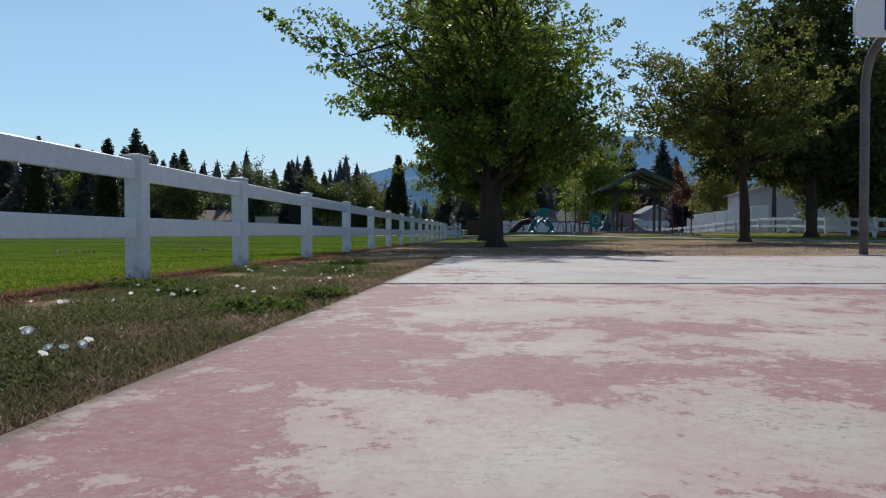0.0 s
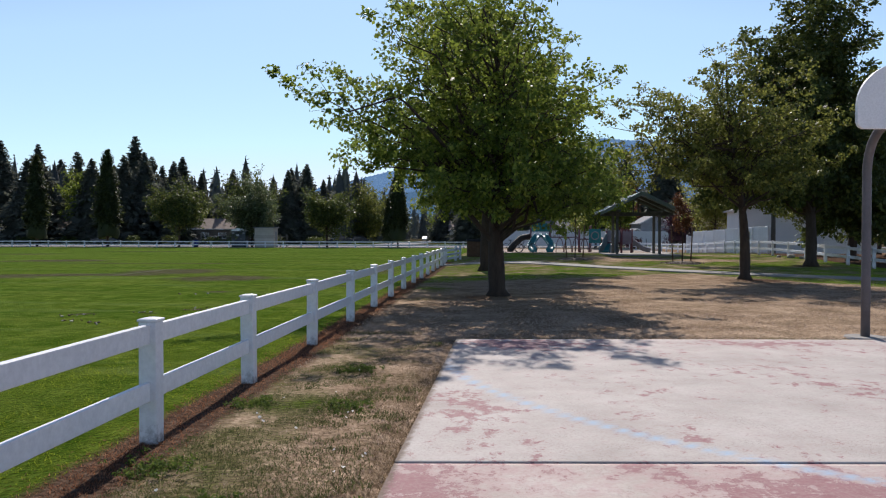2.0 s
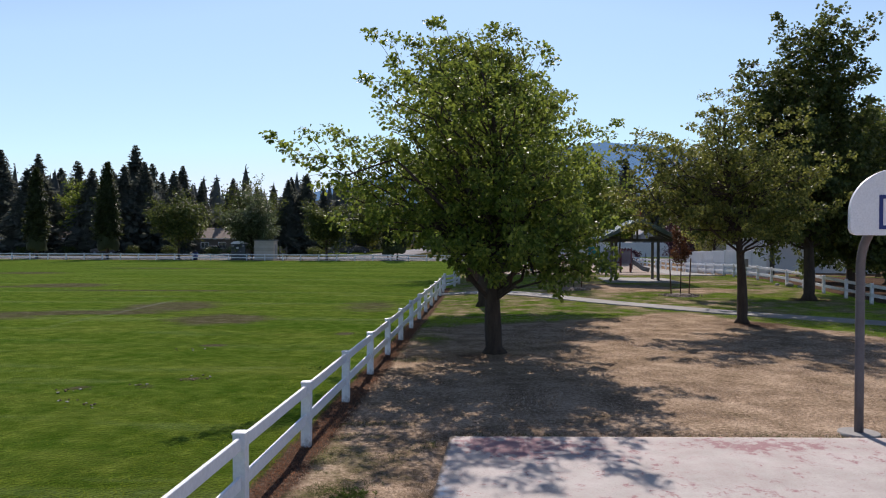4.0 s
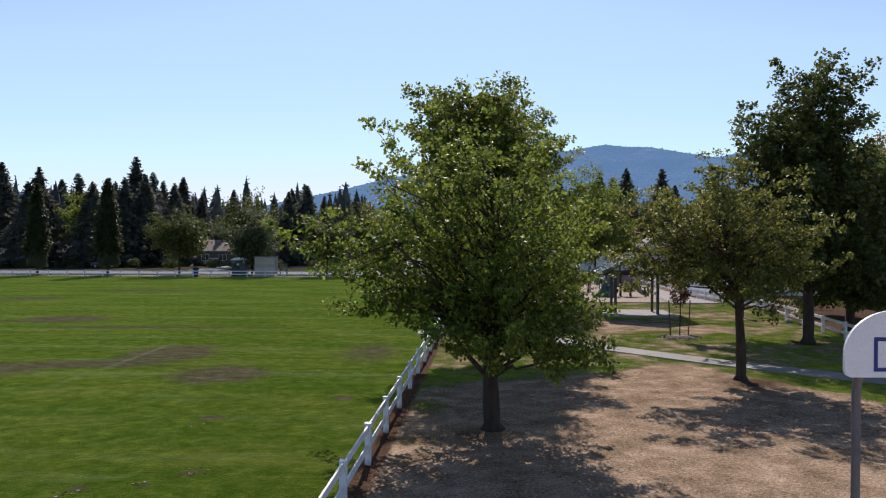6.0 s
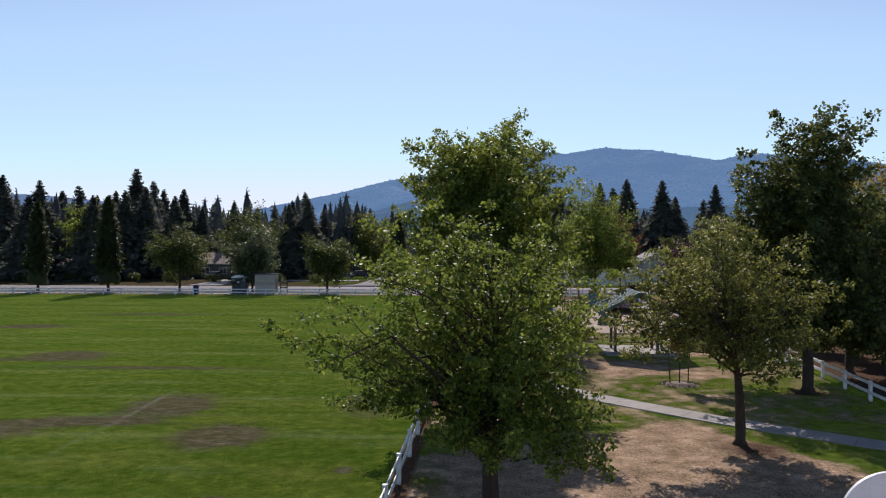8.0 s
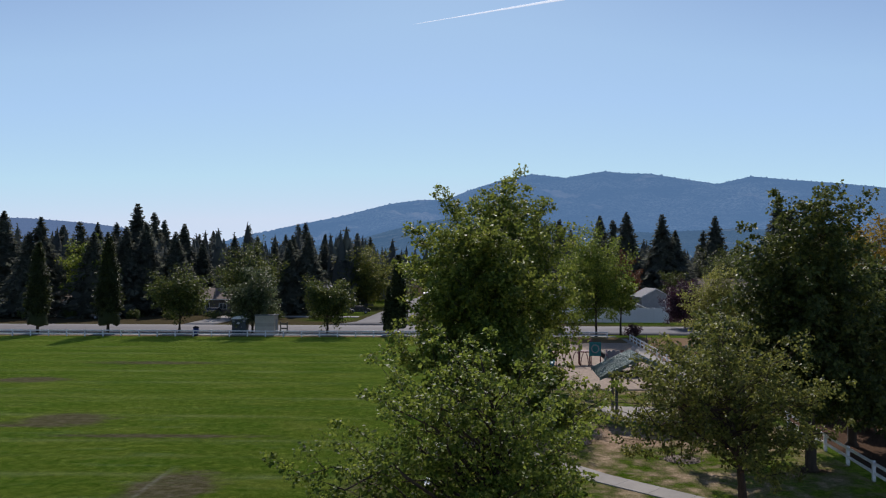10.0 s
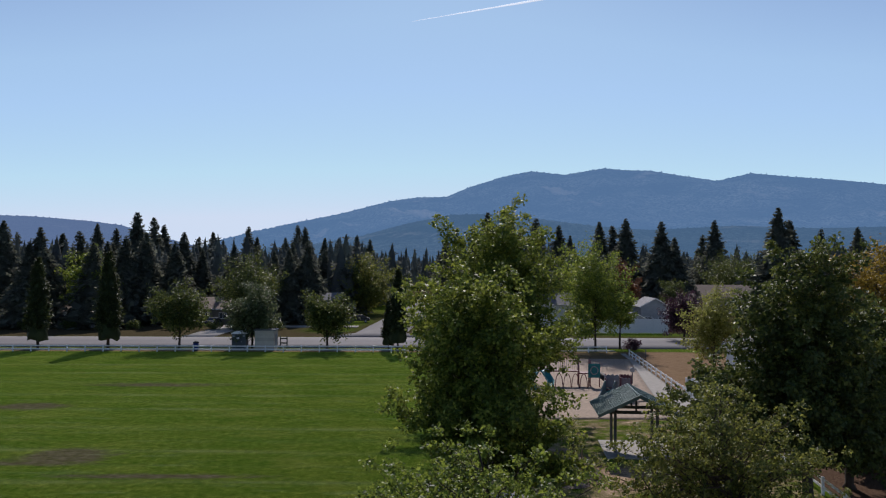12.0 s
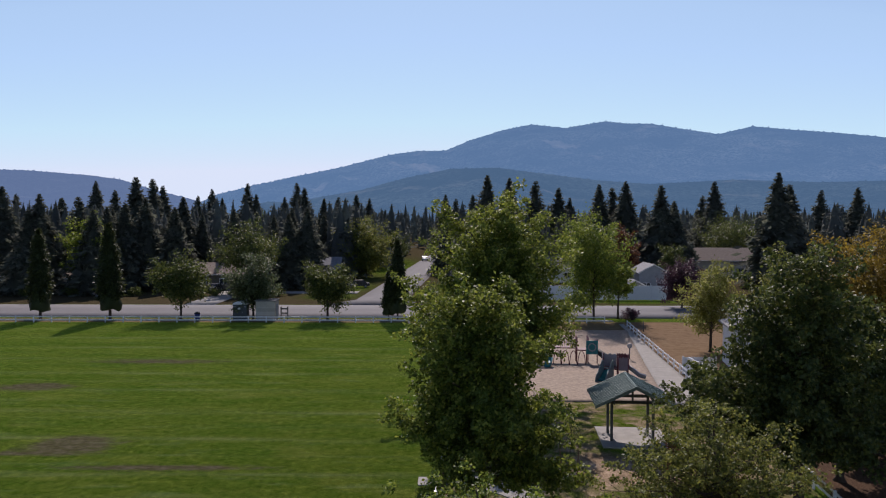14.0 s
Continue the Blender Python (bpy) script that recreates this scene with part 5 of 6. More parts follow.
# ---- picnic shelter ----
def shelter():
    s = thing("picnic_shelter", 11.5, 45.4, float(rise(11.5, 45.4)) + 0.01, -4.5, "open picnic shelter with a green ribbed metal roof", "shelter")
    part("slab", boxed(-1.85, 2.2, -2.1, 2.3, -0.25, 0.06, 0.01), CONC, s, "pale concrete floor slab")
    for x in (-1.22, 1.22):
        for y in (-0.85, 0.85):
            part("post", boxed(x - 0.075, x + 0.075, y - 0.075, y + 0.075, 0.06, 2.48, 0.008), TIMBER, s)
    for y in (-0.85, 0.85):
        part("beam", boxed(-2.0, 2.0, y - 0.05, y + 0.05, 2.32, 2.50, 0.006), TIMBER, s)
        part("king_post", boxed(-0.05, 0.05, y - 0.05, y + 0.05, 2.50, 3.30), TIMBER, s)
        for q in (-1, 1):
            bm = prism([(q * 2.2, 2.36), (q * 2.2, 2.50), (0, 3.52), (0, 3.36)], y - 0.05, y + 0.05, "y")
            part("rafter", bm, TIMBER, s)
    for q in (-1, 1):
        part("beam", boxed(q * 1.22 - 0.05, q * 1.22 + 0.05, -1.9, 1.9, 2.50, 2.64, 0.006), TIMBER, s)
    # ribbed roof planes
    for q in (-1, 1):
        bm = bmesh.new()
        ex, ez, rz = 2.35, 2.40, 3.56
        n = 14
        slope = math.hypot(ex, rz - ez)
        box(bm, 0, slope, -2.15, 2.15, 0, 0.03)
        ang = math.atan2(rz - ez, ex)
        o = part("roof_panel", bm, ROOF, s)
        rib = None
        for k in range(n + 1):
            y = -2.15 + 4.3 * k / n
            if rib is None:
                rib = one = part("rib", boxed(0, slope, -0.04, 0.04, 0.03, 0.10, 0.008), ROOF, o)
            else:
                one = part_of("rib", rib.data, ROOF, o)
            one.location.y = y
        m = Matrix.Translation((0, 0, rz)) @ Matrix.Rotation(0 if q > 0 else math.pi, 4, "Z") @ Matrix.Rotation(ang, 4, "Y")
        o.matrix_basis = m
    part("ridge_cap", prism([(-0.16, 3.515), (0, 3.65), (0.16, 3.515), (0, 3.60)], -2.17, 2.17, "y"), ROOF, s)
    for q in (-1, 1):
        for y in (-2.16, 2.16):
            part("fascia", prism([(q * 2.36, 2.30), (q * 2.36, 2.42), (0, 3.58), (0, 3.44)], y - 0.02, y + 0.02, "y"), ROOF, s)
    return s


shelter()


# ---- playground ----
def play_post(parent, x, y, h, r=0.05, mat=None):
    return part("post", tubed([(x, y, -0.1), (x, y, h)], r, 8), mat or MAROON, parent)


def slide(parent, x, y, z, side, mat=None, length=2.3):
    """A curved trough slide from a deck at height z."""
    bm = bmesh.new()
    rows = []
    for k in range(13):
        s = k / 12
        px = x + side * 0.75 * math.sin(s * 2.4) - side * 0.15
        py = y - length * s
        pz = z * (1 - s) ** 0.9 * (0.85 + 0.15 * math.cos(s * 6)) + 0.12
        rows.append([bm.verts.new((px + a, py, pz + b)) for a, b in ((-0.33, 0.22), (-0.27, 0.22), (-0.20, 0.0), (0.20, 0.0), (0.27, 0.22), (0.33, 0.22), (0.26, -0.06), (-0.26, -0.06))])
    for a, b in zip(rows, rows[1:]):
        for k in range(8):
            f = bm.faces.new((a[k], a[(k + 1) % 8], b[(k + 1) % 8], b[k]))
            f.smooth = True
    bm.faces.new(rows[0])
    bm.faces.new(rows[-1][::-1])
    bmesh.ops.recalc_face_normals(bm, faces=bm.faces[:])
    return part("slide", bm, mat or TEAL, parent, "glossy teal plastic slide")


def arch(parent, x0, x1, y, h, r=0.035):
    pts = [(x0 + (x1 - x0) * (0.5 - 0.5 * math.cos(a)), y, h * math.sin(a)) for a in np.linspace(0, math.pi, 12)]
    return part("arch_bar", tubed(pts, r, 7), MAROON, parent)


def play_structure_slides():
    s = thing("play_structure", 9.3, 72.4, 0.03, -5, "teal and maroon play structure with twin curved slides", "playground", "play structures")
    for x in (-0.9, 0.9):
        for y in (-0.9, 0.9):
            play_post(s, x, y, 2.6)
    part("deck", boxed(-0.95, 0.95, -0.95, 0.95, 1.42, 1.52, 0.01), MAROON, s)
    slide(s, -0.35, -0.9, 1.45, -1)
    slide(s, 0.35, -0.9, 1.45, 1)
    part("panel", boxed(-0.85, 0.85, -0.98, -0.93, 1.95, 2.55, 0.02), TEAL, s, "teal plastic hood panel")
    part("hood", prism([(-0.9, 2.1), (0.9, 2.1), (0.9, 2.6), (0.55, 2.8), (-0.55, 2.8), (-0.9, 2.6)], 0.88, 0.94, "y"), TEAL, s)
    # tube crawl on one side, bridge with arches on the other
    part("climber", tubed([(-1.0, 0, 1.5), (-1.8, -0.2, 1.35), (-2.5, -0.5, 0.7), (-2.9, -0.8, 0.1)], 0.30, 10), DARK, s, "dark curved climbing tube")
    part("bridge_deck", boxed(0.95, 3.6, -0.5, 0.5, 1.38, 1.48, 0.01), MAROON, s)
    for k in range(15):
        part("rail_bar", tubed([(1.05 + k * 0.18, -0.5, 1.45), (1.05 + k * 0.18, -0.5, 2.5)], 0.018, 5), GREYP, s)
    part("top_rail", tubed([(0.95, -0.5, 2.5), (3.7, -0.5, 2.5)], 0.03, 6), MAROON, s)
    for x in (3.65, 4.7):
        for y in (-0.55, 0.55):
            play_post(s, x, y, 2.5)
    part("deck", boxed(3.6, 4.75, -0.6, 0.6, 1.2, 1.3, 0.01), MAROON, s)
    for k in range(4):
        arch(s, 1.4 + k * 0.75, 2.1 + k * 0.75, -1.3 - 0.1 * k, 1.35)
    bm = prism([(4.5, 0.9), (5.6, 0.9), (5.6, 2.2), (4.5, 2.2)], -0.75, -0.68, "y", 0.02)
    pnl = part("panel", bm, TEAL, s, "teal plastic play panel with a round window")
    ring = bmesh.new()
    tube(ring, [(5.05 + 0.34 * math.cos(a), -0.78, 1.58 + 0.36 * math.sin(a)) for a in np.linspace(0, 2 * math.pi, 17)], 0.05, 6, False)
    part("window_ring", ring, GREYP, pnl)
    for x in (4.55, 5.55):
        play_post(s, x, -0.6, 2.3)
    part("side_slide", tubed([(5.6, -0.4, 1.2), (6.2, -0.9, 0.75), (6.7, -1.3, 0.3), (7.0, -1.6, 0.12)], [0.28, 0.30, 0.30, 0.28], 10), DARK, s, "dark plastic slide")
    return s


PANELP = mottled("grey_mauve_plastic", (0.17, 0.15, 0.18), (0.25, 0.22, 0.26), 3, 0.5, bump=0.05)
SLATEP = mottled("grey_green_plastic", (0.10, 0.15, 0.16), (0.16, 0.22, 0.23), 3, 0.45, bump=0.05)


def play_structure_towers():
    s = thing("play_structure", 14.5, 64.4, float(rise(14.5, 64.4)) + 0.03, -10, "small maroon and grey play structure with moulded slides", "playground", "play structures")
    for x, y, h in ((-0.62, -0.62, 1.85), (0.62, -0.62, 1.95), (-0.62, 0.62, 2.05), (0.62, 0.62, 2.05), (1.45, -0.45, 1.8), (1.45, 0.62, 1.95)):
        play_post(s, x, y, h, 0.06)
    part("deck", boxed(-0.6, 0.6, -0.6, 0.6, 0.80, 0.90, 0.01), MAROON, s)
    part("deck", boxed(0.62, 1.42, -0.5, 0.6, 0.98, 1.08, 0.01), MAROON, s)
    wave = [(0.0, 0.0), (1.1, 0.0), (1.1, 1.02), (0.92, 1.16), (0.72, 1.04), (0.55, 1.2), (0.36, 1.04), (0.18, 1.16), (0.0, 1.02)]
    for x, y, z, turn, w, mat in ((-0.55, 0.64, 0.85, 0, 1.0, GREYP), (0.66, 0.66, 0.9, 0, 0.68, MAROON), (1.5, -0.42, 0.9, 90, 0.9, MAROON), (0.66, -0.52, 0.75, 0, 0.68, PANELP), (-0.66, -0.55, 0.9, 90, 1.0, PANELP)):
        o = part("wall_panel", prism([(a * w, b) for a, b in wave], -0.03, 0.03, "y", 0.012), mat, s, "wavy-topped moulded plastic panel")
        o.matrix_basis = pose(x, y, z, 0, 0, turn)
    # moulded slide between two rounded side boards
    cheek = [(0.0, 0.0), (1.75, 0.0), (1.75, 1.62), (1.45, 1.66), (1.05, 1.30), (0.62, 0.86), (0.22, 0.62), (0.03, 0.34)]
    for x in (-0.95, -0.12):
        o = part("slide_cheek", prism(cheek, -0.05, 0.05, "y", 0.02), SLATEP, s, "grey-green moulded slide side")
        o.matrix_basis = pose(x - 0.35, -2.15, 0.0, 0, 0, 66)
    bm = prism([(0.1, 0.12), (0.55, 0.20), (1.7, 0.92), (1.7, 0.84), (0.55, 0.12), (0.1, 0.04)], -0.36, 0.36, "y", 0.01)
    part("slide_chute", bm, TEAL, s, "pale teal plastic chute").matrix_basis = pose(-0.90, -1.98, 0.04, 0, 0, 66)
    # low chute at the far side
    pts = [(1.5, 0.0, 1.0), (1.95, -0.1, 0.72), (2.4, -0.25, 0.36), (2.95, -0.35, 0.22)]
    for q in (-0.24, 0.24):
        part("chute_rim", tubed([(a, b + q, c + 0.14) for a, b, c in pts], 0.05, 7), GREYP, s)
    part("chute_bed", tubed(pts, [0.20, 0.20, 0.2, 0.18], 8), GREYP, s)
    for k in range(4):
        part("rung", tubed([(-1.0, 0.25 + 0.0 * k, 0.2 + 0.2 * k), (-1.0 + 0.36, 0.25, 0.2 + 0.2 * k)], 0.022, 6), MAROON, s)
    return s


def marker_post(x, y, h, disc, label):
    s = thing("marker_post", x, y, float(rise(x, y)), 0, label, "post")
    part("post", tubed([(0, 0, -0.1), (0, 0, h)], 0.05, 8), STEEL, s)
    if disc:
        bm = bmesh.new()
        bmesh.ops.create_cone(bm, cap_ends=True, segments=18, radius1=0.24, radius2=0.24, depth=0.12)
        bmesh.ops.transform(bm, matrix=Matrix.Translation((0, 0, h)) @ Matrix.Rotation(math.pi / 2, 4, "X"), verts=bm.verts)
        part("head", bm, GREYP, s)


marker_post(18.4, 73.5, 1.35, True, "grey play post with a round head beside the walkway")
marker_post(24.7, 92.2, 1.3, False, "plain dark post in the dry yard")


play_structure_slides()
play_structure_towers()


def bicycle(x, y, turn, lean):
    b = thing("bicycle", x, y, float(rise(x, y)) + 0.03, turn, "dark parked bicycle at the edge of the playground", "bicycle", "bicycles")
    for cx in (-0.52, 0.52):
        bm = tubed([(cx + 0.32 * math.cos(a), 0, 0.34 + 0.32 * math.sin(a)) for a in np.linspace(0, 2 * math.pi, 21)], 0.022, 6, False)
        w = part("wheel", bm, DARK, b)
        bm = bmesh.new()
        for k in range(8):
            a = k * math.pi / 4
            tube(bm, [(cx, 0, 0.34), (cx + 0.31 * math.cos(a), 0, 0.34 + 0.31 * math.sin(a))], 0.003, 3, False)
        part("spokes", bm, STEEL, w)
    bm = bmesh.new()
    for p in ([(-0.52, 0, 0.34), (-0.16, 0, 0.78), (0.36, 0, 0.80), (-0.06, 0, 0.30), (-0.52, 0, 0.34)], [(-0.06, 0, 0.30), (-0.20, 0, 0.90)], [(0.52, 0, 0.34), (0.34, 0, 0.95)]):
        tube(bm, p, 0.018, 6)
    part("frame", bm, DARK, b)
    part("saddle", boxed(-0.34, -0.08, -0.06, 0.06, 0.89, 0.94, 0.02), DARK, b)
    part("handlebar", tubed([(0.30, -0.28, 0.98), (0.36, 0, 0.97), (0.30, 0.28, 0.98)], 0.014, 6), DARK, b)
    b.matrix_basis = b.matrix_basis @ pose(0, 0, 0, lean, 0, 0)
    return b


bicycle(5.1, 55.8, 12, 9)
bicycle(6.1, 56.1, -8, -8)


def notice_bin(x, y):
    t = thing("litter_bin", x, y, float(rise(x, y)), 0, "dark brown slatted litter bin near the park entrance", "bin")
    part("body", boxed(-0.45, 0.45, -0.4, 0.4, 0.05, 1.0, 0.03), BROWN, t)
    for k in range(9):
        part("slat", boxed(-0.45 + k * 0.102, -0.45 + k * 0.102 + 0.085, -0.425, -0.402, 0.08, 0.97), BROWN, t)
    part("lid", boxed(-0.5, 0.5, -0.45, 0.45, 1.0, 1.14, 0.04), DARK, t)
    return t


notice_bin(1.95, 47.5)


def sapling(x, y, h, mat, label, seed, leafy):
    s = thing("sapling", x, y, float(rise(x, y)), 0, label, "sapling", "young staked trees")
    rng = np.random.default_rng(seed)
    bm = tubed([(0, 0, -0.05), (0.03, 0, h * 0.5), (0, 0.02, h)], [0.03, 0.022, 0.008], 7)
    ends = []
    for k in range(16):
        z = h * rng.uniform(0.42, 0.92)
        a = rng.uniform(0, 6.28)
        L = rng.uniform(0.35, 0.8) * (1.15 - 0.5 * z / h)
        e = (L * math.cos(a) * 0.55, L * math.sin(a) * 0.55, z + L * 0.7)
        ends.append(e)
        tube(bm, [(0, 0, z), (e[0] * 0.5, e[1] * 0.5, z + L * 0.28), e], [0.010, 0.007, 0.003], 4, False)
    part("trunk", bm, TWIG, s)
    cs = np.array(ends)
    part_of("crown", leaf_mesh("crown", np.concatenate([cs, cs * [0.6, 0.6, 0.94]]), 0.13, leafy, 0.09, rng), mat, s)
    for q, r in ((-1, 0.42), (1, 0.40)):
        o = part("stake", tubed([(q * r, 0, -0.1), (q * r * 1.22, 0.03, 1.75)], 0.03, 7), BROWN, s)
    bm = bmesh.new()
    bmesh.ops.create_cone(bm, cap_ends=True, segments=20, radius1=0.95, radius2=0.45, depth=0.14)
    for v in bm.verts:
        v.co.z += 0.04
        v.co.x += 0.06 * noise.noise(v.co * 3)
        v.co.y *= 0.85
    part("mulch_ring", bm, MULCH, s, "ring of shredded bark mulch")
    bm = bmesh.new()
    for k in range(150):
        a, r = rng.uniform(0, 6.28), 1.0 * math.sqrt(rng.uniform(0.1, 1))
        m = pose(r * math.cos(a), r * 0.85 * math.sin(a), 0.13 - 0.10 * r, rng.uniform(0, 60), rng.uniform(0, 60), rng.uniform(0, 360))
        box(bm, -0.045, 0.045, -0.018, 0.018, -0.008, 0.008, 0, m)
    tagged(part("mulch", bm, MULCH, s), kind="stuff")
    return s


sapling(11.15, 35.5, 3.0, RUST, "staked young tree with rusty brown leaves in mulch", 91, 60)
sapling(6.7, 38.7, 3.3, LIME, "staked young tree with light green leaves", 92, 22)


def meter_post(x, y):
    t = thing("utility_post", x, y, float(rise(x, y)), 0, "weathered wooden post with a grey meter box", "post")
    part("post", boxed(-0.09, 0.09, -0.09, 0.09, -0.1, 1.75, 0.01), TIMBER, t)
    part("box", boxed(0.09, 0.30, -0.14, 0.10, 0.95, 1.4, 0.02), GREYP, t)
    return t


meter_post(17.2, 43.5)


def utility_pole(x, y, h):
    t = thing("utility_pole", x, y, float(rise(x, y)), 0, "dark weathered timber utility pole by the garage", "pole")
    part("pole", tubed([(0, 0, -0.2), (0, 0, h)], [0.17, 0.12], 10), TIMBER, t)
    part("crossarm", boxed(-1.0, 1.0, -0.06, 0.06, h - 0.5, h - 0.38), TIMBER, t)
    return t


utility_pole(23.9, 55.0, 6.2)


def stones():
    rng = random.Random(7)
    for x, y, r in ((18.9, 41.3, 0.22), (19.1, 40.4, 0.15), (18.5, 41.9, 0.13)):
        bm = bmesh.new()
        bmesh.ops.create_icosphere(bm, subdivisions=2, radius=r)
        for v in bm.verts:
            v.co *= 1 + 0.3 * noise.noise(v.co * 6 + Vector((x, y, 0)))
            v.co.z *= 0.7
        o = part("boulder", bm, CONC)
        o.location = (x, y, float(rise(x, y)) + r * 0.3)
        tagged(o, "small pale boulder at the foot of the fence", "rock", "boulders")


stones()


# ---- along the street ----
def portable_toilet(x, y):
    t = thing("portable_toilet", x, y, 0.05, 0, "dark grey portable toilet with a pale domed roof", "portable toilet")
    part("skid", boxed(-0.98, 0.98, -0.8, 0.8, 0.0, 0.12, 0.01), DARK, t)
    part("body", boxed(-0.93, 0.93, -0.75, 0.75, 0.12, 2.10, 0.03), GREYS_D, t)
    d = part("door", boxed(-0.45, 0.45, -0.79, -0.755, 0.18, 2.0, 0.01), GREYS_D, t)
    part("handle", boxed(0.32, 0.40, -0.82, -0.79, 1.0, 1.15), GREYP, d)
    part("notice", boxed(-0.25, 0.1, -0.80, -0.792, 1.45, 1.7), TRIM, d)
    for q in (-1, 1):
        part("vent", boxed(q * 0.7 - 0.15, q * 0.7 + 0.15, -0.77, -0.752, 1.75, 1.95), GREYP, t)
    prof = [(-1.0, 2.10), (1.0, 2.10), (0.95, 2.22), (0.6, 2.42), (0.0, 2.50), (-0.6, 2.42), (-0.95, 2.22)]
    part("roof", prism(prof, -0.8, 0.8, "y", 0.02), TRIM, t, "pale domed plastic roof")
    part("vent_pipe", tubed([(0.6, 0.5, 2.3), (0.6, 0.5, 2.75)], 0.06, 8), GREYP, t)
    return t


GREYS_D = mottled("dark_grey_plastic", (0.055, 0.065, 0.075), (0.08, 0.09, 0.10), 2, 0.5, bump=0.05)
portable_toilet(-27.1, 101.9)


def field_shed(x, y):
    t = thing("field_shed", x, y, 0.04, 0, "small beige block shed with a flat roof", "shed")
    part("wall", boxed(-1.28, 1.28, -1.2, 1.2, 0, 2.55, 0.01), BEIGE, t)
    for k in range(11):
        part("course", boxed(-1.287, 1.287, -1.207, 1.207, 0.02 + k * 0.23, 0.02 + k * 0.23 + 0.205), BEIGE, t)
    part("roof", boxed(-1.42, 1.42, -1.35, 1.35, 2.55, 2.68, 0.02), SLATE, t)
    part("door", boxed(1.29, 1.33, -0.45, 0.45, 0.05, 2.05), GREYS, t)
    return t


field_shed(-23.7, 102.5)


def notice_frame(x, y):
    t = thing("sign_frame", x, y, 0, 0, "short dark timber rail frame beside the shed", "frame")
    for q in (-0.45, 0.45):
        part("post", boxed(q - 0.07, q + 0.07, -0.07, 0.07, -0.1, 1.75), TIMBER, t)
    for z in (0.75, 1.35):
        part("rail", boxed(-0.45, 0.45, -0.03, 0.03, z, z + 0.18), TIMBER, t)
    return t


notice_frame(-21.4, 102.6)


def street_bin(x, y):
    t = thing("street_bin", x, y, 0.03, 0, "dark blue round litter bin by the street fence", "bin")
    part("body", tubed([(0, 0, 0), (0, 0, 0.95)], [0.32, 0.36], 14), BLUE, t)
    part("lid", tubed([(0, 0, 0.95), (0, 0, 1.12), (0, 0, 1.25)], [0.40, 0.34, 0.08], 14), DARK, t)
    return t


street_bin(-32.6, 100.6)


def wall_with_openings(name, w, h, holes, mat, parent, thick=0.2):
    """A wall along x with rectangular holes through it."""
    bm = bmesh.new()
    xs = sorted({-w / 2, w / 2, *[v for a in holes for v in (a[0], a[1])]})
    zs = sorted({0.0, h, *[v for a in holes for v in (a[2], a[3])]})
    for x0, x1 in zip(xs, xs[1:]):
        for z0, z1 in zip(zs, zs[1:]):
            mx, mz = (x0 + x1) / 2, (z0 + z1) / 2
            if not any(a[0] < mx < a[1] and a[2] < mz < a[3] for a in holes):
                box(bm, x0, x1, 0, thick, z0, z1)
    bmesh.ops.remove_doubles(bm, verts=bm.verts, dist=0.0005)
    return part(name, bm, mat, parent)


def window(parent, x, y, z0, w, h):
    f = bmesh.new()
    for a in ((-w / 2, w / 2, z0, z0 + 0.07), (-w / 2, w / 2, z0 + h - 0.07, z0 + h), (-w / 2, -w / 2 + 0.07, z0 + 0.07, z0 + h - 0.07), (w / 2 - 0.07, w / 2, z0 + 0.07, z0 + h - 0.07), (-0.03, 0.03, z0 + 0.07, z0 + h - 0.07)):
        box(f, x + a[0], x + a[1], y - 0.03, y + 0.08, a[2], a[3])
    win = part("window", f, TRIM, parent)
    part("pane", boxed(x - w / 2 + 0.02, x + w / 2 - 0.02, y + 0.04, y + 0.06, z0 + 0.02, z0 + h - 0.02), GLASS, win)
    return win


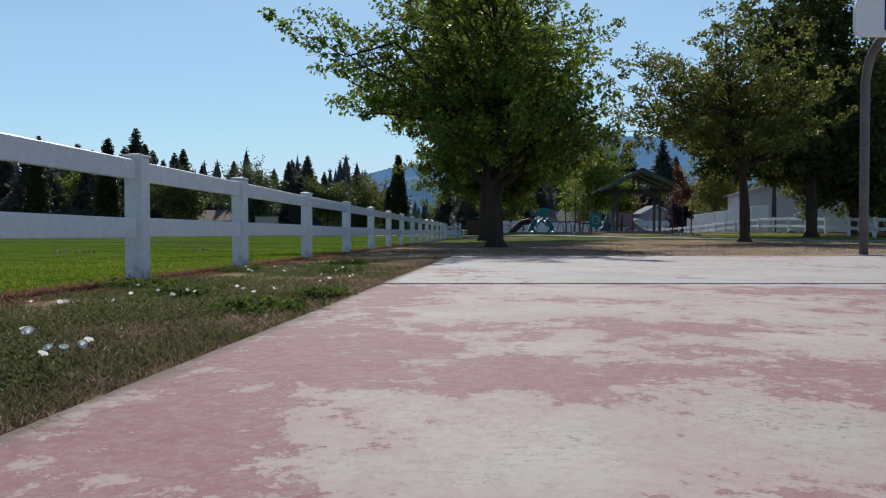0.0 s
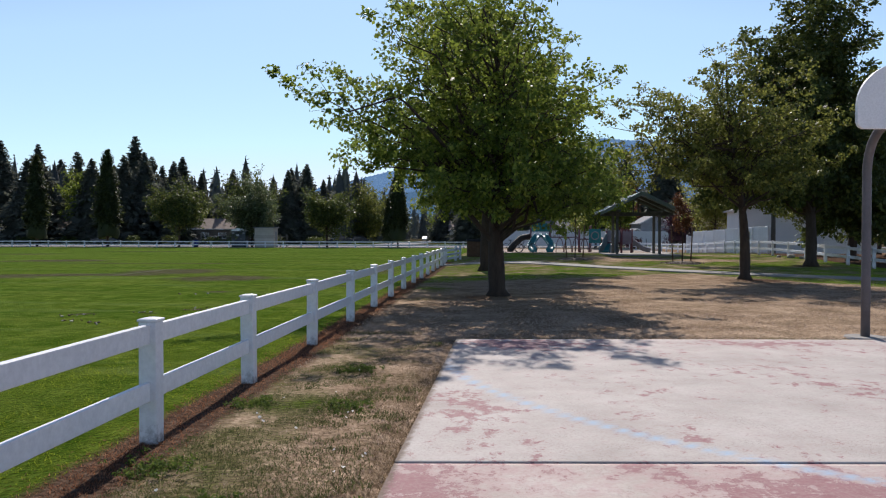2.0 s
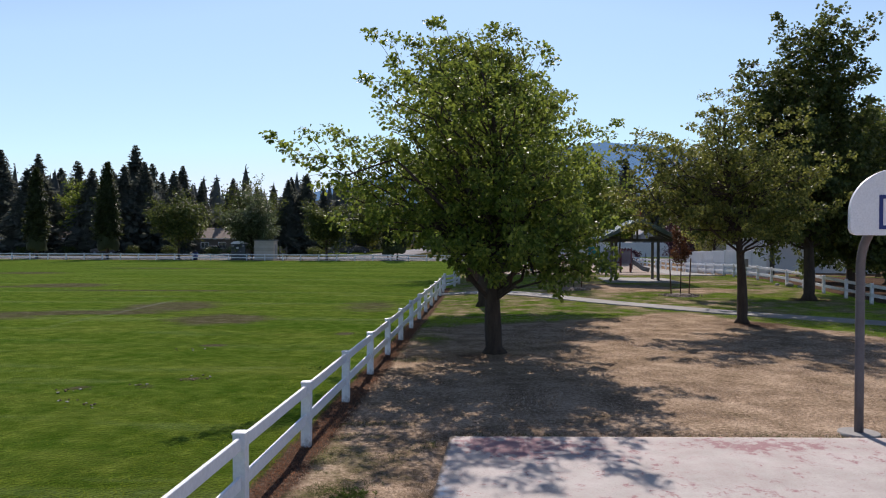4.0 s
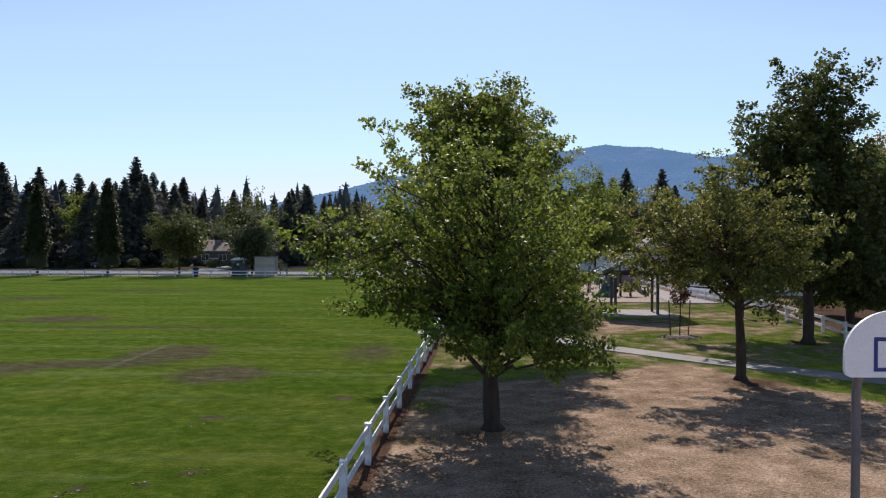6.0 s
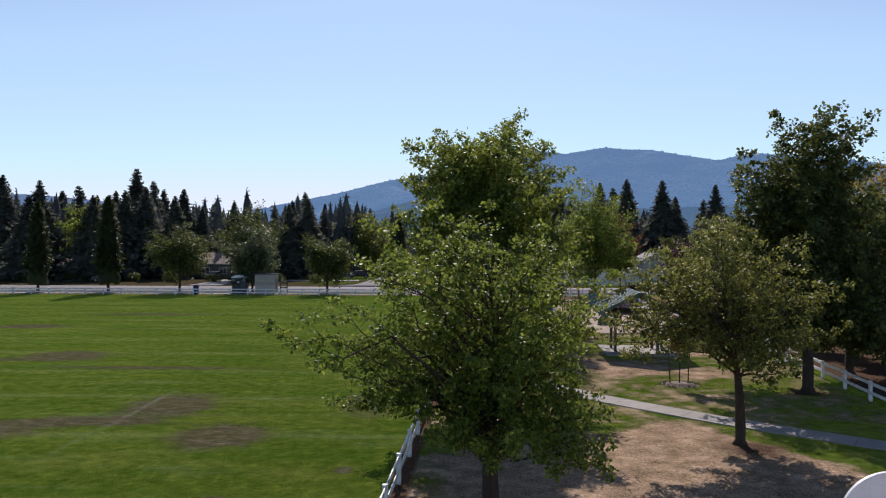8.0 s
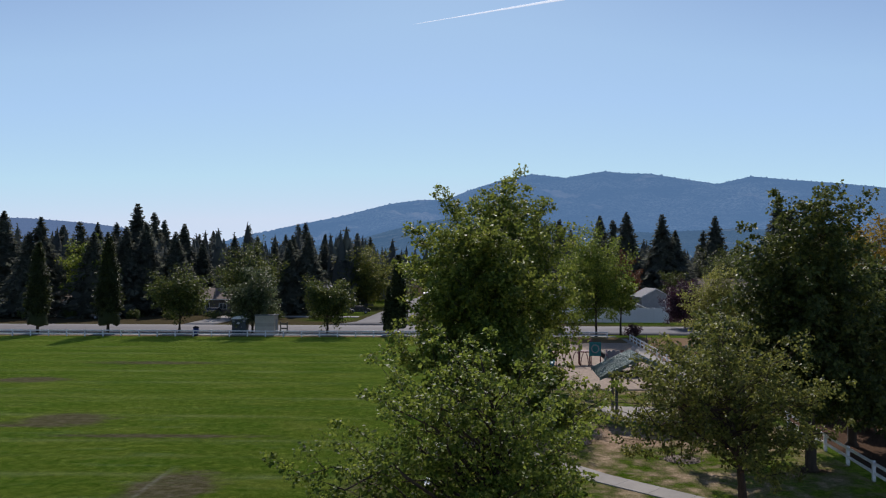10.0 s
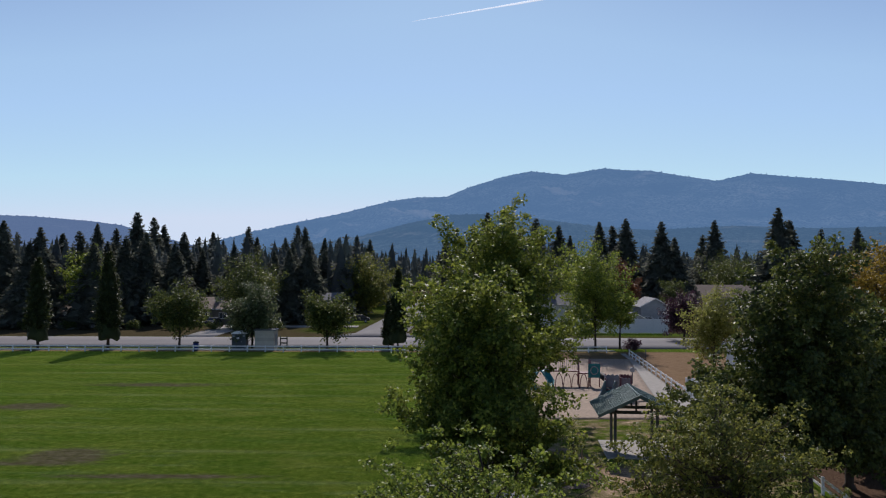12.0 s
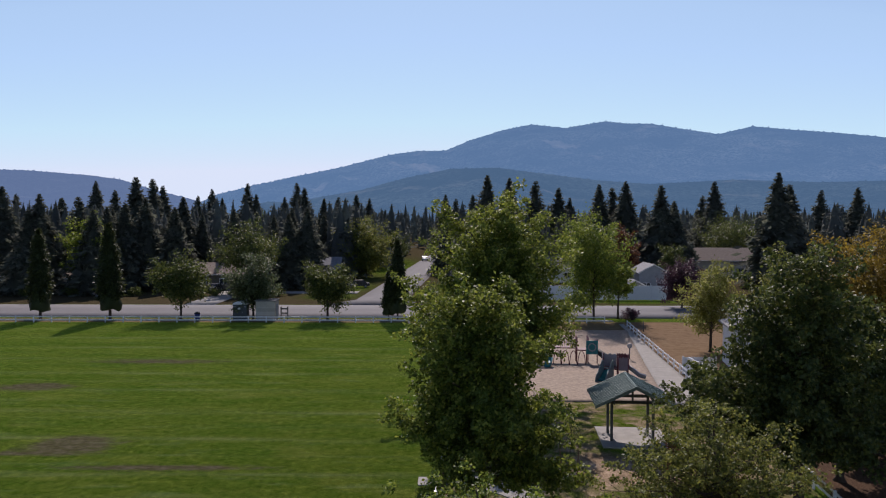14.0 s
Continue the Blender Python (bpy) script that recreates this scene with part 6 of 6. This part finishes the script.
def house(x, y, turn, w, d, h, ridge, wall, roof, label, gable_front=True, door=False, name="house", windows=2, z=0.0):
    """A small house with a pitched roof; the ridge runs along its depth, or along its width."""
    t = thing(name, x, y, z, turn, label, "house", "houses")
    ww = min(1.5, w / (windows + 1.5)) if windows else 0
    holes = [(-w / 2 + w * (k + 0.5) / windows - ww / 2, -w / 2 + w * (k + 0.5) / windows + ww / 2, 1.0, 2.15) for k in range(windows)]
    dw = 2.6 if door else 0
    if door:
        holes = [(w * 0.12, w * 0.12 + dw, 0.0, 2.3)]
    front = wall_with_openings("wall", w, h, holes, wall, t)
    front.location = (0, -d / 2, 0)
    part("wall", boxed(-w / 2, w / 2, d / 2 - 0.2, d / 2, 0, h), wall, t)
    for q in (-1, 1):
        part("wall", boxed(*sorted((q * w / 2, q * (w / 2 - 0.2))), -d / 2 + 0.2, d / 2 - 0.2, 0, h), wall, t)
    for a in holes:
        if door:
            dd = part("garage_door", boxed(a[0], a[1], -d / 2 + 0.06, -d / 2 + 0.11, 0, a[3]), TRIM, t, "white panelled garage door")
            for k in range(4):
                part("panel", boxed(a[0] + 0.06, a[1] - 0.06, -d / 2 + 0.03, -d / 2 + 0.058, 0.06 + k * 0.56, 0.56 + k * 0.56), TRIM, dd)
        else:
            window(t, (a[0] + a[1]) / 2, -d / 2 + 0.05, a[2], a[1] - a[0], a[3] - a[2])
    o = 0.35
    if gable_front:
        part("gable", prism([(-w / 2, h), (w / 2, h), (0, ridge)], -d / 2, -d / 2 + 0.2, "y"), wall, t)
        part("gable", prism([(-w / 2, h), (w / 2, h), (0, ridge)], d / 2 - 0.2, d / 2, "y"), wall, t)
        k = (ridge - h) / (w / 2)
        for q in (-1, 1):
            part("roof", prism([(q * (w / 2 + o), h - o * k), (q * (w / 2 + o), h - o * k + 0.16), (0, ridge + 0.16), (0, ridge)], -d / 2 - o, d / 2 + o, "y"), roof, t)
            part("fascia", prism([(q * (w / 2 + o), h - o * k - 0.02), (q * (w / 2 + o), h - o * k + 0.14), (0, ridge + 0.14), (0, ridge - 0.02)], -d / 2 - o - 0.03, -d / 2 - o - 0.002, "y"), TRIM, t)
    else:
        k = (ridge - h) / (d / 2)
        for q in (-1, 1):
            part("gable", prism([(-d / 2, h), (d / 2, h), (0, ridge)], *sorted((q * w / 2, q * (w / 2 - 0.2))), "x"), wall, t)
            part("roof", prism([(q * (d / 2 + o), h - o * k), (q * (d / 2 + o), h - o * k + 0.16), (0, ridge + 0.16), (0, ridge)], -w / 2 - o, w / 2 + o, "x"), roof, t)
        part("gutter", boxed(-w / 2 - o, w / 2 + o, -d / 2 - o - 0.09, -d / 2 - o - 0.003, h - o * k + 0.02, h - o * k + 0.13), TRIM, t)
    return t


house(32.6, 69.6, -10, 11.6, 5.0, 3.9, 5.5, SIDING, SLATE, "white sided garage with a shallow grey roof", True, True, "garage", 0)
house(38.5, 141.0, 0, 5.2, 7, 4.0, 5.4, GREYS, SLATE, "grey sided house with a low gable roof", True)
house(34.0, 135.0, 0, 4.2, 4, 1.8, 2.9, GREYS, SLATE, "low grey outbuilding behind a white fence", True, windows=0)
house(66.0, 186.0, -3, 17, 11, 3.9, 6.6, BEIGE, SHINGLE, "beige house with a wide brown shingle roof", False, windows=4)
house(75.5, 184.0, -3, 13, 9, 3.2, 5.4, BEIGE, SHINGLE, "low beige house with a brown roof behind trees", False, windows=3)
house(57.0, 194.0, 3, 15, 10, 4.2, 7.2, BEIGE, SHINGLE, "house with a brown hipped roof behind trees", True, windows=3)
house(-44.0, 150.0, 4, 13, 9, 2.9, 4.8, SHADED_SIDING, SHINGLE, "low house with shade-darkened walls and a brown roof among spruces", False, windows=4)
house(-34.5, 152.0, -4, 10, 8, 3.2, 6.2, SHADED_SIDING, SLATE, "house with shade-darkened walls behind the street trees", True, windows=2)
house(-66.0, 141.0, 2, 14, 9, 2.8, 4.4, BEIGE, SHINGLE, "low brown-roofed house in the shade of spruces", False, windows=4)
house(-88.0, 145.0, 2, 14, 9, 2.8, 4.4, GREYS, SHINGLE, "low house in the shade of spruces", False, windows=4)
house(-28.5, 164.0, 3, 13, 9, 3.0, 5.2, GREYS, SLATE, "grey house by the side street", False, windows=4)
house(8.0, 176.0, -3, 12, 9, 3.0, 5.0, BEIGE, SHINGLE, "beige house along the side street", False, windows=3)
house(23.0, 168.0, -3, 13, 9, 3.0, 5.2, SIDING, SLATE, "pale house behind the street trees", False, windows=3)


def board_fence(x0, x1, y, h, label):
    t = thing("board_fence", (x0 + x1) / 2, y, 0, 0, label, "fence")
    w = (x1 - x0) / 2
    n = int((x1 - x0) / 2.4)
    for k in range(n + 1):
        xx = -w + 2 * w * k / n
        part("post", boxed(xx - 0.07, xx + 0.07, -0.07, 0.07, 0, h + 0.1), VINYL, t)
        if k < n:
            part("panel", boxed(xx + 0.072, xx + 2 * w / n - 0.072, -0.02, 0.02, 0.08, h), VINYL, t)
    return t


board_fence(9.4, 37.9, 127.5, 2.5, "white solid fence in front of a house")
board_fence(21.3, 24.2, 66.2, 1.6, "white solid yard fence beside the garage")


def car(x, y, turn, paint, label):
    c = thing("parked_car", x, y, 0.035, turn, label, "car", "parked cars")
    prof = [(-2.2, 0.35), (-2.25, 0.75), (-2.1, 0.95), (-1.2, 1.05), (-0.7, 1.48), (0.9, 1.50), (1.6, 1.02), (2.1, 0.92), (2.25, 0.7), (2.2, 0.35)]
    bm = prism(prof, -0.86, 0.86, "y", 0.06)
    part("body", bm, paint, c)
    for q in (-1, 1):
        gl = prism([(-1.05, 1.05), (-0.65, 1.42), (0.85, 1.43), (1.4, 1.05)], *sorted((q * 0.861, q * 0.868)), "y")
        part("side_window", gl, GLASS, c)
        for xx in (-1.4, 1.4):
            o = part("wheel", tubed([(xx, q * 0.68, 0.33), (xx, q * 0.89, 0.33)], 0.33, 16), DARK, c)
            part("rim", tubed([(xx, q * 0.891, 0.33), (xx, q * 0.90, 0.33)], 0.19, 12), GREYP, o)
    part("windscreen", prism([(0.95, 1.46), (1.55, 1.05), (1.58, 1.07), (0.98, 1.48)], -0.72, 0.72, "y"), GLASS, c)
    for q in (-1, 1):
        part("headlight", boxed(2.2, 2.27, q * 0.62 - 0.15, q * 0.62 + 0.15, 0.66, 0.78), TRIM, c)
    return c


P_DARK = mottled("dark_car_paint", (0.025, 0.028, 0.033), (0.035, 0.038, 0.045), 1, 0.25, 0.3, bump=0, spec=0.6)
P_WHITE = mottled("white_car_paint", (0.7, 0.7, 0.7), (0.75, 0.75, 0.75), 1, 0.25, 0, bump=0, spec=0.6)
car(-19.3, 146.0, 5, P_DARK, "dark parked car in a driveway")
car(-16.6, 150.0, 8, P_DARK, "dark parked car beside the corner tree")
car(-5.6, 245.0, 93, P_WHITE, "white car parked down the side street")
car(-58.0, 131.0, 2, P_DARK, "dark parked car under the spruces")
car(-42.5, 141.0, 84, P_DARK, "dark parked car in a shaded driveway")


def shrub(x, y, r, h, mat, label, seed):
    rng = np.random.default_rng(seed)
    s = thing("shrub", x, y, 0, 0, label, "shrub", "shrubs")
    cs = crown_centres([(0, 0, h * 0.5, r, r, h * 0.5)], 60, rng)
    bm = bmesh.new()
    for c in cs[:14]:
        tube(bm, [(0, 0, 0), tuple(c * 0.6), tuple(c)], [0.03, 0.02, 0.01], 4, False)
    part("stems", bm, TWIG, s)
    part_of("crown", leaf_mesh("crown", cs, 0.2, 40, 0.16, rng), mat, s)


shrub(26.0, 102.8, 1.35, 1.5, PLUM, "low dark red shrub at the street corner", 101)
for k, (x, y, r, h) in enumerate(((-7.3, 102.9, 1.3, 6.6), (-6.0, 102.4, 1.6, 10.8))):
    tree_of("cypress_tree", x, y, 60 * k, COLUMN, 3, 0.12, CYPRESS, "narrow dark evergreen by the street fence", h / 12, "street trees")
for k in range(9):
    shrub(-72 + k * 6.0 + (k % 3), 131.5 + (k % 2) * 1.5, 1.4, 1.5, DEEP, "dark shrub along the shaded front yards", 110 + k)


# ---- vapour trail ----
def vapour_trail():
    m = material("vapour", 1.0, 0, 0)
    g = Graph(m)
    g.colour((0.8, 0.8, 0.8))
    # the trail's sunlit white is put in as a glow of its surface
    em = g.b.inputs["Emission Color"]
    g.put(em, (0.85, 0.92, 1.0))
    g.b.inputs["Emission Strength"].default_value = 0.75
    D = 4600

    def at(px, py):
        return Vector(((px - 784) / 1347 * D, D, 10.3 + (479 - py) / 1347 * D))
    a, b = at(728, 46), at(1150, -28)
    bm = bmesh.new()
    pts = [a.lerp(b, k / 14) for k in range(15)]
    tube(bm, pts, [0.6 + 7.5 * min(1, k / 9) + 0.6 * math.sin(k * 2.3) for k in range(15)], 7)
    return tagged(part("vapour_trail", bm, m), "thin white vapour trail in the sky", "cloud", kind="backdrop")


vapour_trail()


# ---- grass, weeds and flowers ----
def blades(name, mat, label, x, y, height, rng, width=0.005, lean=0.5):
    """Single tapered blades standing at the given places."""
    n = len(x)
    z = rise(x, y) - 0.008
    a = rng.uniform(0, 2 * math.pi, n)
    h = height * rng.uniform(0.45, 1.25, n)
    w = width * rng.uniform(0.6, 1.5, n)
    la, ll = rng.uniform(0, 2 * math.pi, n), h * lean * rng.uniform(0.1, 1.3, n)
    base = np.stack([x, y, z], -1)
    side = np.stack([np.cos(a), np.sin(a), 0 * a], -1) * w[:, None]
    tilt = np.stack([np.cos(la) * ll, np.sin(la) * ll, 0 * a], -1)
    up = np.stack([0 * a, 0 * a, h], -1)
    v = np.stack([base - side, base + side, base + 0.55 * up + 0.35 * tilt + side * 0.7, base + 0.55 * up + 0.35 * tilt - side * 0.7, base + up + tilt], 1).reshape(-1, 3)
    i = np.arange(n)[:, None] * 5
    faces = np.concatenate([i + [0, 1, 2], i + [0, 2, 3], i + [3, 2, 4]])
    return tagged(part_of(name, from_arrays(name, v, faces), mat), label, "grass", kind="stuff")


def short_blades(name, mat, label, x, y, height, rng, width, lean=0.6):
    """The same with one face to a blade, for wide lawns."""
    n = len(x)
    a, la = rng.uniform(0, 2 * math.pi, n), rng.uniform(0, 2 * math.pi, n)
    h = height * rng.uniform(0.5, 1.3, n)
    base = np.stack([x, y, rise(x, y) - 0.01], -1)
    across = np.stack([np.cos(a), np.sin(a), 0 * a], -1) * (width * rng.uniform(0.6, 1.5, n))[:, None]
    tip = base + np.stack([np.cos(la) * h * lean, np.sin(la) * h * lean, h], -1)
    v = np.stack([base - across, base + across, tip], 1).reshape(-1, 3)
    return tagged(part_of(name, from_arrays(name, v, np.arange(n * 3).reshape(-1, 3)), mat), label, "grass", kind="stuff")


def clumped(rng, n, clumps, x_of, y0, y1, spread):
    """Places gathered in clumps within a strip."""
    cy = rng.uniform(y0, y1, clumps)
    u = rng.uniform(0, 1, clumps)
    k = rng.integers(0, clumps, n)
    y = cy[k] + rng.normal(size=n) * spread
    lo, hi = x_of(y)
    x = lo + (hi - lo) * np.clip(u[k] + rng.normal(size=n) * spread * 0.6, 0.0, 1.0)
    return x, y


rng = np.random.default_rng(120)
strip = lambda y: (fence_x(y) + 0.22, court_left(y) - 0.04)


def patchy(x, y, scale, seed):
    return np.array([noise.fractal((a * scale, b * scale, seed), 0.8, 2.0, 4) for a, b in zip(x, y)])


y = np.concatenate([0.8 + 10.8 * rng.uniform(0, 1, 90000) ** 1.5, rng.uniform(-6, 0.9, 22000)])
lo, hi = strip(y)
u = rng.uniform(0, 1, len(y))
x = lo + (hi - lo) * u
keep = patchy(x, y, 1.5, 4.0) + 0.25 * patchy(x, y, 6.0, 9.0) > -0.32 - 0.50 * np.clip(3.0 - y, 0, 1) + 2.2 * np.maximum(0, u - 0.68) + 0.10 * np.clip(y - 2.2, 0, 3)
blades("verge_weeds", BLADE, "low patchy green weeds in the verge beside the court", x[keep], y[keep], 0.027, rng, 0.0024, 1.2)
x, y = clumped(rng, 7000, 70, strip, 0.9, 8.0, 0.07)
blades("verge_grass", BLADE, "taller green grass tufts in the verge", x, y, 0.034, rng, 0.003, 0.9)
y = np.concatenate([0.8 + 11.2 * rng.uniform(0, 1, 21000) ** 1.4, rng.uniform(-6, 0.9, 8000)])
lo, hi = strip(y)
blades("verge_straw", STRAW, "short dry grass stubble beside the court", lo + (hi - lo) * rng.uniform(0, 1.03, len(y)), y, 0.020, rng, 0.0028, 1.6)
y = 0.7 + 8.0 * rng.uniform(0, 1, 20000) ** 1.8
lo, hi = strip(y)
u = 1.02 - 0.50 * rng.uniform(0, 1, len(y)) ** 1.5
blades("dead_weed_stems", DEAD, "brown dead weed stems along the edge of the court", lo + (hi - lo) * u, y, 0.030, rng, 0.0019, 1.9)
y = 6.0 + 5.0 * rng.normal(size=50000)
blades("field_turf", FIELD, "short mown green turf along the fence", fence_x(y) - 0.2 - np.abs(rng.normal(size=len(y))) * 2.2, y, 0.024, rng, 0.0035, 1.0)
y = 0.5 + 25 * rng.uniform(0, 1, 26000) ** 1.5
blades("fence_line_growth", RUSTY, "dead rusty grass along the foot of the fence", fence_x(y) + rng.normal(size=len(y)) * 0.15, y, 0.030, rng, 0.0035, 1.6)
x, y = rng.uniform(-1.5, 15, 120000), 10.75 + 17.0 * rng.uniform(0, 1, 120000) ** 1.4
keep = (x > fence_x(y) + 0.2) & (np.sin(x * 1.9 + 2 * np.sin(y * 0.8)) + np.sin(y * 2.3 + x) + 1.5 * rng.uniform(-1, 1, len(y)) > -0.6)
keep &= rng.uniform(0, 1, len(x)) > 1.1 * blob(x, y, 0.9, 18.2, 1.5, 1.5)
short_blades("dry_lawn", STRAW, "short dry straw-coloured lawn beyond the court", x[keep], y[keep], 0.032, rng, 0.008, 1.2)
x, y = rng.uniform(-1.5, 15, 9000), 10.75 + 18.0 * rng.uniform(0, 1, 9000) ** 1.3
keep = (x > fence_x(y) + 0.2) & (np.sin(x * 1.1 + 3 * np.sin(y * 0.6)) + np.sin(y * 1.4 + 1.7 * x) + 0.8 * rng.uniform(-1, 1, len(y)) > 0.75)
keep &= rng.uniform(0, 1, len(x)) > 1.1 * blob(x, y, 0.9, 18.2, 1.5, 1.5)
xe = rng.uniform(0.2, 14, 5200)
ye = 10.74 + np.abs(rng.normal(size=len(xe))) * 0.16
on = rng.uniform(0, 1, len(xe)) < 0.55 + 0.45 * np.sin(xe * 1.7 + np.sin(xe * 4.1))
x, y, keep = np.concatenate([x, xe]), np.concatenate([y, ye]), np.concatenate([keep, on])
short_blades("lawn_remnant", BLADE, "thin green grass left in the dry lawn", x[keep], y[keep], 0.022, rng, 0.006, 1.2)


def turf_clod(x, y, r, seed):
    rng = np.random.default_rng(seed)
    s = thing("turf_clod", x, y, float(rise(x, y)), 0, "torn clod of dry turf lying on the field", "clod", "turf clods")
    for k in range(9):
        bm = bmesh.new()
        bmesh.ops.create_icosphere(bm, subdivisions=1, radius=float(rng.uniform(0.012, 0.032)))
        for v in bm.verts:
            v.co *= 1 + 0.5 * noise.noise(v.co * 30 + Vector((seed, k, 0)))
            v.co.z = v.co.z * 0.5 + 0.015
        o = part("lump", bm, (BROWN, STONE_PALE, BARK)[k % 3], s)
        o.location = (float(rng.normal()) * r, float(rng.normal()) * r * 0.6, 0)


STONE_PALE = mottled("pale_dry_thatch", (0.36, 0.34, 0.26), (0.50, 0.47, 0.38), 20, 0.95, bump=0.6)
for k, (x, y, r) in enumerate(((-6.7, 13.9, 0.22), (-6.2, 19.2, 0.25), (-5.0, 15.2, 0.2), (-5.7, 14.4, 0.08), (-6.5, 13.0, 0.14), (-5.85, 12.6, 0.18))):
    turf_clod(x, y, r, 300 + k)
# low clover in patches
y = np.concatenate([0.75 + 7.5 * rng.uniform(0, 1, 42000) ** 1.7, rng.uniform(-3, 0.9, 9000)])
lo, hi = strip(y)
u = rng.uniform(0, 1, len(y))
x = lo + (hi - lo) * u
keep = patchy(x, y, 1.3, 14.0) + 0.3 * patchy(x, y, 5.0, 19.0) > -0.04 - 0.40 * np.clip(2.9 - y, 0, 1) + 2.6 * np.maximum(0, u - 0.68) + 0.10 * np.clip(y - 2.2, 0, 3)
cs = np.stack([x[keep], y[keep], rise(x[keep], y[keep]) + rng.uniform(0.004, 0.038, keep.sum())], -1)
tagged(part_of("clover", leaf_mesh("clover", cs, 0.010, 2, 0.0115, rng, 0.6, 0.7), BLADE), "dense low dark green clover in the verge", "clover", kind="stuff")


def leafy_weed(x, y, r, seed):
    rng = np.random.default_rng(seed)
    s = thing("weed_clump", x, y, 0, 0, "bright green leafy weed clump beside the court", "weed", "weed clumps")
    cs = np.stack([rng.normal(size=60) * r * 0.5, rng.normal(size=60) * r * 0.5, rng.uniform(0.01, 0.05, 60)], -1)
    part_of("leaves", leaf_mesh("leaves", cs, 0.02, 22, 0.020, rng, 0.5), WEED, s)


for k, (x, y, r) in enumerate(((-0.78, 3.25, 0.22), (-1.9, 4.7, 0.25), (-1.35, 4.0, 0.15), (-0.62, 3.9, 0.10), (-0.9, 6.4, 0.22), (-1.0, 8.2, 0.2), (-1.7, 6.5, 0.2))):
    leafy_weed(x, y, r, 130 + k)


def white_flower():
    """A small funnel-shaped white bloom on a short stem."""
    bm = bmesh.new()
    n = 10
    rings = []
    for r, z in ((0.003, 0.0), (0.009, 0.012), (0.020, 0.020), (0.025, 0.019)):
        rings.append([bm.verts.new((r * (1 + 0.12 * (k % 2)) * math.cos(k * 2 * math.pi / n), r * (1 + 0.12 * (k % 2)) * math.sin(k * 2 * math.pi / n), z)) for k in range(n)])
    for a, b in zip(rings, rings[1:]):
        for k in range(n):
            bm.faces.new((a[k], a[(k + 1) % n], b[(k + 1) % n], b[k]))
    f = thing("white_flower", -1.2, 2.0, 0.05, 0, "small white bindweed flower in the verge", "flower", "white flowers")
    part("petals", bm, PETAL, f).matrix_basis = pose(0, 0, 0, 35, 10, 0)
    part("stem", tubed([(0, 0, -0.06), (0, 0, 0.003)], 0.0015, 5), BLADE, f)
    return f


flower = white_flower()
rng = random.Random(9)
BLOOMS = [(-0.92, 1.74), (-0.93, 1.99), (-0.91, 1.91), (-0.95, 1.83), (-1.39, 3.71), (-1.22, 3.43), (-1.56, 2.88), (-1.39, 3.21), (-1.2, 3.56), (-1.53, 3.08), (-1.15, 2.09), (-1.5, 5.86), (-0.81, 3.63), (-0.83, 6.05), (-0.78, 4.91), (-0.68, 4.54), (-0.59, 4.78), (-1.15, 5.5), (-1.07, 3.95)]
flower.scale = (0.66, 0.66, 0.66)
flower.location = (-1.12, 2.05, 0.06)
for x, y in BLOOMS:
    for k in range(rng.choice((1, 1, 2))):
        copy_thing(flower, pose(x + rng.uniform(-0.05, 0.05) * (k > 0), y + rng.uniform(-0.06, 0.06) * (k > 0), 0.055 + rng.uniform(-0.01, 0.015), rng.uniform(-15, 15), rng.uniform(-15, 15), rng.uniform(0, 360)) @ Matrix.Scale(rng.uniform(0.5, 0.8), 4))
for k in range(10):
    y = rng.uniform(3.5, 8.5)
    copy_thing(flower, pose(fence_x(y) + rng.uniform(0.5, 1.6), y, 0.045, rng.uniform(-15, 15), rng.uniform(-15, 15), rng.uniform(0, 360)) @ Matrix.Scale(rng.uniform(0.5, 0.8), 4))
